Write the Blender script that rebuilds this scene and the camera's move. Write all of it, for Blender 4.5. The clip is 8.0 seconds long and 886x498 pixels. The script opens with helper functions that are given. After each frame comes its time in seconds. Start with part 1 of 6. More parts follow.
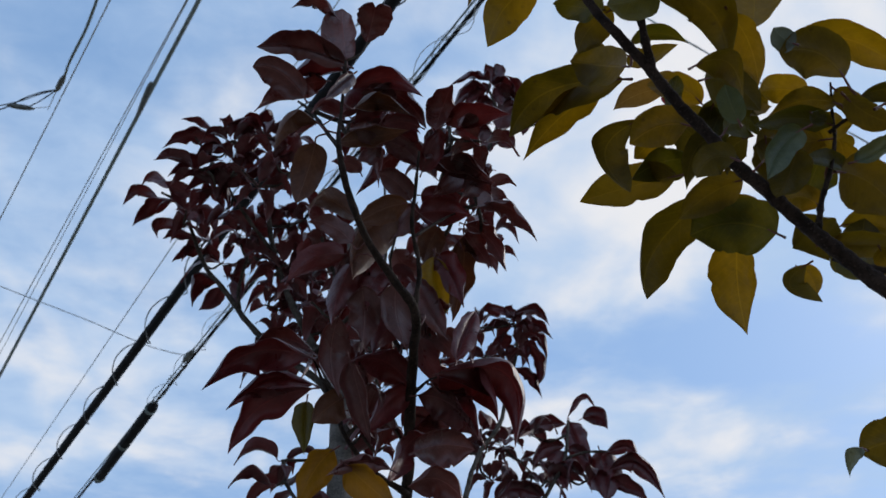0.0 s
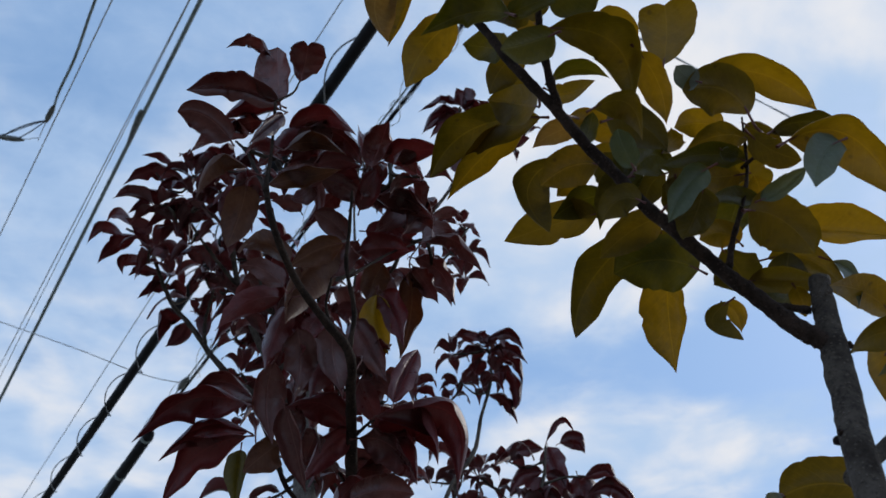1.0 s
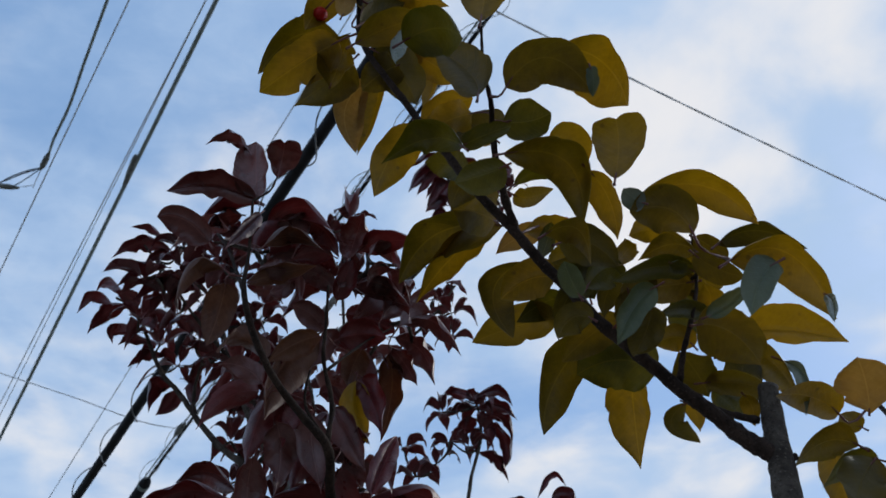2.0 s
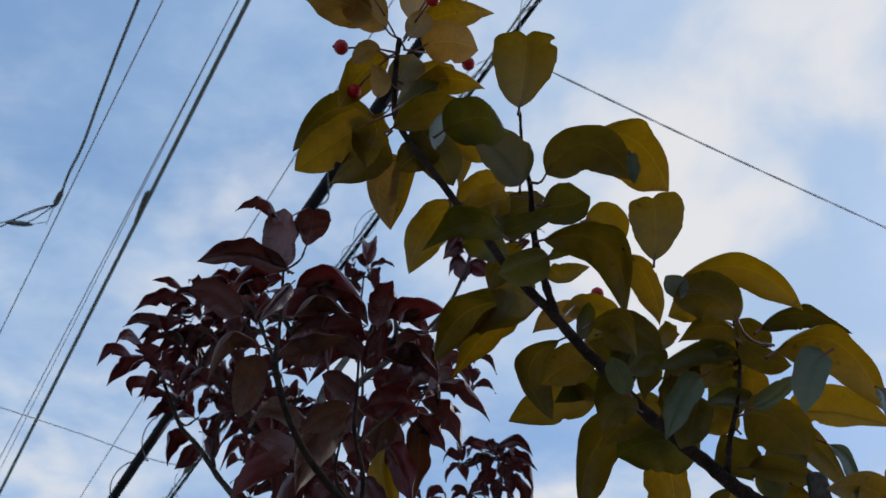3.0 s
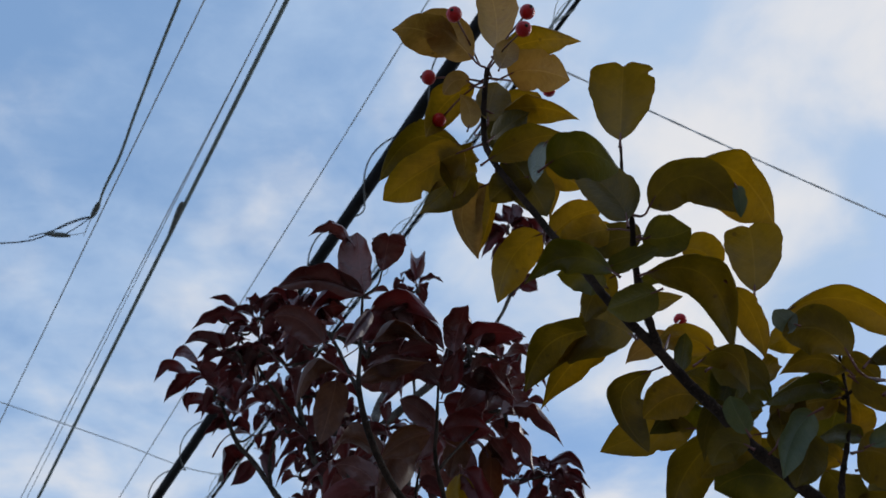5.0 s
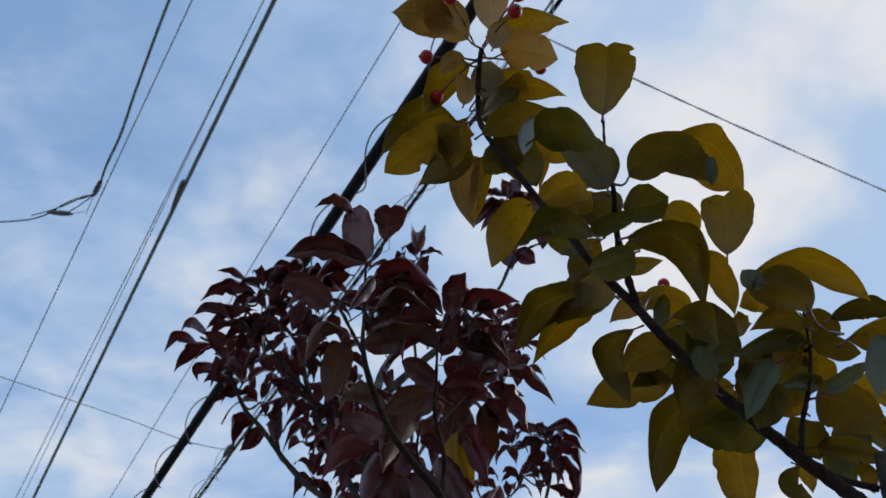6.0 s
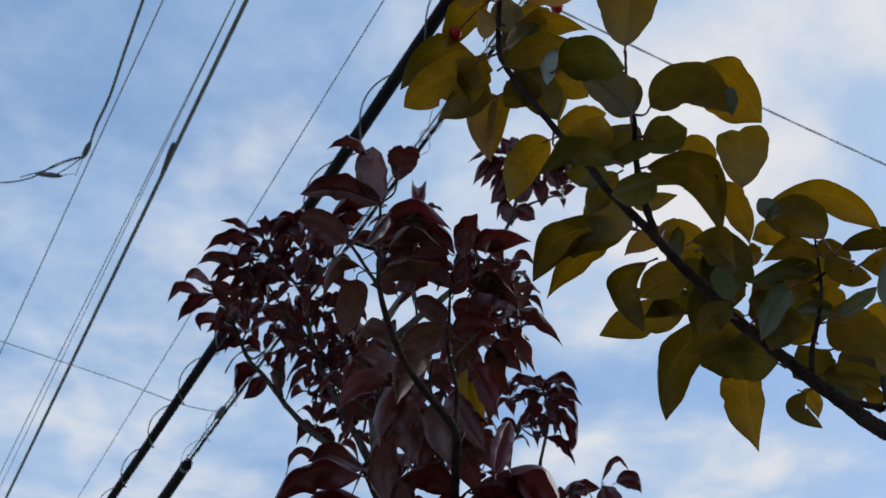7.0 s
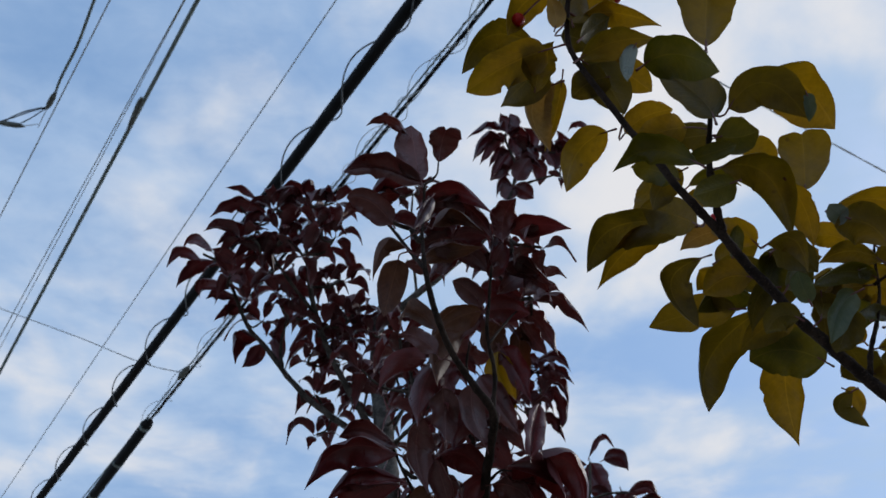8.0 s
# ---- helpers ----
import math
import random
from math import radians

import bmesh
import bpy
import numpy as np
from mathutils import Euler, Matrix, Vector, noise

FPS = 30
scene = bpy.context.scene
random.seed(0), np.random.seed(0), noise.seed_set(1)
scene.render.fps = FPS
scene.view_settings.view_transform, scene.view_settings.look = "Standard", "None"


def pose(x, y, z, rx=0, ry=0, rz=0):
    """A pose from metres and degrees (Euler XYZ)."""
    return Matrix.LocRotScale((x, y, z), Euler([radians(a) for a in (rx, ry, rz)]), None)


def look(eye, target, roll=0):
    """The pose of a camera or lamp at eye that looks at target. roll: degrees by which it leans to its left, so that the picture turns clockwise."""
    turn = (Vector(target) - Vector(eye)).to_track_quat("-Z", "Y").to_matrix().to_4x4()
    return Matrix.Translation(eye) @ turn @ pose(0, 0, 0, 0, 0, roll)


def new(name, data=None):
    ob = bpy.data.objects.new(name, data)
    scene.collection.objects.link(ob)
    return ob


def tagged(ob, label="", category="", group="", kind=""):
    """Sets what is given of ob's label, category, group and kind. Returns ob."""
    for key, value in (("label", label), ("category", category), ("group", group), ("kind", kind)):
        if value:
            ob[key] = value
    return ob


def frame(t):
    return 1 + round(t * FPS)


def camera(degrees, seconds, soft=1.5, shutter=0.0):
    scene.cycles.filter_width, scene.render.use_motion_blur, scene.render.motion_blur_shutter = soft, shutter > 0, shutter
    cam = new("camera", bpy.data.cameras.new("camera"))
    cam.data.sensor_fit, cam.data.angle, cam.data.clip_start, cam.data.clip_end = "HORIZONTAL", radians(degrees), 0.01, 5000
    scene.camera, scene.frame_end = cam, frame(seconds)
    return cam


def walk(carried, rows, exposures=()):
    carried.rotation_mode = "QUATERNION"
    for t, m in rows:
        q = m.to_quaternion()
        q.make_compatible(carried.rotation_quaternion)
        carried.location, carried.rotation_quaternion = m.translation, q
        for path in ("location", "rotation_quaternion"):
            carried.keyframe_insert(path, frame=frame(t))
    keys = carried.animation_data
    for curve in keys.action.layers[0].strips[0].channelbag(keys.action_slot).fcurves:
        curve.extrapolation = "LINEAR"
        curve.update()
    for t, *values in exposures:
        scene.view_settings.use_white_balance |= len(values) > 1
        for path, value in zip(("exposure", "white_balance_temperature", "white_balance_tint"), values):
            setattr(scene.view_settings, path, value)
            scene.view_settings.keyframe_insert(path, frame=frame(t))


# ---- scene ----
cam = camera(59.0, 8.0, soft=1.6)
cam.data.dof.use_dof = True
cam.data.dof.focus_distance, cam.data.dof.aperture_fstop = 0.62, 22.0
# seconds, place in metres, turn in degrees
PATH = [
    (0.0, -0.00029, -0.00001, 1.50111, 135.963, 0.075, 0.041),
    (0.5, 0.02342, -0.00135, 1.50611, 136.472, 0.621, 0.675),
    (1.0, 0.05082, -0.00579, 1.51926, 137.269, 1.419, 1.111),
    (1.5, 0.06931, -0.03037, 1.52739, 138.409, 2.170, 1.492),
    (1.7, 0.07268, -0.03981, 1.52991, 138.997, 2.435, 1.678),
    (2.8, 0.06425, -0.08410, 1.55384, 141.733, 2.399, 2.434),
    (3.0, 0.05569, -0.07986, 1.55765, 142.219, 2.184, 2.597),
    (3.5, 0.03313, -0.08227, 1.56514, 142.977, 1.671, 2.987),
    (4.0, 0.01780, -0.08504, 1.56947, 143.211, 1.274, 3.457),
    (4.5, 0.01730, -0.09058, 1.56922, 143.140, 0.923, 3.783),
    (5.8, 0.00686, -0.10933, 1.54727, 141.653, 0.597, 4.320),
    (6.0, 0.01719, -0.11456, 1.53036, 141.181, 0.744, 4.298),
    (6.5, 0.02619, -0.10969, 1.50484, 140.038, 0.836, 4.068),
    (7.0, -0.00576, -0.10299, 1.50474, 138.803, 0.933, 3.416),
    (7.5, -0.03934, -0.09358, 1.50886, 137.498, 1.021, 2.010),
    (8.0, -0.07728, -0.11684, 1.51314, 136.455, 1.208, -0.074),
]
walk(cam, [(t, pose(*row)) for t, *row in PATH],
     exposures=[(0.0, 0.10), (1.5, 0.10), (3.0, 0.0), (4.5, 0.0), (6.5, 0.0), (8.0, 0.0)])

# ---- light ----
SUN_AZ, SUN_EL = 62.0, 38.0          # degrees from the north (y) to the east (x), and above the ground
world = bpy.data.worlds.new("sky")
scene.world = world
world.use_nodes = True
wt = world.node_tree
wt.nodes.clear()


def wmath(op, a, b=None, c=None, clamp=False):
    nd = wt.nodes.new("ShaderNodeMath")
    nd.operation, nd.use_clamp = op, clamp
    for i, v in enumerate((a, b, c)):
        if v is None:
            continue
        if isinstance(v, (int, float)):
            nd.inputs[i].default_value = v
        else:
            wt.links.new(v, nd.inputs[i])
    return nd.outputs[0]


def wramp(value, lo, hi, a=0.0, b=1.0):
    nd = wt.nodes.new("ShaderNodeMapRange")
    nd.interpolation_type = "SMOOTHSTEP"
    wt.links.new(value, nd.inputs[0])
    for i, v in enumerate((lo, hi, a, b)):
        nd.inputs[i + 1].default_value = v
    return nd.outputs[0]


def wmix(fac, a, b):
    nd = wt.nodes.new("ShaderNodeMix")
    nd.data_type = "RGBA"
    for socket, v in ((nd.inputs[0], fac), (nd.inputs[6], a), (nd.inputs[7], b)):
        if isinstance(v, (int, float)):
            socket.default_value = v
        elif isinstance(v, tuple):
            socket.default_value = (*v, 1)
        else:
            wt.links.new(v, socket)
    return nd.outputs[2]


def wnoise(vector, scale, detail, rough, distort=0.0):
    nd = wt.nodes.new("ShaderNodeTexNoise")
    nd.inputs["Scale"].default_value, nd.inputs["Detail"].default_value = scale, detail
    nd.inputs["Roughness"].default_value, nd.inputs["Distortion"].default_value = rough, distort
    wt.links.new(vector, nd.inputs["Vector"])
    return nd.outputs["Fac"]


coord = wt.nodes.new("ShaderNodeTexCoord").outputs["Generated"]
sep = wt.nodes.new("ShaderNodeSeparateXYZ")
wt.links.new(coord, sep.inputs[0])
# the cloud deck: the direction laid on a plane overhead
high = wmath("MAXIMUM", sep.outputs[2], 0.06)
comb = wt.nodes.new("ShaderNodeCombineXYZ")
deck_x, deck_y = wmath("DIVIDE", sep.outputs[0], high), wmath("DIVIDE", sep.outputs[1], high)
wt.links.new(deck_x, comb.inputs[0])
wt.links.new(deck_y, comb.inputs[1])
deck = comb.outputs[0]


def soft_spot(x, y, radius, squeeze=1.0, lean=0.0):
    """1 at a place of the cloud deck, falling to 0 at its rim."""
    c, s = math.cos(radians(lean)), math.sin(radians(lean))
    dx, dy = wmath("SUBTRACT", deck_x, x), wmath("SUBTRACT", deck_y, y)
    u = wmath("ADD", wmath("MULTIPLY", dx, c), wmath("MULTIPLY", dy, s))
    v = wmath("MULTIPLY", wmath("SUBTRACT", wmath("MULTIPLY", dy, c), wmath("MULTIPLY", dx, s)), squeeze)
    d = wmath("SQRT", wmath("ADD", wmath("MULTIPLY", u, u), wmath("MULTIPLY", v, v)))
    return wramp(d, radius, 0.0)


air = wt.nodes.new("ShaderNodeTexSky")
air.sky_type = "NISHITA"
air.sun_disc = False
air.sun_elevation, air.sun_rotation = radians(SUN_EL), radians(SUN_AZ)
air.air_density, air.dust_density, air.ozone_density = 1.0, 1.0, 2.0
blue = wt.nodes.new("ShaderNodeVectorMath")
blue.operation = "SCALE"
wt.links.new(air.outputs[0], blue.inputs[0])
blue.inputs[3].default_value = SKY_GAIN = 0.115
streak = wt.nodes.new("ShaderNodeMapping")
streak.inputs["Rotation"].default_value = (0, 0, radians(-28))
streak.inputs["Scale"].default_value = (1.0, 1.6, 1.0)
wt.links.new(deck, streak.inputs[0])
soft = wnoise(streak.outputs[0], 2.1, 4.0, 0.5, 0.2)
puffs = wnoise(deck, 3.9, 6.0, 0.5, 0.25)
wisps = wnoise(streak.outputs[0], 11.0, 7.0, 0.62, 0.5)
flecks = wnoise(deck, 9.0, 8.0, 0.6, 0.4)
lumps = wmath("ADD", wmath("MULTIPLY", soft, 0.48), wmath("ADD", wmath("MULTIPLY", puffs, 0.30), wmath("ADD", wmath("MULTIPLY", wisps, 0.16), wmath("MULTIPLY", flecks, 0.10))))
# broad banks of cloud and the gaps between them
banks = wmath("MULTIPLY", soft_spot(0.42, 0.58, 0.66, 1.2, 30), 0.27)
for x, y, radius, squeeze, lean, weight in ((0.30, 0.93, 0.5, 1.3, 60, 0.22), (0.42, 1.60, 0.55, 1.6, 5, 0.20), (-0.85, 1.35, 0.8, 1.5, -20, 0.13),
                                            (0.64, 1.24, 0.42, 1.8, 12, -0.32), (0.66, 0.70, 0.2, 1.8, 40, -0.22), (-0.60, 0.30, 0.48, 1.0, 0, -0.17), (-0.55, 0.78, 0.55, 1.1, 0, 0.02)):
    banks = wmath("ADD", banks, wmath("MULTIPLY", soft_spot(x, y, radius, squeeze, lean), weight))
amount = wmath("ADD", lumps, banks)
cover = wramp(amount, 0.36, 0.66)
thick = wramp(wmath("ADD", wmath("MULTIPLY", puffs, 0.75), wmath("MULTIPLY", banks, 0.5)), 0.32, 0.62)
cloud = wmix(thick, (0.42, 0.565, 0.785), (0.775, 0.78, 0.81))
veil = wmix(0.55, blue.outputs[0], (0.32, 0.545, 0.92))
sky_colour = wmix(cover, veil, cloud)
back = wt.nodes.new("ShaderNodeBackground")
wt.links.new(sky_colour, back.inputs[0])
back.inputs[1].default_value = 1.0
wt.links.new(back.outputs[0], wt.nodes.new("ShaderNodeOutputWorld").inputs[0])

sun = new("sun", bpy.data.lights.new("sun", "SUN"))
sun.data.energy, sun.data.angle, sun.data.color = 0.9, radians(24), (1.0, 0.95, 0.88)
az, el = radians(SUN_AZ), radians(SUN_EL)
sun.matrix_world = look((math.sin(az) * math.cos(el) * 50, math.cos(az) * math.cos(el) * 50, math.sin(el) * 50), (0, 0, 0))


# ---- materials ----
def material(name):
    m = bpy.data.materials.new(name)
    m.use_nodes = True
    nt = m.node_tree
    nt.nodes.clear()
    return m, nt, nt.nodes.new("ShaderNodeOutputMaterial")


def mix_rgb(nt, fac, a, b, blend="MIX"):
    nd = nt.nodes.new("ShaderNodeMix")
    nd.data_type, nd.blend_type = "RGBA", blend
    for socket, v in ((nd.inputs[0], fac), (nd.inputs[6], a), (nd.inputs[7], b)):
        if isinstance(v, (int, float)):
            socket.default_value = v
        elif isinstance(v, tuple):
            socket.default_value = (*v, 1)
        else:
            nt.links.new(v, socket)
    return nd.outputs[2]


def ranged(nt, value, lo, hi, a=0.0, b=1.0):
    nd = nt.nodes.new("ShaderNodeMapRange")
    nt.links.new(value, nd.inputs[0])
    for i, v in enumerate((lo, hi, a, b)):
        nd.inputs[i + 1].default_value = v
    return nd.outputs[0]


def noise_of(nt, vector, scale, detail=3.0, rough=0.55):
    nd = nt.nodes.new("ShaderNodeTexNoise")
    nd.inputs["Scale"].default_value, nd.inputs["Detail"].default_value, nd.inputs["Roughness"].default_value = scale, detail, rough
    nt.links.new(vector, nd.inputs["Vector"])
    return nd.outputs["Fac"]


def leaf_material(name, dark, light, glow_dark, glow_light, spot, rough=0.42, spots=0.3, through_part=0.45, gloss=0.5, rib_part=0.65):
    """A leathery leaf: mottled colour, pale midrib and side veins, brown spots; light shines through the blade."""
    m, nt, end = material(name)
    place = nt.nodes.new("ShaderNodeTexCoord").outputs["Object"]
    both_random = nt.nodes.new("ShaderNodeMath")
    both_random.operation = "ADD"
    nt.links.new(nt.nodes.new("ShaderNodeObjectInfo").outputs["Random"], both_random.inputs[0])
    nt.links.new(nt.nodes.new("ShaderNodeNewGeometry").outputs["Random Per Island"], both_random.inputs[1])
    wrap = nt.nodes.new("ShaderNodeMath")
    wrap.operation = "FRACT"
    nt.links.new(both_random.outputs[0], wrap.inputs[0])
    rand = wrap.outputs[0]
    uv = nt.nodes.new("ShaderNodeUVMap").outputs[0]
    split = nt.nodes.new("ShaderNodeSeparateXYZ")
    nt.links.new(uv, split.inputs[0])
    mottle = noise_of(nt, place, 38.0, 3.0, 0.6)
    mix_fac = nt.nodes.new("ShaderNodeMath")
    mix_fac.operation, mix_fac.use_clamp = "ADD", True
    grain = noise_of(nt, place, 210.0, 4.0, 0.65)
    blotch = nt.nodes.new("ShaderNodeMath")
    blotch.operation = "ADD"
    nt.links.new(ranged(nt, mottle, 0.3, 0.7, -0.35, 0.4), blotch.inputs[0])
    nt.links.new(ranged(nt, grain, 0.3, 0.7, -0.22, 0.3), blotch.inputs[1])
    nt.links.new(blotch.outputs[0], mix_fac.inputs[0])
    nt.links.new(ranged(nt, rand, 0.0, 1.0, 0.0, 0.8), mix_fac.inputs[1])
    body = mix_rgb(nt, mix_fac.outputs[0], dark, light)
    glow = mix_rgb(nt, mix_fac.outputs[0], glow_dark, glow_light)
    # midrib along v = 0.5 and side veins that slant away from it
    off = nt.nodes.new("ShaderNodeMath")
    off.operation = "SUBTRACT"
    nt.links.new(split.outputs[1], off.inputs[0])
    off.inputs[1].default_value = 0.5
    side = nt.nodes.new("ShaderNodeMath")
    side.operation = "ABSOLUTE"
    nt.links.new(off.outputs[0], side.inputs[0])
    rib = ranged(nt, side.outputs[0], 0.004, 0.018, rib_part, 0.0)
    slant = nt.nodes.new("ShaderNodeMath")
    slant.operation = "MULTIPLY_ADD"
    nt.links.new(side.outputs[0], slant.inputs[0])
    slant.inputs[1].default_value = -0.55
    nt.links.new(split.outputs[0], slant.inputs[2])
    wave = nt.nodes.new("ShaderNodeMath")
    wave.operation = "PINGPONG"
    nt.links.new(slant.outputs[0], wave.inputs[0])
    wave.inputs[1].default_value = 0.055
    vein = ranged(nt, wave.outputs[0], 0.0, 0.012, 0.2, 0.0)
    lines = nt.nodes.new("ShaderNodeMath")
    lines.operation = "MAXIMUM"
    nt.links.new(rib, lines.inputs[0])
    nt.links.new(vein, lines.inputs[1])
    pale = tuple(min(1.0, c * 1.9 + 0.02) for c in light)
    part_line = nt.nodes.new("ShaderNodeMath")
    part_line.operation = "MULTIPLY"
    nt.links.new(lines.outputs[0], part_line.inputs[0])
    part_line.inputs[1].default_value = 0.45
    body = mix_rgb(nt, part_line.outputs[0], body, pale)
    glow = mix_rgb(nt, ranged(nt, lines.outputs[0], 0.0, 1.0, 0.0, 0.5), glow, tuple(c * 1.5 for c in glow_light))
    # brown spots and blotches
    cell = nt.nodes.new("ShaderNodeTexVoronoi")
    cell.inputs["Scale"].default_value = 95.0
    nt.links.new(place, cell.inputs["Vector"])
    dot = ranged(nt, cell.outputs["Distance"], 0.1, 0.2, 1.0, 0.0)
    few = ranged(nt, noise_of(nt, place, 60.0, 1.0), 0.55, 0.66, 0.0, spots)
    both = nt.nodes.new("ShaderNodeMath")
    both.operation = "MULTIPLY"
    nt.links.new(dot, both.inputs[0])
    nt.links.new(few, both.inputs[1])
    body = mix_rgb(nt, both.outputs[0], body, spot)
    glow = mix_rgb(nt, both.outputs[0], glow, spot)
    bsdf = nt.nodes.new("ShaderNodeBsdfPrincipled")
    nt.links.new(body, bsdf.inputs["Base Color"])
    nt.links.new(ranged(nt, mottle, 0.3, 0.7, rough - 0.07, rough + 0.1), bsdf.inputs["Roughness"])
    bsdf.inputs["Specular IOR Level"].default_value = gloss
    bump = nt.nodes.new("ShaderNodeBump")
    bump.inputs["Strength"].default_value, bump.inputs["Distance"].default_value = 0.55, 0.0008
    height = nt.nodes.new("ShaderNodeMath")
    height.operation = "SUBTRACT"
    nt.links.new(noise_of(nt, place, 260.0, 2.0), height.inputs[0])
    nt.links.new(lines.outputs[0], height.inputs[1])
    nt.links.new(height.outputs[0], bump.inputs["Height"])
    nt.links.new(bump.outputs[0], bsdf.inputs["Normal"])
    trans = nt.nodes.new("ShaderNodeBsdfTranslucent")
    nt.links.new(glow, trans.inputs[0])
    mixer = nt.nodes.new("ShaderNodeMixShader")
    mixer.inputs[0].default_value = through_part
    nt.links.new(bsdf.outputs[0], mixer.inputs[1])
    nt.links.new(trans.outputs[0], mixer.inputs[2])
    nt.links.new(mixer.outputs[0], end.inputs[0])
    return m


def bark_material(name, dark, light, scale):
    """Bark with grey lichen patches, raised pores and fine cracks."""
    m, nt, end = material(name)
    place = nt.nodes.new("ShaderNodeTexCoord").outputs["Object"]
    broad, fine = noise_of(nt, place, scale, 4.0, 0.6), noise_of(nt, place, scale * 7, 3.0, 0.6)
    body = mix_rgb(nt, ranged(nt, broad, 0.38, 0.64), dark, light)
    body = mix_rgb(nt, ranged(nt, fine, 0.5, 0.72, 0.0, 0.7), body, tuple(c * 0.35 for c in dark))
    cell = nt.nodes.new("ShaderNodeTexVoronoi")
    cell.inputs["Scale"].default_value = scale * 6
    nt.links.new(place, cell.inputs["Vector"])
    pore = ranged(nt, cell.outputs["Distance"], 0.12, 0.3, 1.0, 0.0)
    body = mix_rgb(nt, ranged(nt, pore, 0.0, 1.0, 0.0, 0.75), body, tuple(min(1, c * 1.5) for c in light))
    bsdf = nt.nodes.new("ShaderNodeBsdfPrincipled")
    nt.links.new(body, bsdf.inputs["Base Color"])
    bsdf.inputs["Roughness"].default_value = 0.85
    bsdf.inputs["Specular IOR Level"].default_value = 0.15
    bump = nt.nodes.new("ShaderNodeBump")
    bump.inputs["Strength"].default_value, bump.inputs["Distance"].default_value = 0.8, 0.0012
    add = nt.nodes.new("ShaderNodeMath")
    add.operation = "ADD"
    nt.links.new(fine, add.inputs[0])
    nt.links.new(pore, add.inputs[1])
    nt.links.new(add.outputs[0], bump.inputs["Height"])
    nt.links.new(bump.outputs[0], bsdf.inputs["Normal"])
    nt.links.new(bsdf.outputs[0], end.inputs[0])
    return m


def plain_material(name, colour, rough, scale, vary=0.35, metal=0.0, bump_depth=0.0005, gloss=0.5):
    m, nt, end = material(name)
    place = nt.nodes.new("ShaderNodeTexCoord").outputs["Object"]
    broad, fine = noise_of(nt, place, scale), noise_of(nt, place, scale * 12, 2.0)
    body = mix_rgb(nt, ranged(nt, broad, 0.3, 0.7), tuple(c * (1 - vary) for c in colour), tuple(min(1, c * (1 + vary)) for c in colour))
    body = mix_rgb(nt, ranged(nt, fine, 0.45, 0.75, 0.0, vary), body, tuple(c * 0.5 for c in colour))
    bsdf = nt.nodes.new("ShaderNodeBsdfPrincipled")
    nt.links.new(body, bsdf.inputs["Base Color"])
    nt.links.new(ranged(nt, fine, 0.3, 0.7, max(0.05, rough - 0.1), min(1, rough + 0.1)), bsdf.inputs["Roughness"])
    bsdf.inputs["Metallic"].default_value, bsdf.inputs["Specular IOR Level"].default_value = metal, gloss
    bump = nt.nodes.new("ShaderNodeBump")
    bump.inputs["Strength"].default_value, bump.inputs["Distance"].default_value = 0.5, bump_depth
    nt.links.new(fine, bump.inputs["Height"])
    nt.links.new(bump.outputs[0], bsdf.inputs["Normal"])
    nt.links.new(bsdf.outputs[0], end.inputs[0])
    return m


BROWN = (0.035, 0.016, 0.008)
olive = leaf_material("leaf_olive", (0.0806, 0.0526, 0.0034), (0.1456, 0.0918, 0.0056), (0.1275, 0.0775, 0.002), (0.255, 0.1428, 0.0031), BROWN, rough=0.45, gloss=0.35, spots=0.5, through_part=0.33)
gold = leaf_material("leaf_gold", (0.1344, 0.0784, 0.0045), (0.224, 0.1288, 0.0067), (0.2652, 0.1408, 0.002), (0.4488, 0.2295, 0.0031), BROWN, rough=0.45, gloss=0.35, spots=0.5, through_part=0.33)
green = leaf_material("leaf_green", (0.056, 0.0515, 0.0045), (0.0952, 0.0784, 0.0067), (0.0867, 0.0694, 0.002), (0.153, 0.1102, 0.0031), BROWN, rough=0.4, gloss=0.35, through_part=0.33)
ochre = leaf_material("leaf_ochre", (0.20, 0.105, 0.022), (0.34, 0.195, 0.05), (0.28, 0.13, 0.015), (0.42, 0.21, 0.03), BROWN, rough=0.5, spots=0.8, gloss=0.3, through_part=0.3)
bronze = leaf_material("leaf_bronze", (0.045, 0.034, 0.003), (0.08, 0.056, 0.005), (0.09, 0.06, 0.003), (0.15, 0.095, 0.004), BROWN, rough=0.45, gloss=0.3, through_part=0.33)
wine = leaf_material("leaf_wine", (0.088, 0.031, 0.028), (0.165, 0.070, 0.062), (0.07, 0.008, 0.006), (0.13, 0.019, 0.013), BROWN, rough=0.3, spots=0.15, rib_part=0.8, gloss=0.5, through_part=0.2)
crimson = leaf_material("leaf_crimson", (0.082, 0.0125, 0.013), (0.15, 0.030, 0.029), (0.09, 0.007, 0.006), (0.15, 0.013, 0.011), BROWN, rough=0.33, spots=0.1, gloss=0.5, through_part=0.2)
maroon = leaf_material("leaf_maroon", (0.052, 0.0115, 0.0125), (0.108, 0.027, 0.028), (0.066, 0.006, 0.006), (0.12, 0.012, 0.011), BROWN, rough=0.33, spots=0.1, gloss=0.5, through_part=0.2)
bronze_red = leaf_material("leaf_bronze_red", (0.085, 0.034, 0.02), (0.15, 0.068, 0.042), (0.10, 0.026, 0.009), (0.18, 0.058, 0.014), BROWN, rough=0.42, spots=0.3, gloss=0.35, through_part=0.2)
gold_red = leaf_material("leaf_orange", (0.12, 0.055, 0.008), (0.2, 0.09, 0.01), (0.26, 0.10, 0.006), (0.38, 0.16, 0.008), BROWN, rough=0.45, spots=0.3, gloss=0.3)
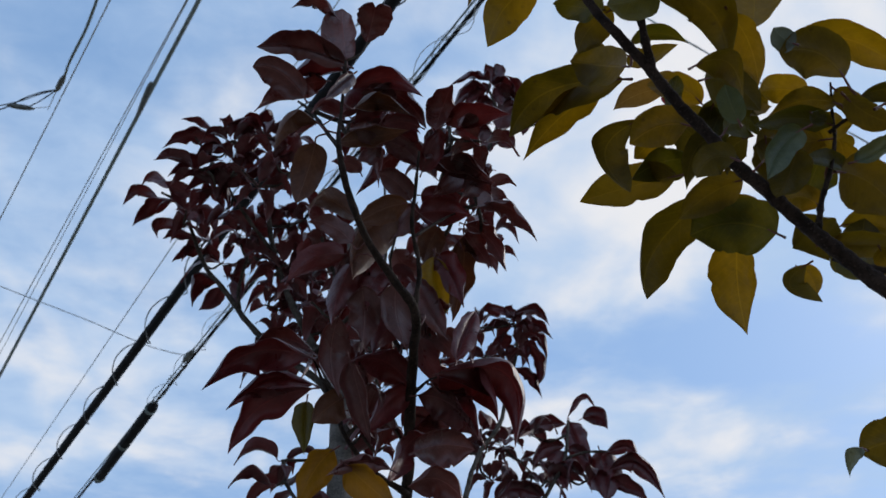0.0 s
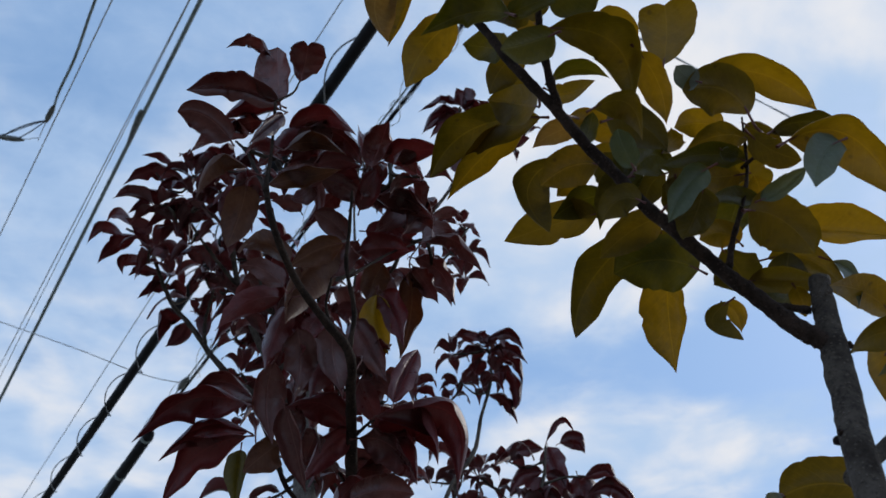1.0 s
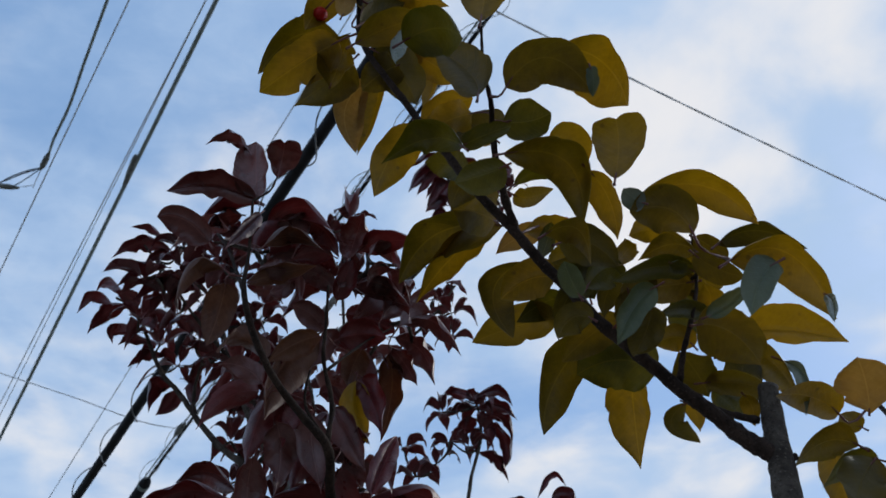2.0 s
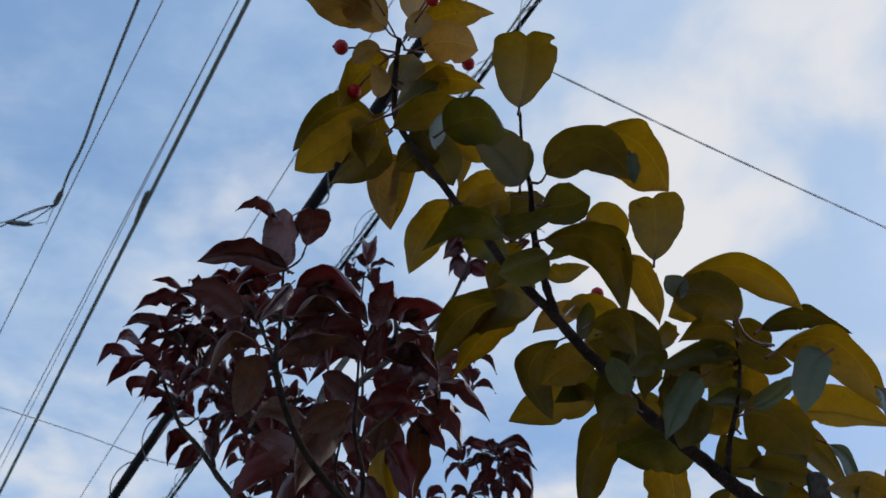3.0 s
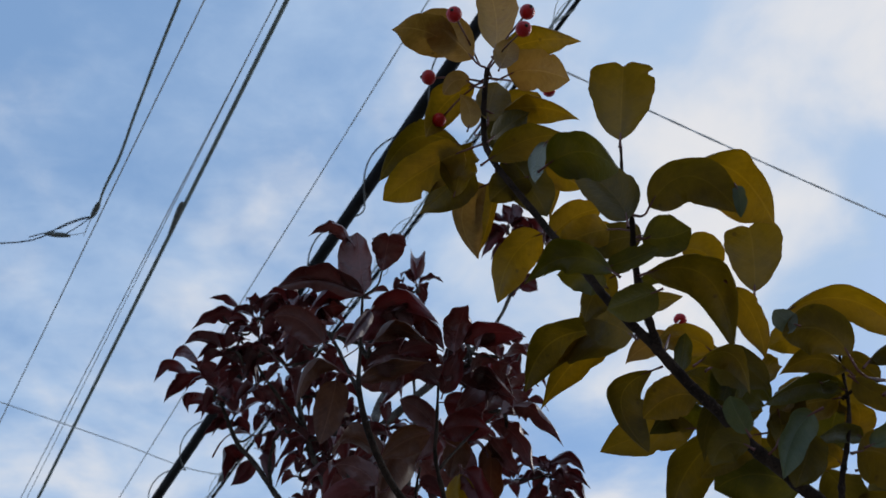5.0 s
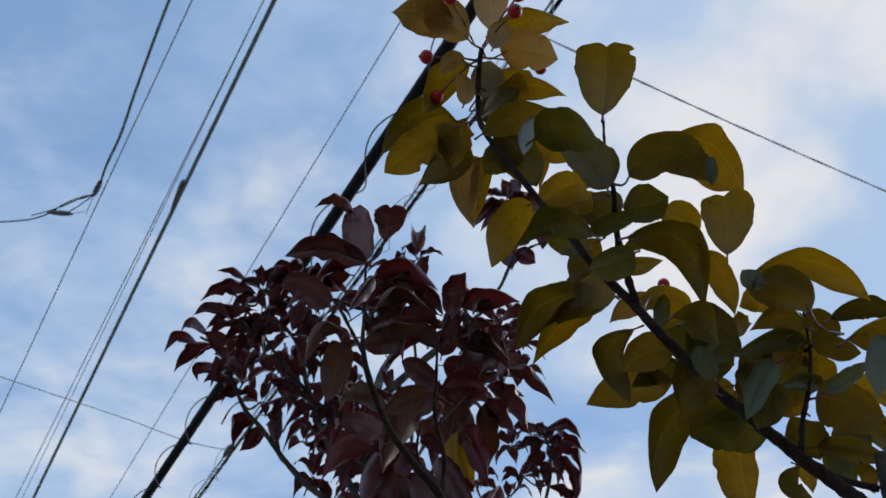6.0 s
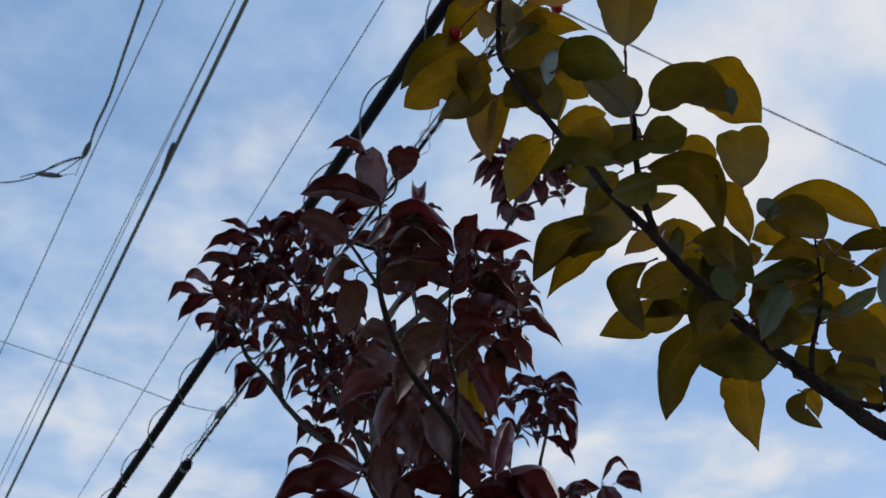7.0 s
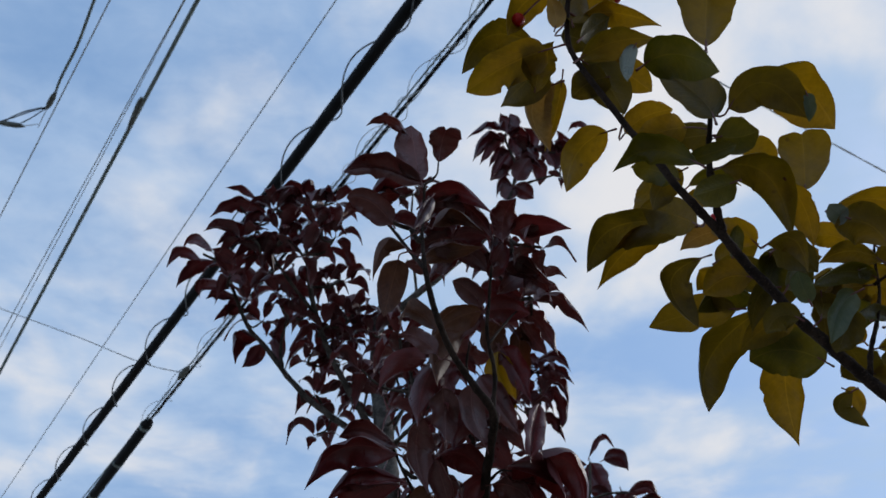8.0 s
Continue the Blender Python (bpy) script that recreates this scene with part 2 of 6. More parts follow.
# curled tips and margins: the sky's sheen is painted as a pale grey-green base
painted_sheen = leaf_material("leaf_painted_sheen", (0.11, 0.13, 0.10), (0.16, 0.18, 0.14), (0.11, 0.12, 0.05), (0.15, 0.15, 0.06), BROWN, rough=0.3, gloss=0.9, spots=0.0, through_part=0.25)
# green leaf tops that mirror the sky: that reflection is mixed into the greyed colour
sheen_green = leaf_material("leaf_sheen_green", (0.06, 0.085, 0.05), (0.10, 0.125, 0.075), (0.08, 0.075, 0.01), (0.13, 0.11, 0.015), BROWN, rough=0.40, gloss=0.32, spots=0.0, through_part=0.35)
bark_grey = bark_material("bark_grey", (0.036, 0.027, 0.021), (0.095, 0.077, 0.062), 60.0)
bark_pale = bark_material("bark_pale", (0.075, 0.066, 0.058), (0.17, 0.152, 0.135), 60.0)
bark_dark = bark_material("bark_dark", (0.018, 0.011, 0.008), (0.05, 0.032, 0.024), 70.0)
berry_red = plain_material("berry_skin", (0.42, 0.006, 0.008), 0.3, 120.0, 0.3, gloss=0.35)
stalk_red = plain_material("stalk", (0.12, 0.03, 0.025), 0.5, 200.0, 0.3)
calyx_dark = plain_material("calyx", (0.03, 0.018, 0.012), 0.8, 300.0, 0.3)
rubber = plain_material("black_sheath", (0.014, 0.014, 0.016), 0.7, 8.0, 0.4, gloss=0.15)
steel = plain_material("galvanised_strand", (0.44, 0.47, 0.48), 0.55, 20.0, 0.3, metal=0.2)
grey_sheath = plain_material("grey_sheath", (0.19, 0.235, 0.23), 0.6, 10.0, 0.35)
lash_grey = plain_material("lashing_wire", (0.11, 0.12, 0.13), 0.6, 10.0, 0.35)
pale_sheath = plain_material("pale_sheath", (0.74, 0.75, 0.76), 0.6, 10.0, 0.3)
fitting_grey = plain_material("fitting", (0.13, 0.14, 0.13), 0.6, 15.0, 0.4)
soil = plain_material("ground_cover", (0.20, 0.178, 0.145), 0.95, 0.35, 0.45, bump_depth=0.01)
cut_wood = plain_material("cut_wood", (0.22, 0.17, 0.12), 0.8, 150.0, 0.4)


# ---- builders ----
def link_mesh(name, bm, mat, parent=None, label="", smooth=True):
    me = bpy.data.meshes.new(name)
    bm.to_mesh(me)
    bm.free()
    if smooth:
        for poly in me.polygons:
            poly.use_smooth = True
    for one in (mat if isinstance(mat, (list, tuple)) else [mat]):
        me.materials.append(one)
    ob = new(name, me)
    if parent is not None:
        ob.parent = parent
    if label:
        ob["label"] = label
    return ob


part = link_mesh


def thing(name, at, label, category, group="", kind=""):
    ob = new(name)
    ob.location = at
    ob.empty_display_size = 0.02
    tagged(ob, label, category, group, kind)
    bpy.context.view_layer.update()
    return ob


def spline(points, steps):
    """Points and radii on a smooth curve through (x, y, z, radius) rows."""
    rows = [np.array(p, float) for p in points]
    gaps = [max(1e-6, float(np.linalg.norm(q[:3] - p[:3]))) for p, q in zip(rows, rows[1:])]
    slopes = [(q - p) / g for p, q, g in zip(rows, rows[1:], gaps)]
    ways = [slopes[0]]
    for i in range(1, len(slopes)):
        ways.append((slopes[i - 1] * gaps[i] + slopes[i] * gaps[i - 1]) / (gaps[i - 1] + gaps[i]))
    ways.append(slopes[-1])
    made = []
    for i, g in enumerate(gaps):
        for k in range(steps):
            t = k / steps
            made.append(rows[i] * (2 * t ** 3 - 3 * t * t + 1) + ways[i] * g * (t ** 3 - 2 * t * t + t) + rows[i + 1] * (3 * t * t - 2 * t ** 3) + ways[i + 1] * g * (t ** 3 - t * t))
    made.append(rows[-1].copy())
    lo, hi = min(p[3] for p in points), max(p[3] for p in points)
    for row in made:
        row[3] = min(max(row[3], lo), hi)
    return made


def tube(bm, rows, sides=10, bumpy=0.0, seed=0.0, caps=True, mat=0):
    """A tube along rows of (x, y, z, radius); returns nothing."""
    pts = [Vector(r[:3]) for r in rows]
    up = None
    rings = []
    for i, p in enumerate(pts):
        t = (pts[min(i + 1, len(pts) - 1)] - pts[max(i - 1, 0)]).normalized()
        if up is None:
            up = t.orthogonal().normalized()
        up = (up - t * up.dot(t)).normalized()
        side = t.cross(up)
        ring = []
        for k in range(sides):
            a = 2 * math.pi * k / sides
            way = up * math.cos(a) + side * math.sin(a)
            r = rows[i][3]
            if bumpy:
                r *= 1 + bumpy * noise.noise(p * (0.35 / max(rows[i][3], 1e-4)) + way * 1.3 + Vector((seed, 0, 0)))
            ring.append(bm.verts.new(p + way * r))
        rings.append(ring)
    for a, b in zip(rings, rings[1:]):
        for k in range(sides):
            f = bm.faces.new((a[k], a[(k + 1) % sides], b[(k + 1) % sides], b[k]))
            f.material_index = mat
    if caps:
        bm.faces.new(rings[0][::-1]).material_index = mat
        bm.faces.new(rings[-1]).material_index = mat


AXES = {}          # tree -> points of its wood, for the stalks of leaves to grow from
COUNT = [0]


def stem(tree, name, mat, rows):
    """A trunk, branch or twig through (x, y, z, radius) rows, knobbly and slightly kinked."""
    COUNT[0] += 1
    fine = spline(rows, 6 if name == "trunk" else 5)
    for i, r in enumerate(fine[1:-1]):
        wob = noise.noise_vector(Vector(r[:3]) * 45) * r[3] * (0.1 if name in ("trunk", "limb") else 0.3)
        r[:3] += np.array(wob)
        # slightly thicker at the leaf scars
        r[3] *= 1.0 + (0.2 if name == "twig" else 0.09) * (i % 3 == 0 and name != "trunk") + 0.05 * noise.noise(Vector(r[:3]) * 90)
    AXES.setdefault(tree.name, []).extend(Vector(r[:3]) for r in fine)
    bm = bmesh.new()
    tube(bm, fine, 16 if name == "trunk" else 10, {"trunk": 0.10, "branch": 0.14, "limb": 0.14}.get(name, 0.26), COUNT[0] * 3.7)
    ob = part(name, bm, mat, tree)
    ob.matrix_parent_inverse = tree.matrix_world.inverted()
    return ob


SHAPES = {
    "ovate": ((0, .10), (.03, .40), (.08, .64), (.16, .85), (.28, .97), (.42, 1), (.58, .98), (.72, .87), (.83, .66), (.91, .40), (.96, .2), (.985, .08), (1, .012)),
    "drip": ((0, .06), (.04, .34), (.1, .62), (.19, .86), (.3, .98), (.42, 1), (.56, .96), (.68, .83), (.79, .6), (.87, .36), (.93, .17), (.97, .07), (1, .012)),
    "broad": ((0, .1), (.02, .42), (.06, .71), (.13, .91), (.25, 1), (.45, 1), (.64, .97), (.79, .84), (.89, .58), (.95, .3), (.98, .13), (1, .02)),
    "round": ((0, .05), (.05, .3), (.14, .6), (.28, .86), (.45, 1), (.6, .99), (.74, .88), (.86, .66), (.94, .42), (1, .05)),
    "heart": ((0, .03), (.06, .28), (.15, .52), (.3, .76), (.48, .92), (.65, 1), (.8, .99), (.9, .93), (.96, .8), (.985, .66), (1, .42)),
}


def half_width(shape, u):
    """The outline's half width, smooth between its given rows."""
    rows = SHAPES[shape]
    for k in range(len(rows) - 1):
        (a, p), (b, q) = rows[k], rows[k + 1]
        if u <= b:
            (a0, p0), (b1, q1) = rows[max(k - 1, 0)], rows[min(k + 2, len(rows) - 1)]
            m0, m1 = (q - p0) / (b - a0) * (b - a), (q1 - p) / (b1 - a) * (b - a)
            f = (u - a) / (b - a)
            return max(0.012, (2 * f ** 3 - 3 * f * f + 1) * p + (f ** 3 - 2 * f * f + f) * m0 + (3 * f * f - 2 * f ** 3) * q + (f ** 3 - f * f) * m1)
    return rows[-1][1]


def leaf(tree, mat, foot, middle, tip, width, turn=0.0, fold=15.0, shape="ovate", bite=None, curl=0.0, hook=None, into=None):
    """One leaf with its stalk: an arched midrib from foot over middle to tip, the blade folded along it."""
    red = tree is not yellow
    if red and shape == "ovate":
        shape = "drip"
    COUNT[0] += 1
    rnd = random.Random(COUNT[0])
    b, m, t = Vector(foot), Vector(middle), Vector(tip)
    ctrl = m * 2 - (b + t) * 0.5
    axis = (t - b).normalized()
    side0 = axis.cross(Vector((0, 0, 1))).normalized()
    side0 = Matrix.Rotation(radians(turn), 3, axis) @ side0
    if side0.cross(axis).z < 0:
        side0 = -side0
    nu, nv = 26, 6
    phase, waves, ripple = rnd.uniform(0, 6.3), rnd.uniform(1.3, 2.6), rnd.uniform(0.05, 0.12 if red else 0.10) * width
    length = (m - b).length + (t - m).length
    if bite is None and rnd.random() < 0.2:
        bite = (rnd.uniform(0.3, 0.85), rnd.choice((-1, 1)), rnd.uniform(0.08, 0.3))
    lift = math.sin(radians(fold))
    droop = rnd.choice((rnd.uniform(0.25, 0.6), rnd.uniform(0.6, 1.0), rnd.uniform(-0.35, 0.1) if red else rnd.uniform(0.9, 1.4)))
    droop = droop if red else droop * 0.95
    twist, rolled = rnd.uniform(-34, 34) if red else rnd.uniform(-14, 14), rnd.choice((rnd.uniform(0.7, 1.8), rnd.uniform(-1.2, -0.4))) if red else rnd.uniform(-0.8, 1.6)
    near_side, far_side = rnd.uniform(0.6, 1.4), rnd.uniform(0.6, 1.4)
    if hook is None:
        hook = rnd.uniform(0.1, 0.42) if red else 0.03
    bm = bmesh.new() if into is None else into
    uvs = bm.loops.layers.uv.new("UVMap") if into is None else bm.loops.layers.uv.active
    grid = []
    for i in range(nu + 1):
        u = i / nu
        u = u * 0.93 + 0.07 * u * u * (3 - 2 * u)
        p = b * (1 - u) ** 2 + ctrl * 2 * u * (1 - u) + t * u * u
        way = ((ctrl - b) * (1 - u) + (t - ctrl) * u).normalized()
        s = (side0 - way * side0.dot(way)).normalized()
        s = Matrix.Rotation(radians(twist * (u - 0.4)), 3, way) @ s
        n = s.cross(way)
        bent = max(0.0, u - 0.72) / 0.28
        p = p + Vector((0, 0, -1)) * (hook * length * 0.32 * bent * bent)
        if curl:
            # the last quarter bends back over
            p += n * (curl * length * 0.35 * max(0.0, u - 0.62) ** 1.6) - way * (curl * length * 0.3 * max(0.0, u - 0.7))
            s = (Matrix.Rotation(radians(120 * curl * max(0.0, u - 0.6) / 0.4), 3, way) @ s).normalized()
            n = s.cross(way)
        hw = half_width(shape, u) * width * 0.5
        row = []
        for j in range(-nv, nv + 1):
            x = j / nv
            w = hw * (1 + 0.03 * math.sin(u * 17 + phase + x) + 0.015 * math.sin(u * 43 + phase * 3 + 2 * x))
            if bite and abs(u - bite[0]) < 0.06 and x * bite[1] > 0:
                w *= 1 - bite[2] * (1 - ((u - bite[0]) / 0.06) ** 2)
            flat = x * w * math.cos(radians(fold))
            half = near_side if x < 0 else far_side
            rise = (math.sqrt(x * x + 0.03) - 0.173) * w * lift - droop * half * w * x * x * 0.8 - rolled * half * w * max(0.0, abs(x) - 0.55) ** 2 + ripple * math.sin(waves * 6.283 * u + phase + (1.7 if j > 0 else 0)) * abs(x) ** 1.5
            row.append((bm.verts.new(p + s * flat + n * rise), u, 0.5 + 0.5 * x * max(half_width(shape, u), 0.05)))
        grid.append(row)
    for i in range(nu):
        for j in range(2 * nv):
            four = (grid[i][j], grid[i + 1][j], grid[i + 1][j + 1], grid[i][j + 1])
            f = bm.faces.new([q[0] for q in four])
            for loop, q in zip(f.loops, four):
                loop[uvs].uv = (q[1], q[2])
    # the stalk runs back to the nearest wood
    near = min(AXES[tree.name], key=lambda q: (q - b).length)
    way0 = (ctrl - b).normalized()
    if (near - b).length > 0.034 or (b - near).dot(way0) < 0.35 * (b - near).length:
        near = b - way0 * 0.0015
    bend = b - way0 * min(0.012, (near - b).length * 0.4)
    thick = 0.0004 + width * 0.007
    rows = spline([(*near, thick * 1.25), (*bend, thick), (*b, thick * 0.95), (*(b + way0 * length * 0.1), thick * 0.55)], 3)
    tube(bm, rows, 6, caps=False, mat=1)
    if into is not None:
        return None
    ob = part("leaf", bm, [mat, stalk_red], tree)
    ob.matrix_parent_inverse = tree.matrix_world.inverted()
    return ob


WIDEST = {"ovate": 0.43, "drip": 0.42, "broad": 0.36, "round": 0.5, "heart": 0.72}


def blade(tree, mat, foot, middle, tip, one, other, shape="ovate", bite=None, cup=None, wavy=None):
    """One leaf with its stalk. The midrib arches from foot over middle to tip; one and other are the two halves of the
    blade where it is widest: how far each reaches from the midrib, and its turn about it in degrees."""
    red = tree is not yellow
    COUNT[0] += 1
    rnd = random.Random(round((foot[0] * 31 + tip[2] * 17 + middle[1] * 7) * 10000))
    b, m, t = Vector(foot), Vector(middle), Vector(tip)
    ctrl = m * 2 - (b + t) * 0.5
    length = (m - b).length + (t - m).length
    at = WIDEST[shape]
    way_at = ((ctrl - b) * (1 - at) + (t - ctrl) * at).normalized()
    side = way_at.cross(Vector((0, 0, 1))).normalized()
    up = side.cross(way_at)
    halves = []
    for w, a in (one, other):
        e = (side * math.cos(radians(a)) + up * math.sin(radians(a))) * w
        nn = e.cross(way_at)
        if nn.z < 0:
            nn = -nn
        halves.append((e, nn))
    cups = [rnd.uniform(0.25, 0.75) * (1.6 if red else 1.1) if cup is None else cup for _ in (0, 1)]
    roll = rnd.uniform(0.1, 0.4) if red else rnd.uniform(0.0, 0.12)
    phase, waves = rnd.uniform(0, 6.3), rnd.uniform(1.2, 2.2) * (1.4 if red else 1.0)
    ripple = rnd.uniform(0.05, 0.13) * (1.7 if red else 1.0) if wavy is None else wavy
    bites = [bite] if bite else []
    for _ in range(rnd.choice((0, 0, 1, 2))):
        bites.append((rnd.uniform(0.25, 0.9), rnd.choice((-1, 1)), rnd.uniform(0.04, 0.12)))
    nu, nv = 28, 6
    bm = bmesh.new()
    uvs = bm.loops.layers.uv.new("UVMap")
    grid = []
    for i in range(nu + 1):
        u = i / nu
        p = b * (1 - u) ** 2 + ctrl * 2 * u * (1 - u) + t * u * u
        way = ((ctrl - b) * (1 - u) + (t - ctrl) * u).normalized()
        turn = way_at.rotation_difference(way)
        wide = half_width(shape, u)
        row = []
        for j in range(-nv, nv + 1):
            x = abs(j) / nv
            e, nn = halves[0 if j < 0 else 1]
            w = wide * (1.04 + 0.02 * math.sin(u * 19 + phase + (2 if j < 0 else 0)) + 0.01 * math.sin(u * 47 + phase * 3))
            for at_u, hand, deep in bites:
                if abs(u - at_u) < 0.05 and j * hand > 0:
                    w *= 1 - deep * (1 - ((u - at_u) / 0.05) ** 2)
            arch = cups[0 if j < 0 else 1] * (x - x * x * 0.95) * wide
            wave = ripple * math.sin(waves * 6.283 * u + phase + (1.9 if j > 0 else 0)) * x ** 1.6 * min(1.0, wide * 1.5)
            q = p + turn @ (e * (x * w)) + turn @ (nn * (arch + wave - roll * x ** 2.6 * wide))
            if shape == "heart":
                # round lobes on both sides of the notch at the end
                q += way * ((0.15 if red else 0.05) * length * max(0.0, u - 0.5) * 2 * math.sin(min(1.0, x * 1.1) * 2.0))
            row.append((bm.verts.new(q), u, 0.5 + (0.5 if j > 0 else -0.5) * x * max(wide, 0.05)))
        grid.append(row)
    for i in range(nu):
        for j in range(2 * nv):
            four = (grid[i][j], grid[i + 1][j], grid[i + 1][j + 1], grid[i][j + 1])
            f = bm.faces.new([q[0] for q in four])
            for loop, q in zip(f.loops, four):
                loop[uvs].uv = (q[1], q[2])
    # the stalk runs back to the nearest wood
    way0 = (ctrl - b).normalized()
    near = min(AXES[tree.name], key=lambda q: (q - b).length)
    back = near - b
    if back.length > 0.032 or back.dot(-way0) < 0.3 * back.length:
        near = b - way0 * min(0.009, length * 0.12)
    bend = b - way0 * min(0.010, (near - b).length * 0.4)
    thick = 0.0005 + (one[0] + other[0]) * 0.009
    rows = spline([(*near, thick * 1.3), (*bend, thick), (*b, thick * 0.95), (*(b + way0 * length * 0.12), thick * 0.55)], 3)
    tube(bm, rows, 6, caps=False, mat=1)
    ob = part("leaf", bm, [mat, stalk_red], tree)
    ob.matrix_parent_inverse = tree.matrix_world.inverted()
    return ob


CROWN_FROM = 0.80
CROWN = bmesh.new()          # the far leaves of the red tree, past the three hundred nearest
CROWN.loops.layers.uv.new("UVMap")


def rosette(tree, mat, centre, count, size):
    """Leaves round a twig's end: outwards and up, then hanging over at the tips."""
    rnd = random.Random(round(centre[0] * 7919 + centre[2] * 10477) + count)
    c = Vector(centre)
    wood = min(AXES[tree.name], key=lambda q: (q - c).length)
    lead = c - wood
    if 0.006 < lead.length:
        start = wood if lead.length < 0.25 else c - lead.normalized() * 0.08
        sag = (start + c) * 0.5 + Vector((rnd.uniform(-.01, .01), rnd.uniform(-.01, .01), -0.012))
        stem(tree, "twig", bark_grey, [(*start, 0.0022), (*sag, 0.0019), (*c, 0.0015)])
    spin = rnd.uniform(0, 6.3)
    for k in range(count):
        a = spin + 2.4 * k + rnd.uniform(-.35, .35)
        out = Vector((math.cos(a), math.sin(a), rnd.uniform(-0.05, 0.55))).normalized()
        long = size * rnd.uniform(0.72, 1.15)
        foot = c + out * long * 0.12 + Vector((0, 0, -0.004 * (k // 3)))
        mid = foot + out * long * 0.46 + Vector((0, 0, long * rnd.uniform(0.08, 0.24)))
        tip = foot + out * long * rnd.uniform(0.72, 0.92) + Vector((0, 0, -long * rnd.uniform(0.15, 0.6)))
        leaf(tree, mat, foot, mid, tip, long * rnd.uniform(0.36, 0.46), rnd.uniform(-30, 30), rnd.uniform(10, 32), into=CROWN if mat is maroon and c.y > CROWN_FROM else None)


def bud(tree, root, end, radius):
    """A dark blunt bud that stands off the bark."""
    a, b = Vector(root), Vector(end)
    bm = bmesh.new()
    tube(bm, [(*a, radius * 0.9), (*a.lerp(b, 0.5), radius), (*a.lerp(b, 0.85), radius * 0.9), (*b, radius * 0.45)], 8, 0.3, radius * 900)
    ob = part("bud", bm, bark_dark, tree)
    ob.matrix_parent_inverse = tree.matrix_world.inverted()


def berry(tree, place, root, radius):
    """A round drupe with its dark calyx at the end of a thin stalk."""
    p, q = Vector(place), Vector(root)
    way = (p - q).normalized()
    bm = bmesh.new()
    bmesh.ops.create_uvsphere(bm, u_segments=18, v_segments=12, radius=radius)
    for v in bm.verts:
        v.co.z *= 0.96
        v.co *= 1 + 0.03 * noise.noise(v.co * 400)
    bm.transform(Matrix.Translation(p) @ way.to_track_quat("Z", "Y").to_matrix().to_4x4())
    ob = part("berry", bm, berry_red, tree, "round glossy red berry")
    ob.matrix_parent_inverse = tree.matrix_world.inverted()
    bm = bmesh.new()
    mid = (p + q) * 0.5 + Vector((0, 0, 0.004))
    tube(bm, spline([(*q, 0.0009), (*mid, 0.0007), (*(p - way * radius * 0.9), 0.0008)], 4), 6)
    st = part("stalk", bm, stalk_red, ob)
    st.matrix_parent_inverse = ob.matrix_world.inverted() @ Matrix()
    bm = bmesh.new()
    tube(bm, [(*(p + way * radius * 0.86), radius * 0.3), (*(p + way * radius * 1.06), radius * 0.2), (*(p + way * radius * 1.14), radius * 0.05)], 7)
    cx = part("calyx", bm, calyx_dark, ob)
    cx.matrix_parent_inverse = ob.matrix_world.inverted() @ Matrix()


# ---- ground ----
bm = bmesh.new()
span, cells = 600.0, 60
for i in range(cells + 1):
    for j in range(cells + 1):
        x, y = [math.copysign(abs(k / cells * 2 - 1) ** 3 * span, k / cells * 2 - 1) for k in (i, j)]
        near = math.hypot(x, y)
        bm.verts.new((x, y, 0.02 * noise.noise(Vector((x, y, 0)) * 0.6) * min(1.0, near / 3)))
bm.verts.ensure_lookup_table()
for i in range(cells):
    for j in range(cells):
        k = i * (cells + 1) + j
        bm.faces.new([bm.verts[q] for q in (k, k + cells + 1, k + cells + 2, k + 1)])
tagged(link_mesh("ground", bm, soil), "pale grey-brown trodden earth, open all round", "ground", kind="structure")


# ---- overhead lines ----
RUN = Vector((-0.5992, 0.8006, 0.0))          # all the street's lines run this way


def sway(p, k):
    return noise.noise(Vector((p * 0.9, k, 0.3)))


def line_rows(a, b, radius, back=14.0, on=30.0, step=0.5):
    a, b = Vector(a), Vector(b)
    way = (b - a).normalized()
    p0, total = a - way * back, (b - a).length + back + on
    n = int(total / step)
    return [(*(p0 + way * total * i / n), radius) for i in range(n + 1)]


def coil(a, b, radius, pitch, wire, seed, loose=0.5, step=24, phase=0.0, drift=0.9, hand=1):
    """A lashing wire wound loosely round the line from a to b."""
    a, b = Vector(a), Vector(b)
    way = (b - a).normalized()
    u = Vector((0, 0, 1))
    v = way.cross(u)
    n = int((b - a).length / pitch * step)
    rows = []
    for i in range(n + 1):
        s = (b - a).length * i / n
        turn = phase + hand * 2 * math.pi * s / pitch + drift * noise.noise(Vector((s * 0.7, seed, 0)))
        r = radius * (1 + loose * noise.noise(Vector((s * 1.1, seed, 5))))
        rows.append((*(a + way * s + (u * math.cos(turn) + v * math.sin(turn)) * r), wire))
    return rows


def cable_thing(name, label, parts):
    """parts: (name, rows, sides, material, label)."""
    first = parts[0][1][len(parts[0][1]) // 2]
    ob = thing(name, first[:3], label, "cable", "overhead lines")
    for pname, rows, sides, mat, plabel in parts:
        bm = bmesh.new()
        tube(bm, rows, sides)
        p = part(pname, bm, mat, ob, plabel)
        p.matrix_parent_inverse = ob.matrix_world.inverted()
    return ob


def beyond(a, b, back, on):
    a, b = Vector(a), Vector(b)
    way = (b - a).normalized()
    return a - way * back, b + way * on


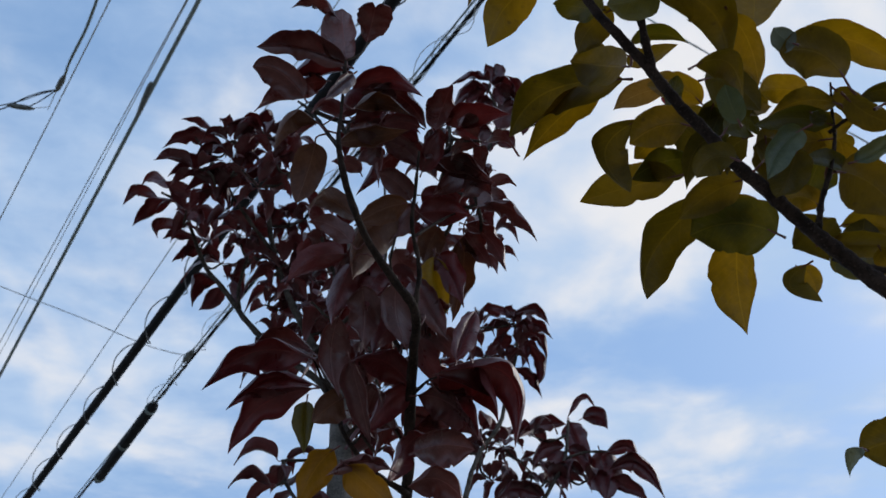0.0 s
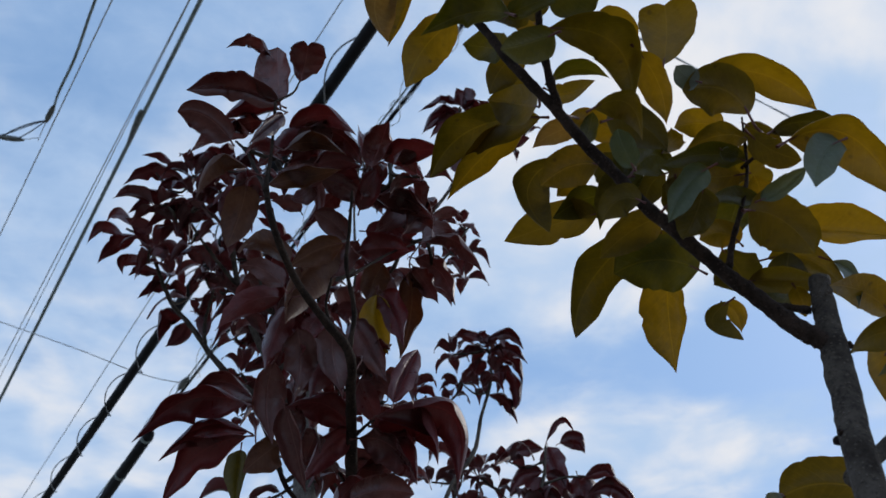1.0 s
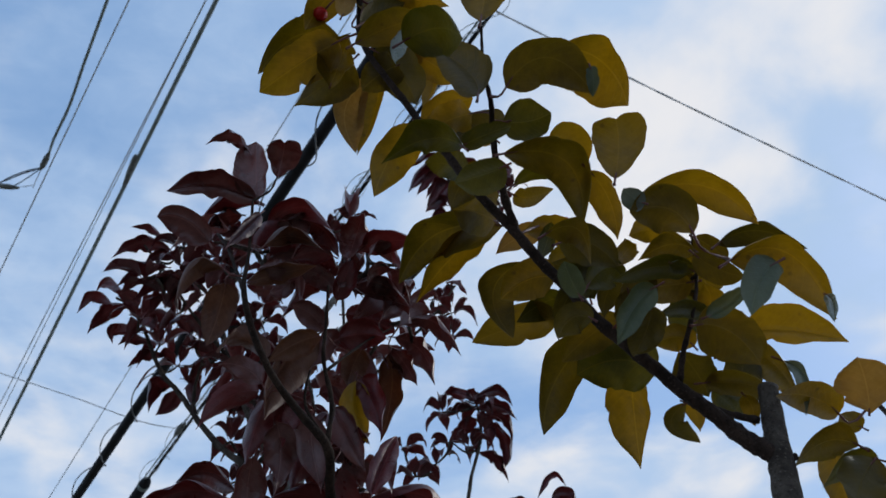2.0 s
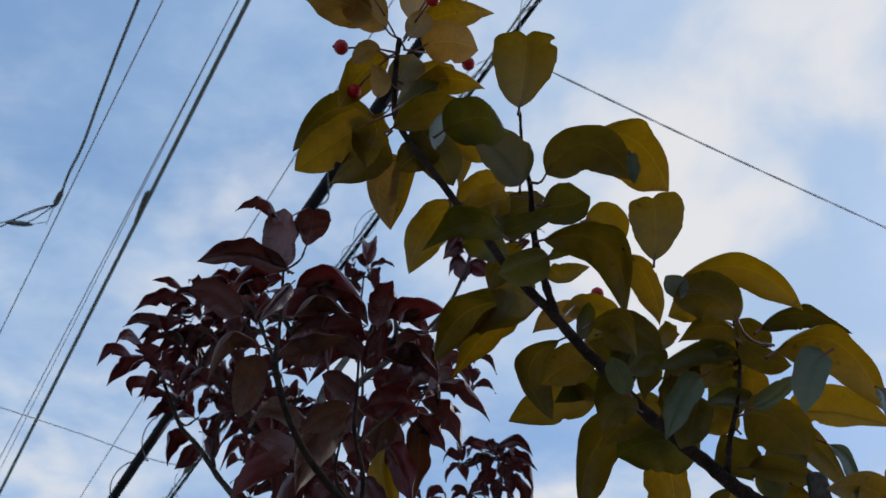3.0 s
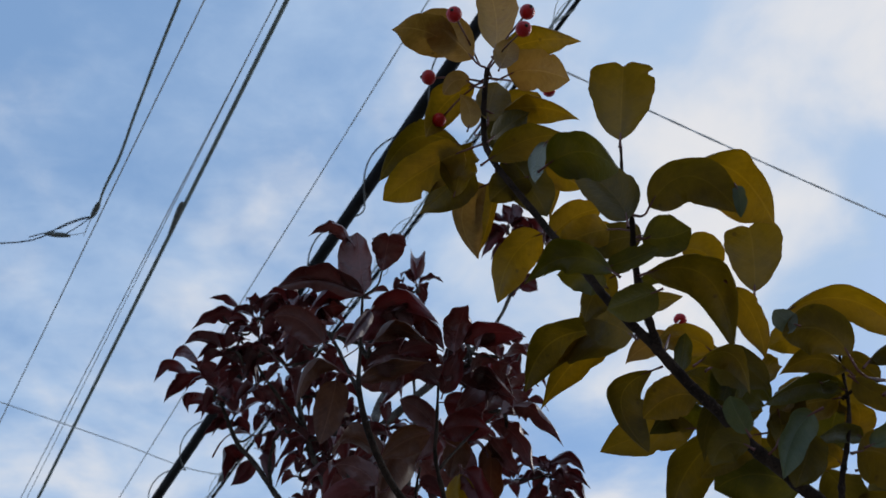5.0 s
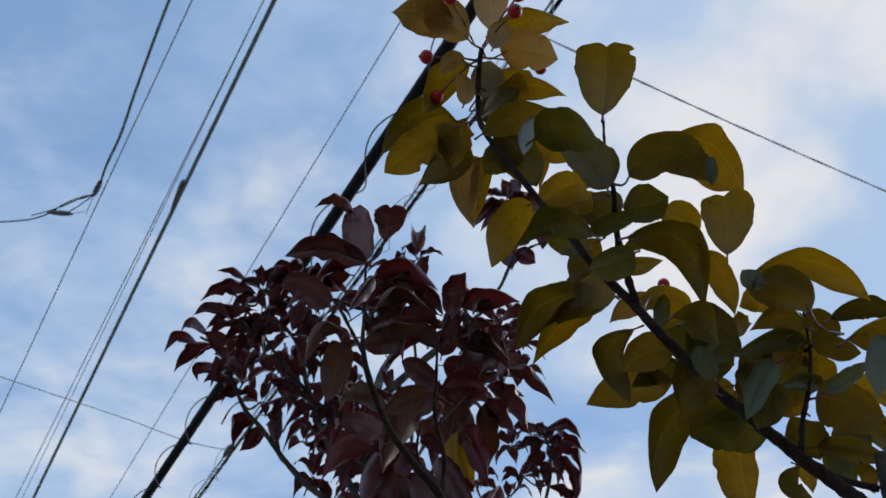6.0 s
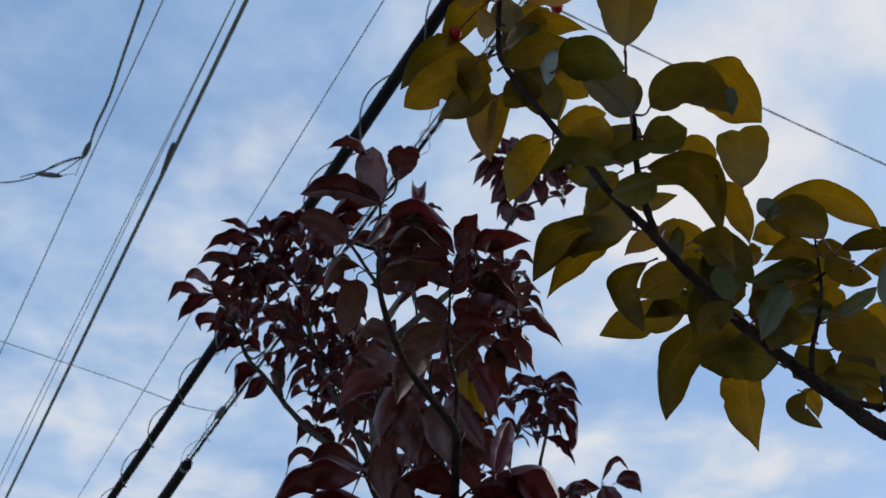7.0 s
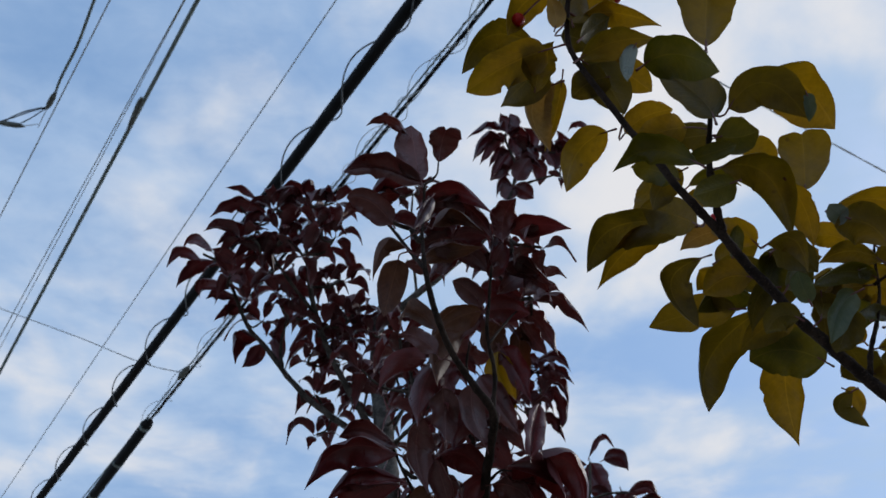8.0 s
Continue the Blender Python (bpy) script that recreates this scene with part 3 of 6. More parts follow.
THICK = ((-0.143, 1.817, 5.500), (-3.945, 6.968, 5.500))
ta, tb = beyond(*THICK, 3.0, 6.0)
SIDE = Vector((-0.012, -0.009, -0.001))
cable_thing("overhead_cable", "thick black telephone cable with a loosely wound lashing wire", [
    ("sheath", line_rows(*THICK, 0.038), 12, rubber, ""),
    ("lashing_wire", coil(ta + SIDE, tb + SIDE, 0.072, 0.72402, 0.005, 3.1, 0.2, phase=35.41620, drift=0.3, hand=-1), 6, lash_grey, "loose grey lashing wire"),
])
MESS = ((0.491, 3.036, 8.000), (-4.093, 9.321, 8.000))
ma, mb = beyond(*MESS, 3.0, 0.0)
MID = Vector((-0.020, -0.015, 0.006))
fuzz = [("strand", line_rows(*MESS, 0.020, on=30.0), 8, rubber, ""),
        ("strand", [(x - 0.040, y - 0.030, z + 0.012 + 0.02 * sway(y, 4.0), 0.009) for x, y, z, r in line_rows(*MESS, 0.008, step=0.2)], 6, grey_sheath, "")]
for k in range(4):
    fuzz.append(("lashing_wire", coil(ma + MID, mb + MID, 0.036 + 0.006 * k, 0.34 + 0.15 * k, 0.0034, 7.3 + 3 * k, 0.6), 5, steel, "thin steel lashing wire"))
fuzz.append(("lashing_wire", coil(ma + MID, mb + MID, 0.105, 0.95, 0.0042, 21.0, 0.3, drift=0.4, hand=-1), 5, steel, "loose steel lashing wire"))
cable_thing("overhead_cable", "thin black cable strands wrapped in fuzzy lashing wire", fuzz)

# the splice sleeve on the thin cable
sa, sb = Vector((-4.093, 9.321, 8.000)), Vector((-5.610, 11.510, 8.000))
sway_way = (sb - sa).normalized()
sleeve = thing("splice_closure", sa, "long black splice closure sleeve clamped on the thin cable", "cable fitting")
bm = bmesh.new()
ln = (sb - sa).length
tube(bm, [(*(sa + sway_way * s * ln), r) for s, r in ((0, .022), (.012, .05), (.03, .07), (.05, .078), (.5, .08), (.95, .078), (.975, .06), (1, .022))], 14)
body = part("body", bm, rubber, sleeve)
body.matrix_parent_inverse = sleeve.matrix_world.inverted()
for s in (0.07, 0.5, 0.93):
    bm = bmesh.new()
    tube(bm, [(*(sa + sway_way * (s * ln + d)), r) for d, r in ((-.03, .078), (-.028, .086), (.028, .086), (.03, .078))], 14)
    b2 = part("band", bm, grey_sheath, sleeve)
    b2.matrix_parent_inverse = sleeve.matrix_world.inverted()

cable_thing("overhead_wire", "single thin grey steel wire", [("wire", line_rows((-2.340, 8.834, 20.000), (-19.687, 32.571, 20.000), 0.017), 6, steel, "")])
ja, jb = Vector((-5.431, 7.948, 14.000)), Vector((-5.667, 8.320, 14.000))
cable_thing("overhead_cable", "grey power cable with a taped joint", [
    ("sheath", line_rows((-3.922, 5.909, 14.000), (-10.969, 15.743, 14.000), 0.038), 10, grey_sheath, ""),
    ("joint", [(*(ja + (jb - ja) * s), r) for s, r in ((-.35, .04), (-.2, .056), (.05, .062), (.6, .058), (1.1, .05), (1.5, .04))], 10, fitting_grey, "taped grey joint")])
cable_thing("overhead_wire", "pair of thin grey wires side by side", [
    ("wire", line_rows((-4.800, 6.871, 16.000), (-12.062, 16.669, 16.000), 0.0135), 6, steel, ""),
    ("wire", line_rows((-4.778, 6.871, 16.000), (-12.205, 17.083, 16.000), 0.0105), 6, steel, "")])
cable_thing("overhead_wire", "thin grey wire that carries a service drop", [("wire", line_rows((-4.614, 5.029, 12.200), (-7.508, 8.789, 12.200), 0.0115), 6, steel, "")])

# the service drop: cable, clamp, loops and a splice
K0, K1 = Vector((-5.910, 6.562, 12.200)), Vector((-6.121, 6.820, 12.200))
L0, L1 = Vector((-4.867, 5.070, 12.200)), Vector((-5.815, 6.411, 12.200))
way = (L1 - L0).normalized()
kw = (K1 - K0).normalized()
lead_in = [(*(L0 - way * 6), .022), (*L0, .022), (*(L0 + (L1 - L0) * .5 + Vector((.02, .02, 0))), .022), (*L1, .02), (*K0, .018), (*K1, .014)]
S0, S1, E0 = Vector((-6.726, 7.156, 12.200)), Vector((-6.961, 7.109, 12.200)), Vector((-8.121, 7.247, 12.200))
H0, H1 = Vector((-6.395, 7.193, 12.200)), Vector((-6.376, 7.139, 12.200))
up = Vector((0, 0, 1))
cable_thing("service_drop", "grey service drop cable with loops, a clamp and a grey splice", [
    ("cable", spline(lead_in, 6), 8, grey_sheath, ""),
    ("loop", spline([(*K1, .011), (*(K1.lerp(S1, .35) + up * .10), .010), (*(K1.lerp(S1, .8) + up * .09), .010), (*S1, .011), (*E0, .012), (*(E0 + (E0 - S1) * 3), .012)], 8), 6, rubber, ""),
    ("loop", spline([(*K1, .010), (*(K1.lerp(S1, .4) + up * .05), .009), (*(K1.lerp(S1, .85) + up * .05), .009), (*(S1 + (E0 - S1) * .3), .009)], 8), 6, rubber, ""),
    ("loop", spline([(*K1, .009), (*(K1.lerp(S0, .5) - up * .05), .009), (*S0, .009)], 8), 6, rubber, ""),
    ("splice", spline([(*(S0 + (S0 - S1) * .5), .014), (*(S0 + (S0 - S1) * .2), .035), (*S0.lerp(S1, .4), .045), (*S0.lerp(S1, 1.0), .035), (*S0.lerp(S1, 1.3), .014)], 3), 8, fitting_grey, "grey splice capsule"),
    ("clamp", spline([(*(K0 - kw * .02), .02), (*K0.lerp(K1, .3), .045), (*K0.lerp(K1, .8), .045), (*(K1 + kw * .04), .02)], 3), 8, fitting_grey, "grey clamp"),
    ("hanger", spline([(*K1, .008), (*K1.lerp(H0, .5), .007), (*H0, .007)], 4), 6, steel, ""),
    ("hanger", spline([(*S0, .007), (*(S0.lerp(H1, .5) - up * .02), .006), (*H1, .006)], 4), 6, steel, ""),
])

# cross wires
F0, F1 = Vector((-3.381, 8.256, 8.000)), Vector((-5.295, 6.940, 8.000))
fw = F1 - F0
cable_thing("overhead_wire", "thin grey cross wire tied to the lashed cable", [
    ("wire", spline([(*F0, .007), (*(F0 + fw * .12 + Vector((0, 0, -.05))), .007), (*(F0 + fw * .6 + Vector((0, 0, -.02))), .0065), (*F1, .0065), (*(F1 + fw * 3), .0065)], 12), 6, steel, ""),
    ("tie", spline([(*(F0 + RUN * .18), .016), (*(F0 + RUN * .05), .045), (*(F0 - RUN * .05), .045), (*(F0 - RUN * .16), .016)], 3), 8, fitting_grey, "grey tie")])
G0, G1, G2 = Vector((0.721, 2.766, 8.000)), Vector((2.470, 3.757, 8.000)), Vector((4.551, 4.896, 8.000))
gw = (G2 - G1).normalized()
main = spline([(*G0, .009), (*G1, .009), (*G2, .009), (*(G2 + gw * 14), .009)], 60)
twist = []
for k in (0, 1):
    rows = []
    for i, r in enumerate(main):
        a = i * 0.28 + k * math.pi
        rows.append((r[0], r[1] + 0.004 * math.cos(a), r[2] + 0.004 * math.sin(a), 0.0065))
    twist.append(("strand", rows, 6, pale_sheath, ""))
cable_thing("overhead_wire", "twisted pair service wire branching off the lashed cable", twist)


# ---- trees ----
yellow = thing("tree", (0.222, 0.318, 0.0), "small tree with yellow-green leaves and red berries, one stub cut off", "tree", "garden trees")
red_tree = thing("tree", (-0.15, 0.95, 0.0), "grey-barked tree with dark wine-red leathery leaves", "tree", "garden trees")
# the yellow-leaved tree: trunk, leader and side twigs
stem(yellow, "trunk", bark_grey, [(0.2120, 0.3080, -0.0200, 0.0135), (0.2170, 0.3020, 0.9000, 0.0108), (0.2395, 0.3047, 1.7234, 0.0071), (0.2458, 0.3079, 1.7446, 0.0071), (0.2497, 0.3088, 1.7612, 0.0073), (0.2518, 0.3081, 1.7738, 0.0070), (0.2535, 0.3082, 1.7830, 0.0066), (0.2570, 0.3090, 1.7970, 0.0063), (0.2599, 0.3090, 1.8103, 0.0060), (0.2627, 0.3080, 1.8232, 0.0059)])
stem(yellow, "branch", bark_dark, [(0.2501, 0.3081, 1.7764, 0.0050), (0.2456, 0.3073, 1.7813, 0.0053), (0.2395, 0.3079, 1.7875, 0.0050), (0.2303, 0.3060, 1.7974, 0.0047), (0.2191, 0.3004, 1.8065, 0.0044), (0.2072, 0.2941, 1.8136, 0.0042), (0.1972, 0.2900, 1.8246, 0.0040), (0.1835, 0.2816, 1.8345, 0.0039), (0.1691, 0.2741, 1.8475, 0.0037), (0.1564, 0.2677, 1.8623, 0.0035), (0.1442, 0.2597, 1.8758, 0.0034), (0.1331, 0.2519, 1.8877, 0.0033), (0.1230, 0.2442, 1.8985, 0.0032), (0.1128, 0.2367, 1.9090, 0.0030), (0.1025, 0.2295, 1.9206, 0.0028), (0.0939, 0.2246, 1.9331, 0.0027), (0.0853, 0.2194, 1.9481, 0.0026), (0.0762, 0.2145, 1.9631, 0.0025), (0.0660, 0.2088, 1.9810, 0.0024), (0.0539, 0.1998, 2.0002, 0.0023), (0.0437, 0.1916, 2.0151, 0.0022), (0.0350, 0.1850, 2.0287, 0.0021), (0.0296, 0.1793, 2.0443, 0.0021), (0.0292, 0.1717, 2.0600, 0.0021), (0.0311, 0.1591, 2.0783, 0.0020), (0.0348, 0.1438, 2.0936, 0.0018)])
stem(yellow, "twig", bark_dark, [(0.1217, 0.2424, 1.9011, 0.0026), (0.1168, 0.2268, 1.9141, 0.0023), (0.1126, 0.2117, 1.9279, 0.0021), (0.1116, 0.1961, 1.9409, 0.0018), (0.1113, 0.1815, 1.9494, 0.0015), (0.1088, 0.1701, 1.9605, 0.0010), (0.1079, 0.1585, 1.9706, 0.0009), (0.1079, 0.1461, 1.9787, 0.0008)])
stem(yellow, "twig", bark_dark, [(0.2073, 0.2934, 1.8193, 0.0019), (0.2130, 0.2885, 1.8362, 0.0016), (0.2201, 0.2807, 1.8508, 0.0014), (0.2299, 0.2729, 1.8761, 0.0010), (0.2340, 0.2661, 1.8997, 0.0008), (0.2312, 0.2534, 1.9059, 0.0006)])
stem(yellow, "twig", bark_dark, [(0.2275, 0.2719, 1.8803, 0.0011), (0.2364, 0.2631, 1.8822, 0.0009), (0.2448, 0.2514, 1.8749, 0.0006)])
stem(yellow, "twig", bark_dark, [(0.2493, 0.3080, 1.8007, 0.0021), (0.2385, 0.3148, 1.8111, 0.0018), (0.2294, 0.3246, 1.8277, 0.0013)])
stem(yellow, "branch", bark_grey, [(0.2311, 0.3100, 1.7012, 0.0038), (0.2498, 0.3180, 1.7152, 0.0036), (0.2699, 0.3250, 1.7310, 0.0035), (0.3063, 0.3350, 1.7579, 0.0030), (0.3314, 0.3400, 1.7867, 0.0026), (0.3443, 0.3400, 1.8193, 0.0017), (0.3395, 0.3400, 1.8377, 0.0012)])
leaf(yellow, olive, (0.1062, 0.2956, 2.0306), (0.1082, 0.3063, 2.0132), (0.0923, 0.3101, 1.9907), 0.0287, 55, 17)
leaf(yellow, green, (0.2137, 0.2592, 1.8826), (0.2194, 0.2626, 1.8832), (0.2260, 0.2649, 1.8845), 0.0094, -14, 14)
leaf(yellow, bronze, (0.1936, 0.2580, 1.8466), (0.1888, 0.2675, 1.8361), (0.1793, 0.2720, 1.8220), 0.0220, 54, 21)
leaf(yellow, gold, (0.1834, 0.2670, 1.8918), (0.1955, 0.2736, 1.9120), (0.2025, 0.2715, 1.9169), 0.0130, -73, 13)
leaf(yellow, ochre, (0.3102, 0.3052, 1.7995), (0.3129, 0.2981, 1.8137), (0.3076, 0.2845, 1.8235), 0.0323, -34, 13, shape="round")
leaf(yellow, bronze, (0.2998, 0.3060, 1.7702), (0.2865, 0.3060, 1.7569), (0.2758, 0.3006, 1.7404), 0.0260, 96, 21)
leaf(yellow, olive, (0.3142, 0.3326, 1.7742), (0.2992, 0.3332, 1.7610), (0.2876, 0.3314, 1.7434), 0.0234, 80, 16)
# a curled tip as its own small blade, sky sheen in its colour
leaf(yellow, painted_sheen, (0.0659, 0.1529, 1.9985), (0.0590, 0.1585, 1.9861), (0.0556, 0.1606, 1.9657), 0.0116, 59, 24)
leaf(yellow, green, (0.1793, 0.2748, 1.9223), (0.1723, 0.2893, 1.9119), (0.1601, 0.2940, 1.8858), 0.0236, 50, 19)
leaf(yellow, olive, (0.2045, 0.2960, 1.8956), (0.2308, 0.3083, 1.9144), (0.2463, 0.3034, 1.9104), 0.0300, -84, 11)
leaf(yellow, olive, (0.1869, 0.2695, 1.8718), (0.1885, 0.2815, 1.8596), (0.1874, 0.2920, 1.8404), 0.0272, -1, 21)
leaf(yellow, green, (0.2470, 0.3102, 1.9102), (0.2413, 0.3213, 1.9009), (0.2322, 0.3304, 1.8831), 0.0307, 62, 14)
leaf(yellow, olive, (0.2020, 0.3500, 1.9160), (0.2058, 0.3598, 1.9068), (0.2067, 0.3677, 1.8891), 0.0252, -4, 16)
leaf(yellow, bronze, (0.2290, 0.3318, 1.8752), (0.2391, 0.3428, 1.8686), (0.2450, 0.3502, 1.8530), 0.0298, -2, 9)
leaf(yellow, bronze, (0.2602, 0.3524, 1.8417), (0.2715, 0.3511, 1.8682), (0.2771, 0.3433, 1.8851), 0.0287, -78, 25)
leaf(yellow, olive, (0.2434, 0.2911, 1.9265), (0.2506, 0.3019, 1.9168), (0.2528, 0.3090, 1.8967), 0.0332, 32, 8)
leaf(yellow, olive, (0.0552, 0.1877, 2.0145), (0.0431, 0.1963, 2.0207), (0.0299, 0.2025, 2.0115), 0.0272, 34, 25)
leaf(yellow, olive, (0.0052, 0.2118, 2.0348), (0.0130, 0.2029, 2.0616), (0.0207, 0.1861, 2.0634), 0.0268, -44, 15)
leaf(yellow, gold, (0.0786, 0.1897, 2.0531), (0.0659, 0.1965, 2.0559), (0.0516, 0.2005, 2.0418), 0.0256, 11, 21)
leaf(yellow, gold, (0.1007, 0.1938, 1.9580), (0.0861, 0.2033, 1.9667), (0.0688, 0.2094, 1.9611), 0.0238, 45, 21)
leaf(yellow, bronze, (0.1214, 0.2052, 1.9648), (0.1059, 0.2154, 1.9749), (0.0859, 0.2171, 1.9644), 0.0225, 56, 13)
leaf(yellow, green, (0.0968, 0.2235, 1.9382), (0.0854, 0.2329, 1.9608), (0.0699, 0.2320, 1.9626), 0.0202, 55, 12)
leaf(yellow, bronze, (0.0280, 0.1870, 2.0761), (0.0435, 0.1941, 2.0840), (0.0581, 0.1989, 2.0740), 0.0322, -53, 22)
leaf(yellow, gold, (0.0413, 0.1853, 2.1053), (0.0602, 0.1829, 2.1052), (0.0768, 0.1780, 2.0856), 0.0300, -34, 23)
# dormant buds on the trunk
bud(yellow, (0.2357, 0.3115, 1.7218), (0.2321, 0.3109, 1.7224), 0.0024)
bud(yellow, (0.2344, 0.3033, 1.7207), (0.2307, 0.3026, 1.7214), 0.0018)
bud(yellow, (0.2510, 0.3085, 1.7533), (0.2550, 0.3080, 1.7538), 0.0016)
bud(yellow, (0.2562, 0.3061, 1.7742), (0.2604, 0.3055, 1.7746), 0.0022)
bud(yellow, (0.2393, 0.3113, 1.7151), (0.2429, 0.3108, 1.7156), 0.0020)
# the leaves of the leader and its twigs; small pale blades stand for curled, sky-lit tips
blade(yellow, ochre, (0.0155, 0.1441, 2.1307), (-0.0114, 0.1322, 2.1446), (-0.0317, 0.1149, 2.1063), (0.0158, -178), (0.0165, -20), "drip")
blade(yellow, ochre, (0.0251, 0.1429, 2.1105), (0.0086, 0.1351, 2.1404), (-0.0108, 0.1234, 2.1576), (0.0147, 156), (0.0161, -24), "round")
blade(yellow, ochre, (0.0430, 0.1511, 2.1447), (0.0488, 0.1571, 2.2228), (0.0448, 0.1431, 2.2849), (0.0164, -7), (0.0204, -142), "round")
blade(yellow, gold, (0.0490, 0.1618, 2.1614), (0.0799, 0.1514, 2.1558), (0.1053, 0.1388, 2.1180), (0.0145, -10), (0.0155, -123), "drip", bite=(.86,1,.3))
blade(yellow, ochre, (0.0427, 0.1377, 2.0789), (0.0489, 0.1398, 2.1064), (0.0539, 0.1358, 2.1230), (0.0091, 55), (0.0091, -117), "round")
blade(yellow, ochre, (0.0509, 0.1582, 2.1116), (0.0701, 0.1520, 2.1027), (0.0888, 0.1412, 2.0599), (0.0147, 32), (0.0142, -148), "broad")
blade(yellow, ochre, (0.0210, 0.1466, 2.0787), (0.0116, 0.1446, 2.0796), (0.0025, 0.1476, 2.0649), (0.0064, 151), (0.0079, -29), "round")
blade(yellow, gold, (0.0253, 0.1649, 2.1124), (0.0020, 0.1819, 2.1192), (-0.0134, 0.1893, 2.0810), (0.0143, -178), (0.0143, -38))
blade(yellow, ochre, (0.0182, 0.1668, 2.0494), (0.0197, 0.1615, 2.0651), (0.0134, 0.1515, 2.0722), (0.0064, -5), (0.0074, 175), "drip")
blade(yellow, olive, (0.0322, 0.1668, 2.0582), (0.0360, 0.1692, 2.0932), (0.0430, 0.1706, 2.1270), (0.0107, 80), (0.0151, -81))
blade(yellow, gold, (0.0414, 0.1695, 2.0731), (0.0713, 0.1716, 2.0819), (0.0909, 0.1539, 2.0267), (0.0137, -18), (0.0160, -110), "drip")
blade(yellow, bronze, (0.0324, 0.1609, 2.0217), (0.0458, 0.1628, 2.0428), (0.0615, 0.1652, 2.0636), (0.0091, 25), (0.0113, -131), "drip")
blade(yellow, olive, (0.0294, 0.1643, 2.0010), (0.0558, 0.1591, 2.0145), (0.0800, 0.1462, 1.9937), (0.0126, -9), (0.0129, -125), "drip")
blade(yellow, olive, (0.0117, 0.2038, 2.0914), (-0.0246, 0.2104, 2.1191), (-0.0502, 0.2146, 2.0654), (0.0173, -166), (0.0191, -66), "broad")
blade(yellow, gold, (0.0139, 0.1851, 2.0504), (-0.0167, 0.2050, 2.0598), (-0.0472, 0.2194, 2.0462), (0.0147, 170), (0.0161, -25), "broad", bite=(.62,1,.25))
blade(yellow, olive, (0.0191, 0.2131, 2.0760), (0.0015, 0.2228, 2.0649), (-0.0211, 0.2233, 2.0308), (0.0125, 173), (0.0178, -32), "drip")
blade(yellow, bronze, (0.0045, 0.2323, 2.1255), (-0.0000, 0.2447, 2.1119), (-0.0017, 0.2518, 2.0910), (0.0101, 173), (0.0088, -7), "round")
blade(yellow, ochre, (0.0290, 0.2360, 2.0832), (0.0096, 0.2504, 2.0691), (0.0196, 0.2571, 2.0175), (0.0133, -162), (0.0159, -39))
blade(yellow, gold, (0.0377, 0.2405, 2.0980), (0.0310, 0.2592, 2.0728), (0.0183, 0.2706, 2.0356), (0.0141, -165), (0.0088, -80), "drip")
blade(yellow, bronze, (0.0391, 0.1861, 2.0348), (0.0554, 0.1962, 2.0213), (0.0663, 0.2055, 1.9925), (0.0153, 26), (0.0143, -154))
blade(yellow, gold, (0.0787, 0.2108, 2.0666), (0.0789, 0.2228, 2.0514), (0.0696, 0.2188, 2.0065), (0.0104, -171), (0.0068, -80), "drip")
blade(yellow, gold, (0.0596, 0.1933, 2.0546), (0.0791, 0.2057, 2.0481), (0.0965, 0.2133, 2.0348), (0.0128, 24), (0.0110, -156))
blade(yellow, green, (0.0612, 0.1429, 1.9551), (0.0816, 0.1364, 1.9566), (0.0931, 0.1228, 1.9126), (0.0136, 11), (0.0150, -148), "broad")
blade(yellow, bronze, (0.1015, 0.1612, 1.9213), (0.0985, 0.1644, 1.9557), (0.0798, 0.1647, 1.9896), (0.0145, 118), (0.0129, -92))
blade(yellow, olive, (0.1075, 0.1434, 1.9787), (0.1144, 0.1335, 2.0123), (0.1170, 0.1186, 2.0265), (0.0202, 15), (0.0188, -165), "heart", bite=(.84,1,.2))
blade(yellow, olive, (0.1199, 0.1701, 1.9456), (0.1458, 0.1598, 1.9599), (0.1709, 0.1742, 1.9393), (0.0128, -1), (0.0151, -145), "broad")
blade(yellow, gold, (0.1548, 0.1642, 1.9797), (0.1844, 0.1770, 1.9857), (0.1917, 0.1825, 1.9381), (0.0153, -17), (0.0244, -160), "broad")
blade(yellow, green, (0.1190, 0.1963, 1.9503), (0.1352, 0.1980, 1.9517), (0.1488, 0.1932, 1.9530), (0.0137, 37), (0.0113, -143))
blade(yellow, gold, (0.1520, 0.2264, 1.9736), (0.1679, 0.2326, 1.9785), (0.1785, 0.2457, 1.9717), (0.0123, 26), (0.0096, -154))
blade(yellow, olive, (0.1907, 0.2377, 1.9418), (0.1982, 0.2312, 1.9704), (0.1992, 0.2216, 1.9877), (0.0166, 25), (0.0178, -155), "heart")
blade(yellow, olive, (0.1169, 0.2029, 1.9249), (0.1583, 0.2219, 1.9397), (0.1587, 0.2290, 1.8834), (0.0176, -19), (0.0186, -114))
blade(yellow, green, (0.1336, 0.2849, 2.0061), (0.1552, 0.2818, 2.0161), (0.1742, 0.2809, 2.0000), (0.0089, -1), (0.0083, -96), "drip")
blade(yellow, olive, (0.1343, 0.2943, 2.0070), (0.1457, 0.2896, 1.9964), (0.1578, 0.2667, 1.9742), (0.0078, 28), (0.0084, -91))
blade(yellow, olive, (0.1079, 0.2364, 1.9648), (0.0935, 0.2478, 1.9597), (0.0851, 0.2548, 1.9415), (0.0080, 175), (0.0121, -35))
blade(yellow, gold, (0.1699, 0.2213, 1.9291), (0.1818, 0.2359, 1.9157), (0.1830, 0.2481, 1.8933), (0.0091, -36), (0.0107, -176), "drip")
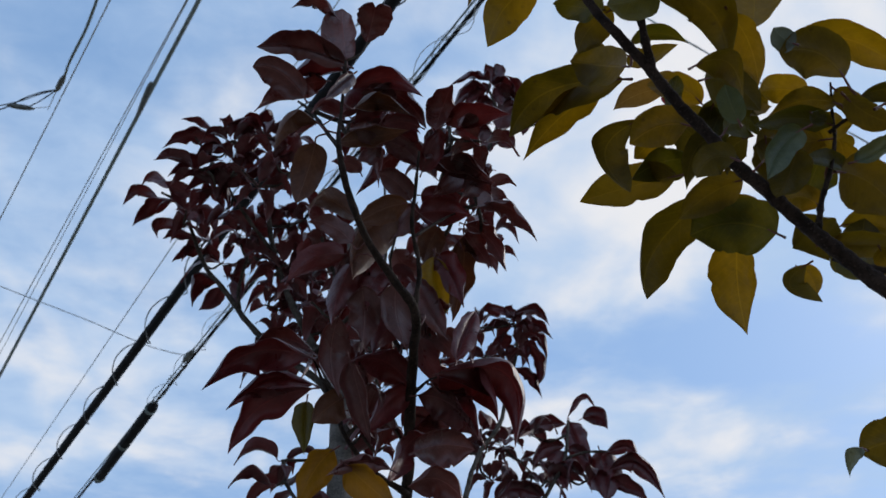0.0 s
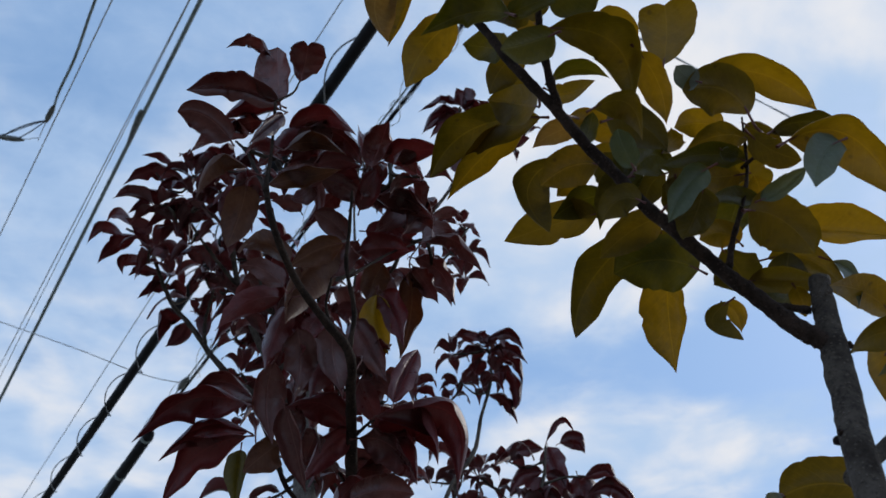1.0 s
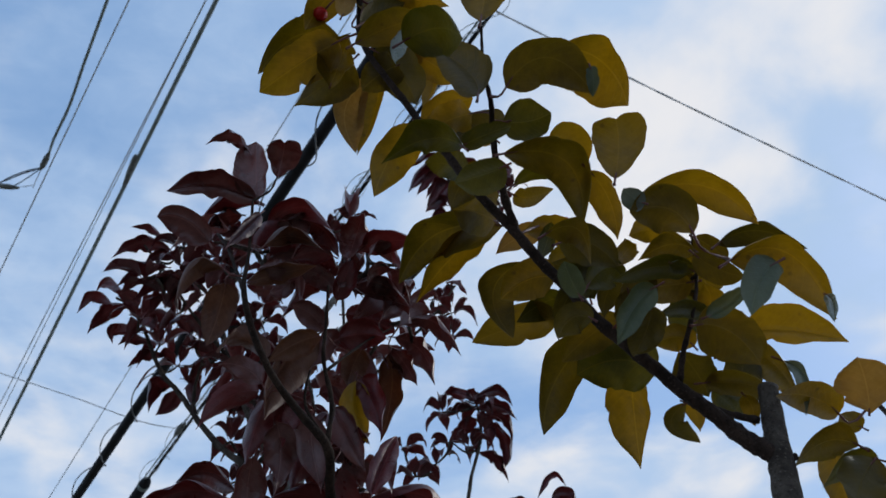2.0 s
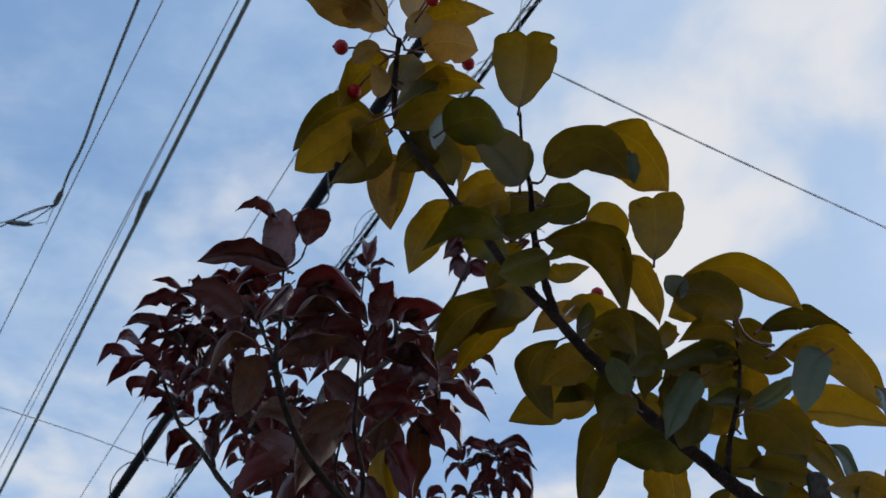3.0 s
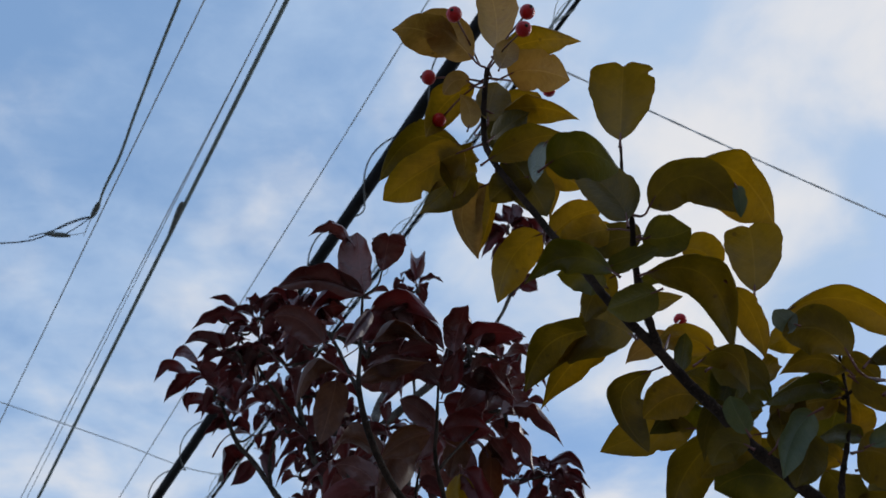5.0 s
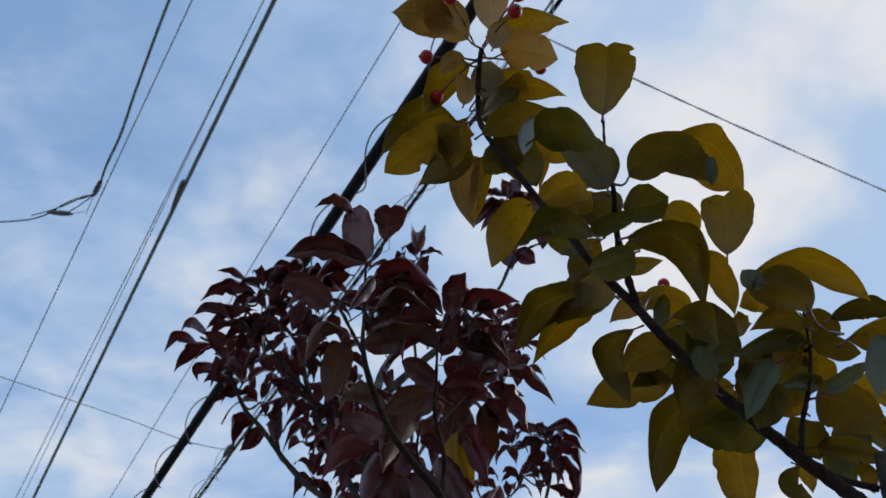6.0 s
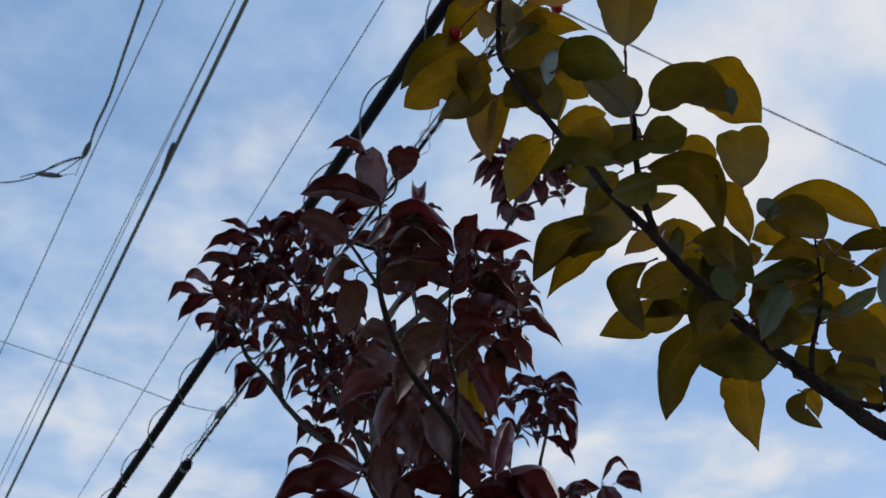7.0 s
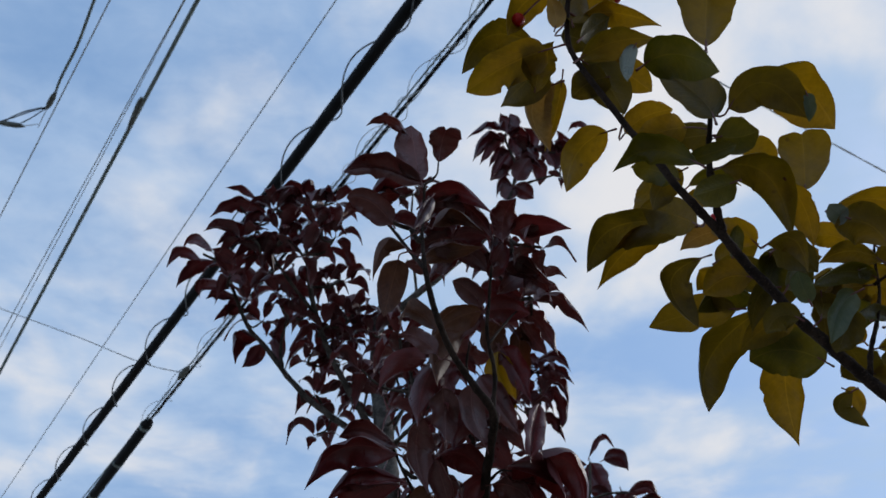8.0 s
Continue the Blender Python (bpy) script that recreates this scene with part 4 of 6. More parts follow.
blade(yellow, gold, (0.0680, 0.2534, 2.0386), (0.0454, 0.2707, 2.0345), (0.0312, 0.2792, 1.9933), (0.0146, 177), (0.0163, -31))
blade(yellow, green, (0.0920, 0.1836, 1.9044), (0.0722, 0.2006, 1.9418), (0.0442, 0.2032, 1.9216), (0.0136, 167), (0.0124, -84), "drip")
blade(yellow, gold, (0.0702, 0.2246, 1.9961), (0.0867, 0.2180, 2.0077), (0.1041, 0.2082, 2.0020), (0.0107, 33), (0.0129, -147))
blade(yellow, gold, (0.1186, 0.2323, 1.9862), (0.1080, 0.2289, 1.9975), (0.0941, 0.2208, 1.9989), (0.0089, 151), (0.0097, -29))
blade(yellow, green, (0.0925, 0.1914, 1.9187), (0.1050, 0.1832, 1.9151), (0.1204, 0.1811, 1.9204), (0.0064, 22), (0.0064, -114))
blade(yellow, olive, (0.1125, 0.2544, 1.9258), (0.1036, 0.2758, 1.9636), (0.0866, 0.2783, 1.9727), (0.0127, 100), (0.0152, -83))
blade(yellow, olive, (0.1197, 0.2816, 1.9549), (0.0745, 0.3147, 1.9900), (0.0461, 0.3219, 1.9458), (0.0170, 180), (0.0227, -77), "broad")
blade(yellow, gold, (0.1150, 0.3045, 1.9791), (0.0862, 0.3268, 1.9777), (0.0573, 0.3430, 1.9467), (0.0151, -178), (0.0158, -77), "drip")
blade(yellow, olive, (0.1562, 0.3284, 1.9106), (0.1303, 0.3503, 1.9253), (0.0960, 0.3581, 1.9187), (0.0145, 142), (0.0143, -79), bite=(.42,1,.12))
blade(yellow, olive, (0.1337, 0.3084, 1.9462), (0.1127, 0.3300, 1.9396), (0.1214, 0.3274, 1.8923), (0.0135, -175), (0.0156, -54), "round")
blade(yellow, green, (0.1643, 0.3132, 1.9078), (0.1515, 0.3321, 1.9307), (0.1262, 0.3314, 1.9105), (0.0109, 166), (0.0143, -54))
blade(yellow, gold, (0.1500, 0.3102, 1.9381), (0.1443, 0.3337, 1.9503), (0.1320, 0.3312, 1.9330), (0.0090, 171), (0.0096, -53))
blade(yellow, ochre, (0.1522, 0.2893, 1.9571), (0.1319, 0.2957, 1.9577), (0.1148, 0.2995, 1.9454), (0.0085, 152), (0.0085, -56), "drip")
blade(yellow, gold, (0.1745, 0.2970, 1.9499), (0.1566, 0.2873, 1.9551), (0.1336, 0.2795, 1.9448), (0.0095, 146), (0.0104, -36))
blade(yellow, green, (0.1411, 0.2778, 1.9141), (0.1477, 0.2770, 1.9313), (0.1515, 0.2708, 1.9426), (0.0059, 32), (0.0060, -91))
blade(yellow, bronze, (0.1431, 0.2310, 1.8732), (0.1629, 0.2394, 1.8823), (0.1793, 0.2513, 1.8731), (0.0102, 38), (0.0134, -142))
blade(yellow, olive, (0.2317, 0.2582, 1.8902), (0.2239, 0.2721, 1.9146), (0.2037, 0.2819, 1.9116), (0.0084, 152), (0.0102, -78), "drip")
blade(yellow, olive, (0.2212, 0.2323, 1.8775), (0.2103, 0.2266, 1.8942), (0.1860, 0.2228, 1.8878), (0.0130, 147), (0.0155, -33), "round")
blade(yellow, gold, (0.2305, 0.2745, 1.9269), (0.2199, 0.2806, 1.9408), (0.2012, 0.2758, 1.9297), (0.0098, 136), (0.0090, -44))
blade(yellow, painted_sheen, (0.1953, 0.2200, 1.8915), (0.1894, 0.2182, 1.8948), (0.1834, 0.2137, 1.8984), (0.0055, 154), (0.0069, -26))
blade(yellow, gold, (0.2001, 0.2331, 1.9171), (0.2446, 0.2382, 1.9296), (0.2651, 0.2392, 1.8898), (0.0122, -13), (0.0166, -105), "broad")
blade(yellow, bronze, (0.2453, 0.2571, 1.8947), (0.2768, 0.2620, 1.9116), (0.2958, 0.2548, 1.8836), (0.0098, -14), (0.0124, -104))
blade(yellow, gold, (0.2353, 0.2345, 1.8545), (0.2705, 0.2367, 1.8608), (0.2812, 0.2449, 1.8157), (0.0122, -17), (0.0164, -126), "broad")
blade(yellow, sheen_green, (0.2570, 0.2295, 1.8455), (0.2417, 0.2270, 1.8295), (0.2262, 0.2230, 1.8009), (0.0079, -112), (0.0101, 107))
blade(yellow, painted_sheen, (0.2770, 0.2351, 1.8242), (0.2722, 0.2278, 1.8108), (0.2621, 0.2200, 1.7905), (0.0033, 35), (0.0026, 158))
blade(yellow, gold, (0.2792, 0.3369, 1.8951), (0.3057, 0.3255, 1.8836), (0.3228, 0.3057, 1.8530), (0.0168, 54), (0.0110, -78), "drip", bite=(.3,1,.2))
blade(yellow, olive, (0.2194, 0.2702, 1.8411), (0.2429, 0.2821, 1.8447), (0.2544, 0.2886, 1.8248), (0.0131, 31), (0.0172, -149), "broad")
blade(yellow, olive, (0.2721, 0.3610, 1.8965), (0.2936, 0.3488, 1.8791), (0.2828, 0.3186, 1.8105), (0.0133, 50), (0.0139, -52), "drip")
blade(yellow, painted_sheen, (0.2945, 0.3343, 1.8650), (0.2996, 0.3285, 1.8438), (0.2786, 0.3119, 1.8054), (0.0052, 103), (0.0073, 22), "drip")
blade(yellow, gold, (0.3122, 0.3359, 1.8230), (0.2897, 0.3170, 1.8223), (0.2589, 0.2967, 1.8086), (0.0112, 171), (0.0101, -57))
blade(yellow, olive, (0.2413, 0.3405, 1.8561), (0.2596, 0.3327, 1.8478), (0.2670, 0.3078, 1.8194), (0.0098, 28), (0.0097, -77))
blade(yellow, gold, (0.2468, 0.3075, 1.8190), (0.2525, 0.3159, 1.8154), (0.2483, 0.3129, 1.8008), (0.0057, 179), (0.0053, -24))
blade(yellow, green, (0.2492, 0.3530, 1.8597), (0.2551, 0.3479, 1.8472), (0.2537, 0.3373, 1.8246), (0.0080, 107), (0.0088, -73))
blade(yellow, olive, (0.2044, 0.3811, 1.9565), (0.1641, 0.4205, 1.9358), (0.1432, 0.4081, 1.8720), (0.0217, 176), (0.0230, -87))
blade(yellow, green, (0.2144, 0.3432, 1.8701), (0.1929, 0.3510, 1.8886), (0.1647, 0.3558, 1.8815), (0.0170, 129), (0.0192, -51), "broad")
blade(yellow, gold, (0.2109, 0.3827, 1.9092), (0.2114, 0.4090, 1.8877), (0.2054, 0.4093, 1.8406), (0.0191, 161), (0.0151, -58), "drip", bite=(.5,-1,.1))
blade(yellow, bronze, (0.2290, 0.3508, 1.8489), (0.2180, 0.3591, 1.8386), (0.2304, 0.3541, 1.8205), (0.0059, -134), (0.0101, 2), "round")
blade(yellow, gold, (0.2335, 0.3653, 1.8608), (0.2390, 0.3669, 1.8531), (0.2378, 0.3677, 1.8380), (0.0053, -142), (0.0063, 38), "drip")
blade(yellow, sheen_green, (0.1961, 0.2505, 1.8535), (0.1820, 0.2546, 1.8421), (0.1665, 0.2540, 1.8145), (0.0079, 146), (0.0095, -101))
blade(yellow, green, (0.2342, 0.2837, 1.8610), (0.2174, 0.2735, 1.8578), (0.1981, 0.2654, 1.8466), (0.0059, 160), (0.0066, -79))
blade(yellow, green, (0.2316, 0.2709, 1.8863), (0.2091, 0.2674, 1.8893), (0.1749, 0.2574, 1.8669), (0.0082, 179), (0.0103, -86))
blade(yellow, gold, (0.2346, 0.2870, 1.8942), (0.2160, 0.2850, 1.8901), (0.1901, 0.2699, 1.8729), (0.0079, 157), (0.0109, -56))
blade(yellow, olive, (0.2316, 0.2541, 1.8993), (0.2448, 0.2625, 1.8972), (0.2494, 0.2627, 1.8838), (0.0060, 16), (0.0073, -156))
blade(yellow, olive, (0.2186, 0.2363, 1.8636), (0.2317, 0.2436, 1.8582), (0.2468, 0.2479, 1.8551), (0.0062, 3), (0.0082, -150))
blade(yellow, gold, (0.2380, 0.2973, 1.8758), (0.2448, 0.2932, 1.8839), (0.2386, 0.2810, 1.8856), (0.0078, 35), (0.0085, -145))
blade(yellow, sheen_green, (0.2220, 0.2600, 1.8371), (0.2344, 0.2555, 1.8410), (0.2448, 0.2451, 1.8453), (0.0060, 56), (0.0051, -81))
blade(yellow, olive, (0.3006, 0.3140, 1.7849), (0.2854, 0.3165, 1.7908), (0.2557, 0.3051, 1.7681), (0.0100, 155), (0.0103, -87), "drip")
blade(yellow, gold, (0.3056, 0.3440, 1.8024), (0.2993, 0.3455, 1.7848), (0.2970, 0.3462, 1.7491), (0.0106, 102), (0.0130, -100))
blade(yellow, green, (0.3124, 0.3223, 1.7806), (0.2967, 0.3227, 1.7800), (0.2681, 0.3110, 1.7582), (0.0074, 149), (0.0081, -99), "drip")
blade(yellow, olive, (0.3349, 0.3565, 1.8264), (0.3261, 0.3505, 1.8269), (0.3120, 0.3360, 1.8217), (0.0071, 153), (0.0065, -27))
blade(yellow, olive, (0.1580, 0.3351, 1.9685), (0.1766, 0.3319, 1.9785), (0.1899, 0.3182, 1.9719), (0.0108, 47), (0.0137, -133))
blade(yellow, bronze, (0.1803, 0.3305, 1.9296), (0.1711, 0.3165, 1.9382), (0.1513, 0.3001, 1.9344), (0.0108, 160), (0.0138, -20))
blade(yellow, green, (0.1616, 0.2646, 1.8711), (0.1788, 0.2669, 1.8899), (0.1893, 0.2778, 1.8855), (0.0082, 59), (0.0124, -115))
blade(yellow, olive, (0.1781, 0.2690, 1.8486), (0.1962, 0.2778, 1.8804), (0.2003, 0.2691, 1.8927), (0.0095, 74), (0.0109, -81))
blade(yellow, gold, (0.2348, 0.3204, 1.8698), (0.2242, 0.3173, 1.8759), (0.2090, 0.3158, 1.8680), (0.0082, 133), (0.0091, -47))
blade(yellow, bronze, (0.1596, 0.2621, 1.8423), (0.1492, 0.2657, 1.8480), (0.1395, 0.2716, 1.8379), (0.0079, 128), (0.0106, -52))
blade(yellow, olive, (0.2701, 0.3640, 1.7246), (0.2517, 0.3744, 1.7366), (0.2290, 0.3802, 1.7321), (0.0136, 116), (0.0147, -64), "broad")
blade(yellow, painted_sheen, (0.2250, 0.3676, 1.7271), (0.2262, 0.3826, 1.7346), (0.2257, 0.3936, 1.7252), (0.0031, 172), (0.0055, -62), "drip")
blade(yellow, sheen_green, (0.2672, 0.3811, 1.7359), (0.2624, 0.3921, 1.7412), (0.2459, 0.3877, 1.7242), (0.0051, 177), (0.0052, -123), "drip")
blade(yellow, sheen_green, (0.1689, 0.1606, 1.9470), (0.1695, 0.1647, 1.9389), (0.1683, 0.1717, 1.9311), (0.0039, -47), (0.0039, -175))
blade(yellow, bronze, (0.1641, 0.2819, 1.8888), (0.1526, 0.2883, 1.8836), (0.1455, 0.3000, 1.8621), (0.0079, 165), (0.0093, -49), "drip")
blade(yellow, olive, (0.1948, 0.3215, 1.8977), (0.1758, 0.3313, 1.8959), (0.1524, 0.3378, 1.8777), (0.0104, 145), (0.0126, -55))
blade(yellow, green, (0.1697, 0.2775, 1.9173), (0.1704, 0.2922, 1.9126), (0.1740, 0.2986, 1.8954), (0.0087, 170), (0.0102, -10))
blade(yellow, bronze, (0.1947, 0.2967, 1.9100), (0.1858, 0.3063, 1.9088), (0.1806, 0.3126, 1.8913), (0.0065, 153), (0.0098, -45), "drip")
blade(yellow, gold, (0.1467, 0.2729, 1.8897), (0.1305, 0.2765, 1.8936), (0.1120, 0.2815, 1.8823), (0.0119, 131), (0.0129, -49))
blade(yellow, olive, (0.1336, 0.2182, 1.8661), (0.1526, 0.2195, 1.8714), (0.1568, 0.2279, 1.8495), (0.0073, -10), (0.0098, -148), "drip")
blade(yellow, sheen_green, (0.1455, 0.2226, 1.8202), (0.1409, 0.2154, 1.8272), (0.1384, 0.2092, 1.8332), (0.0059, 3), (0.0058, -177))
blade(yellow, green, (0.1143, 0.1900, 1.8934), (0.1008, 0.1933, 1.8905), (0.0857, 0.1930, 1.8842), (0.0080, 134), (0.0112, -46))
# red berries on thin stalks
berry(yellow, (0.0133, 0.1050, 2.1006), (0.0308, 0.1600, 2.1353), 0.0056)
berry(yellow, (-0.0082, 0.1500, 2.0992), (0.0312, 0.1600, 2.1069), 0.0056)
berry(yellow, (-0.0032, 0.1870, 2.1027), (0.0322, 0.1600, 2.1106), 0.0056)
berry(yellow, (0.0649, 0.1100, 2.1085), (0.0367, 0.1600, 2.1322), 0.0056)
berry(yellow, (0.0598, 0.1120, 2.0828), (0.0364, 0.1600, 2.1261), 0.0056)
berry(yellow, (0.0869, 0.1950, 2.1563), (0.0365, 0.1600, 2.1119), 0.0056)
berry(yellow, (0.1831, 0.3545, 2.0443), (0.1248, 0.2435, 1.8991), 0.0054)
# the red-leaved tree: its low limb that reaches forward
stem(red_tree, "limb", bark_dark, [(-0.1500, 0.9500, 1.6600, 0.0090), (-0.0900, 0.8000, 1.7450, 0.0085), (-0.0330, 0.6400, 1.8363, 0.0052), (-0.0308, 0.6150, 1.8548, 0.0050), (-0.0296, 0.5900, 1.8730, 0.0048), (-0.0279, 0.5590, 1.8981, 0.0045), (-0.0244, 0.5100, 1.9083, 0.0041), (-0.0233, 0.4730, 1.9222, 0.0037), (-0.0381, 0.4550, 1.9334, 0.0032), (-0.0598, 0.4250, 1.9511, 0.0029), (-0.0733, 0.3950, 1.9708, 0.0027), (-0.0817, 0.3720, 1.9986, 0.0023), (-0.0842, 0.3700, 2.0464, 0.0014), (-0.0818, 0.3450, 2.0865, 0.0011)])
stem(red_tree, "twig", bark_dark, [(-0.0229, 0.4740, 1.9231, 0.0022), (-0.0201, 0.4600, 1.9574, 0.0019), (-0.0259, 0.4400, 1.9840, 0.0016), (-0.0227, 0.4200, 2.0115, 0.0014), (-0.0199, 0.4000, 2.0335, 0.0010)])
stem(red_tree, "twig", bark_dark, [(-0.0815, 0.3700, 1.9981, 0.0017), (-0.1003, 0.3900, 2.0506, 0.0016), (-0.1229, 0.4100, 2.1100, 0.0015), (-0.1384, 0.4200, 2.1391, 0.0011)])
stem(red_tree, "twig", bark_dark, [(-0.0307, 0.6250, 1.8415, 0.0028), (-0.0600, 0.6000, 1.8489, 0.0023), (-0.0800, 0.5700, 1.8604, 0.0018), (-0.0952, 0.5700, 1.8942, 0.0017), (-0.1106, 0.5650, 1.9268, 0.0013), (-0.1178, 0.5600, 1.9420, 0.0011)])
stem(red_tree, "twig", bark_dark, [(-0.0278, 0.5580, 1.8962, 0.0016), (-0.0168, 0.5550, 1.9070, 0.0012), (-0.0057, 0.5250, 1.8919, 0.0008)])
stem(red_tree, "twig", bark_dark, [(-0.0249, 0.4450, 1.9756, 0.0012), (0.0032, 0.4800, 2.0394, 0.0011), (0.0350, 0.5200, 2.1014, 0.0007)])
stem(red_tree, "twig", bark_dark, [(-0.0234, 0.4740, 1.9261, 0.0011), (-0.0449, 0.4700, 1.9674, 0.0012), (-0.0407, 0.4600, 1.9916, 0.0010)])
leaf(red_tree, wine, (-0.1126, 0.3851, 2.0996), (-0.1440, 0.4000, 2.1294), (-0.1686, 0.3971, 2.0972), 0.0232, 20, 35)
leaf(red_tree, crimson, (-0.0867, 0.3890, 2.0761), (-0.0751, 0.4042, 2.1188), (-0.0608, 0.4010, 2.1271), 0.0228, -43, 20)
leaf(red_tree, wine, (-0.0438, 0.3995, 2.0571), (-0.0620, 0.3927, 2.0494), (-0.0787, 0.3834, 2.0460), 0.0230, 58, 26)
leaf(red_tree, wine, (-0.0216, 0.4599, 2.1060), (-0.0048, 0.4683, 2.1117), (0.0110, 0.4682, 2.0973), 0.0255, -22, 36)
leaf(red_tree, bronze_red, (-0.0732, 0.4342, 1.9861), (-0.0930, 0.4283, 2.0024), (-0.1044, 0.4066, 1.9756), 0.0228, 30, 32)
leaf(red_tree, wine, (-0.0726, 0.4339, 1.9559), (-0.0878, 0.4279, 1.9695), (-0.1067, 0.4183, 1.9684), 0.0215, 61, 26)
leaf(red_tree, wine, (0.0184, 0.4828, 2.0725), (0.0340, 0.4851, 2.1008), (0.0518, 0.4832, 2.1162), 0.0292, -28, 32)
leaf(red_tree, crimson, (-0.0835, 0.4600, 1.9709), (-0.1066, 0.4635, 1.9704), (-0.1268, 0.4540, 1.9351), 0.0247, 51, 28)
leaf(red_tree, crimson, (-0.0775, 0.4703, 1.9678), (-0.0869, 0.4839, 1.9530), (-0.0904, 0.4841, 1.9217), 0.0245, 40, 24)
leaf(red_tree, wine, (-0.0684, 0.4791, 1.9524), (-0.0659, 0.4966, 1.9338), (-0.0657, 0.4954, 1.9002), 0.0308, -26, 24)
leaf(red_tree, wine, (-0.0393, 0.4816, 1.9586), (-0.0390, 0.4978, 1.9347), (-0.0283, 0.4938, 1.8989), 0.0299, -59, 19)
leaf(red_tree, crimson, (-0.0216, 0.5257, 1.9345), (-0.0138, 0.5368, 1.9204), (-0.0030, 0.5476, 1.8992), 0.0248, -33, 35)
leaf(red_tree, wine, (-0.0249, 0.5284, 1.7957), (-0.0020, 0.5383, 1.8059), (0.0188, 0.5365, 1.7820), 0.0302, -39, 32)
leaf(red_tree, wine, (-0.0244, 0.4822, 2.0619), (-0.0366, 0.4926, 2.0481), (-0.0483, 0.4905, 2.0181), 0.0244, 57, 33)
leaf(red_tree, crimson, (-0.0486, 0.5088, 2.0059), (-0.0628, 0.5088, 1.9846), (-0.0628, 0.4844, 1.9355), 0.0254, 125, 26)
leaf(red_tree, wine, (-0.0222, 0.5337, 2.0869), (-0.0051, 0.5534, 2.0661), (-0.0131, 0.5469, 2.0206), 0.0305, -37, 32)
leaf(red_tree, wine, (-0.0475, 0.5447, 2.0654), (-0.0365, 0.5623, 2.0589), (-0.0079, 0.5634, 2.0519), 0.0286, -13, 19)
leaf(red_tree, wine, (0.0344, 0.5104, 2.0903), (0.0500, 0.5183, 2.1171), (0.0685, 0.5199, 2.1145), 0.0172, -63, 20)
leaf(red_tree, wine, (-0.0874, 0.5247, 1.9082), (-0.0736, 0.5380, 1.9005), (-0.0672, 0.5417, 1.8747), 0.0259, -29, 36)
leaf(red_tree, crimson, (-0.0235, 0.5022, 1.9385), (-0.0457, 0.5159, 1.9377), (-0.0590, 0.5182, 1.9149), 0.0259, 42, 32)
leaf(red_tree, wine, (-0.0239, 0.5303, 1.9245), (-0.0071, 0.5375, 1.9429), (0.0126, 0.5400, 1.9198), 0.0225, -62, 25)
leaf(red_tree, wine, (-0.1061, 0.5233, 1.9071), (-0.0872, 0.5266, 1.9037), (-0.0687, 0.5268, 1.9097), 0.0254, -82, 26)
leaf(red_tree, wine, (-0.0301, 0.5969, 1.9006), (-0.0122, 0.5960, 1.8882), (0.0076, 0.5757, 1.8834), 0.0283, -91, 23)
leaf(red_tree, crimson, (-0.0411, 0.5461, 1.8104), (-0.0300, 0.5654, 1.8521), (-0.0113, 0.5496, 1.8581), 0.0265, -44, 29)
leaf(red_tree, wine, (-0.0083, 0.4782, 2.0705), (0.0320, 0.4870, 2.1117), (0.0451, 0.4740, 2.0671), 0.0315, -72, 25)
leaf(red_tree, wine, (-0.0776, 0.4060, 2.1230), (-0.0547, 0.4037, 2.1155), (-0.0558, 0.4039, 2.0776), 0.0299, -49, 25)
blade(red_tree, wine, (-0.0853, 0.3663, 2.1149), (-0.1302, 0.3630, 2.1378), (-0.1593, 0.3413, 2.1029), (0.0201, 168), (0.0133, -99))
blade(red_tree, wine, (-0.1113, 0.3478, 2.0359), (-0.1305, 0.3333, 2.0497), (-0.1508, 0.3277, 2.0480), (0.0098, 152), (0.0136, -40), "broad")
blade(red_tree, wine, (-0.1059, 0.3896, 2.1265), (-0.1260, 0.3980, 2.1360), (-0.1351, 0.3801, 2.0948), (0.0128, -175), (0.0139, -68), "drip")
blade(red_tree, wine, (-0.0855, 0.3649, 2.1181), (-0.0915, 0.3595, 2.1570), (-0.0959, 0.3535, 2.1960), (0.0202, -53), (0.0122, 156))
stem(red_tree, "twig", bark_dark, [(-0.0818, 0.3450, 2.0865, 0.0011), (-0.0709, 0.3497, 2.1062, 0.0009), (-0.0680, 0.3544, 2.1339, 0.0008)])
blade(red_tree, wine, (-0.0680, 0.3544, 2.1339), (-0.0642, 0.3468, 2.1558), (-0.0601, 0.3315, 2.1556), (0.0151, -3), (0.0162, 177), "heart")
blade(red_tree, wine, (-0.0991, 0.3513, 2.1761), (-0.1210, 0.3510, 2.2067), (-0.1428, 0.3491, 2.1882), (0.0085, -173), (0.0109, -73), "drip")
blade(red_tree, crimson, (-0.0902, 0.3822, 2.1329), (-0.1215, 0.3853, 2.1471), (-0.1351, 0.3718, 2.1021), (0.0134, -166), (0.0147, -77), "drip")
blade(red_tree, maroon, (-0.0755, 0.3520, 2.0767), (-0.0839, 0.3454, 2.0498), (-0.0917, 0.3376, 2.0161), (0.0069, 140), (0.0082, -114), "drip")
blade(red_tree, crimson, (-0.0852, 0.4041, 2.1288), (-0.0511, 0.3932, 2.1383), (-0.0167, 0.3756, 2.0784), (0.0149, -6), (0.0154, -102), "drip")
blade(red_tree, wine, (-0.0642, 0.3960, 2.1233), (-0.0368, 0.4136, 2.1327), (-0.0146, 0.4111, 2.0817), (0.0142, -9), (0.0170, -104))
blade(red_tree, bronze_red, (-0.0747, 0.3767, 2.0632), (-0.0573, 0.3940, 2.0959), (-0.0251, 0.3871, 2.0659), (0.0148, 2), (0.0133, -93), "drip")
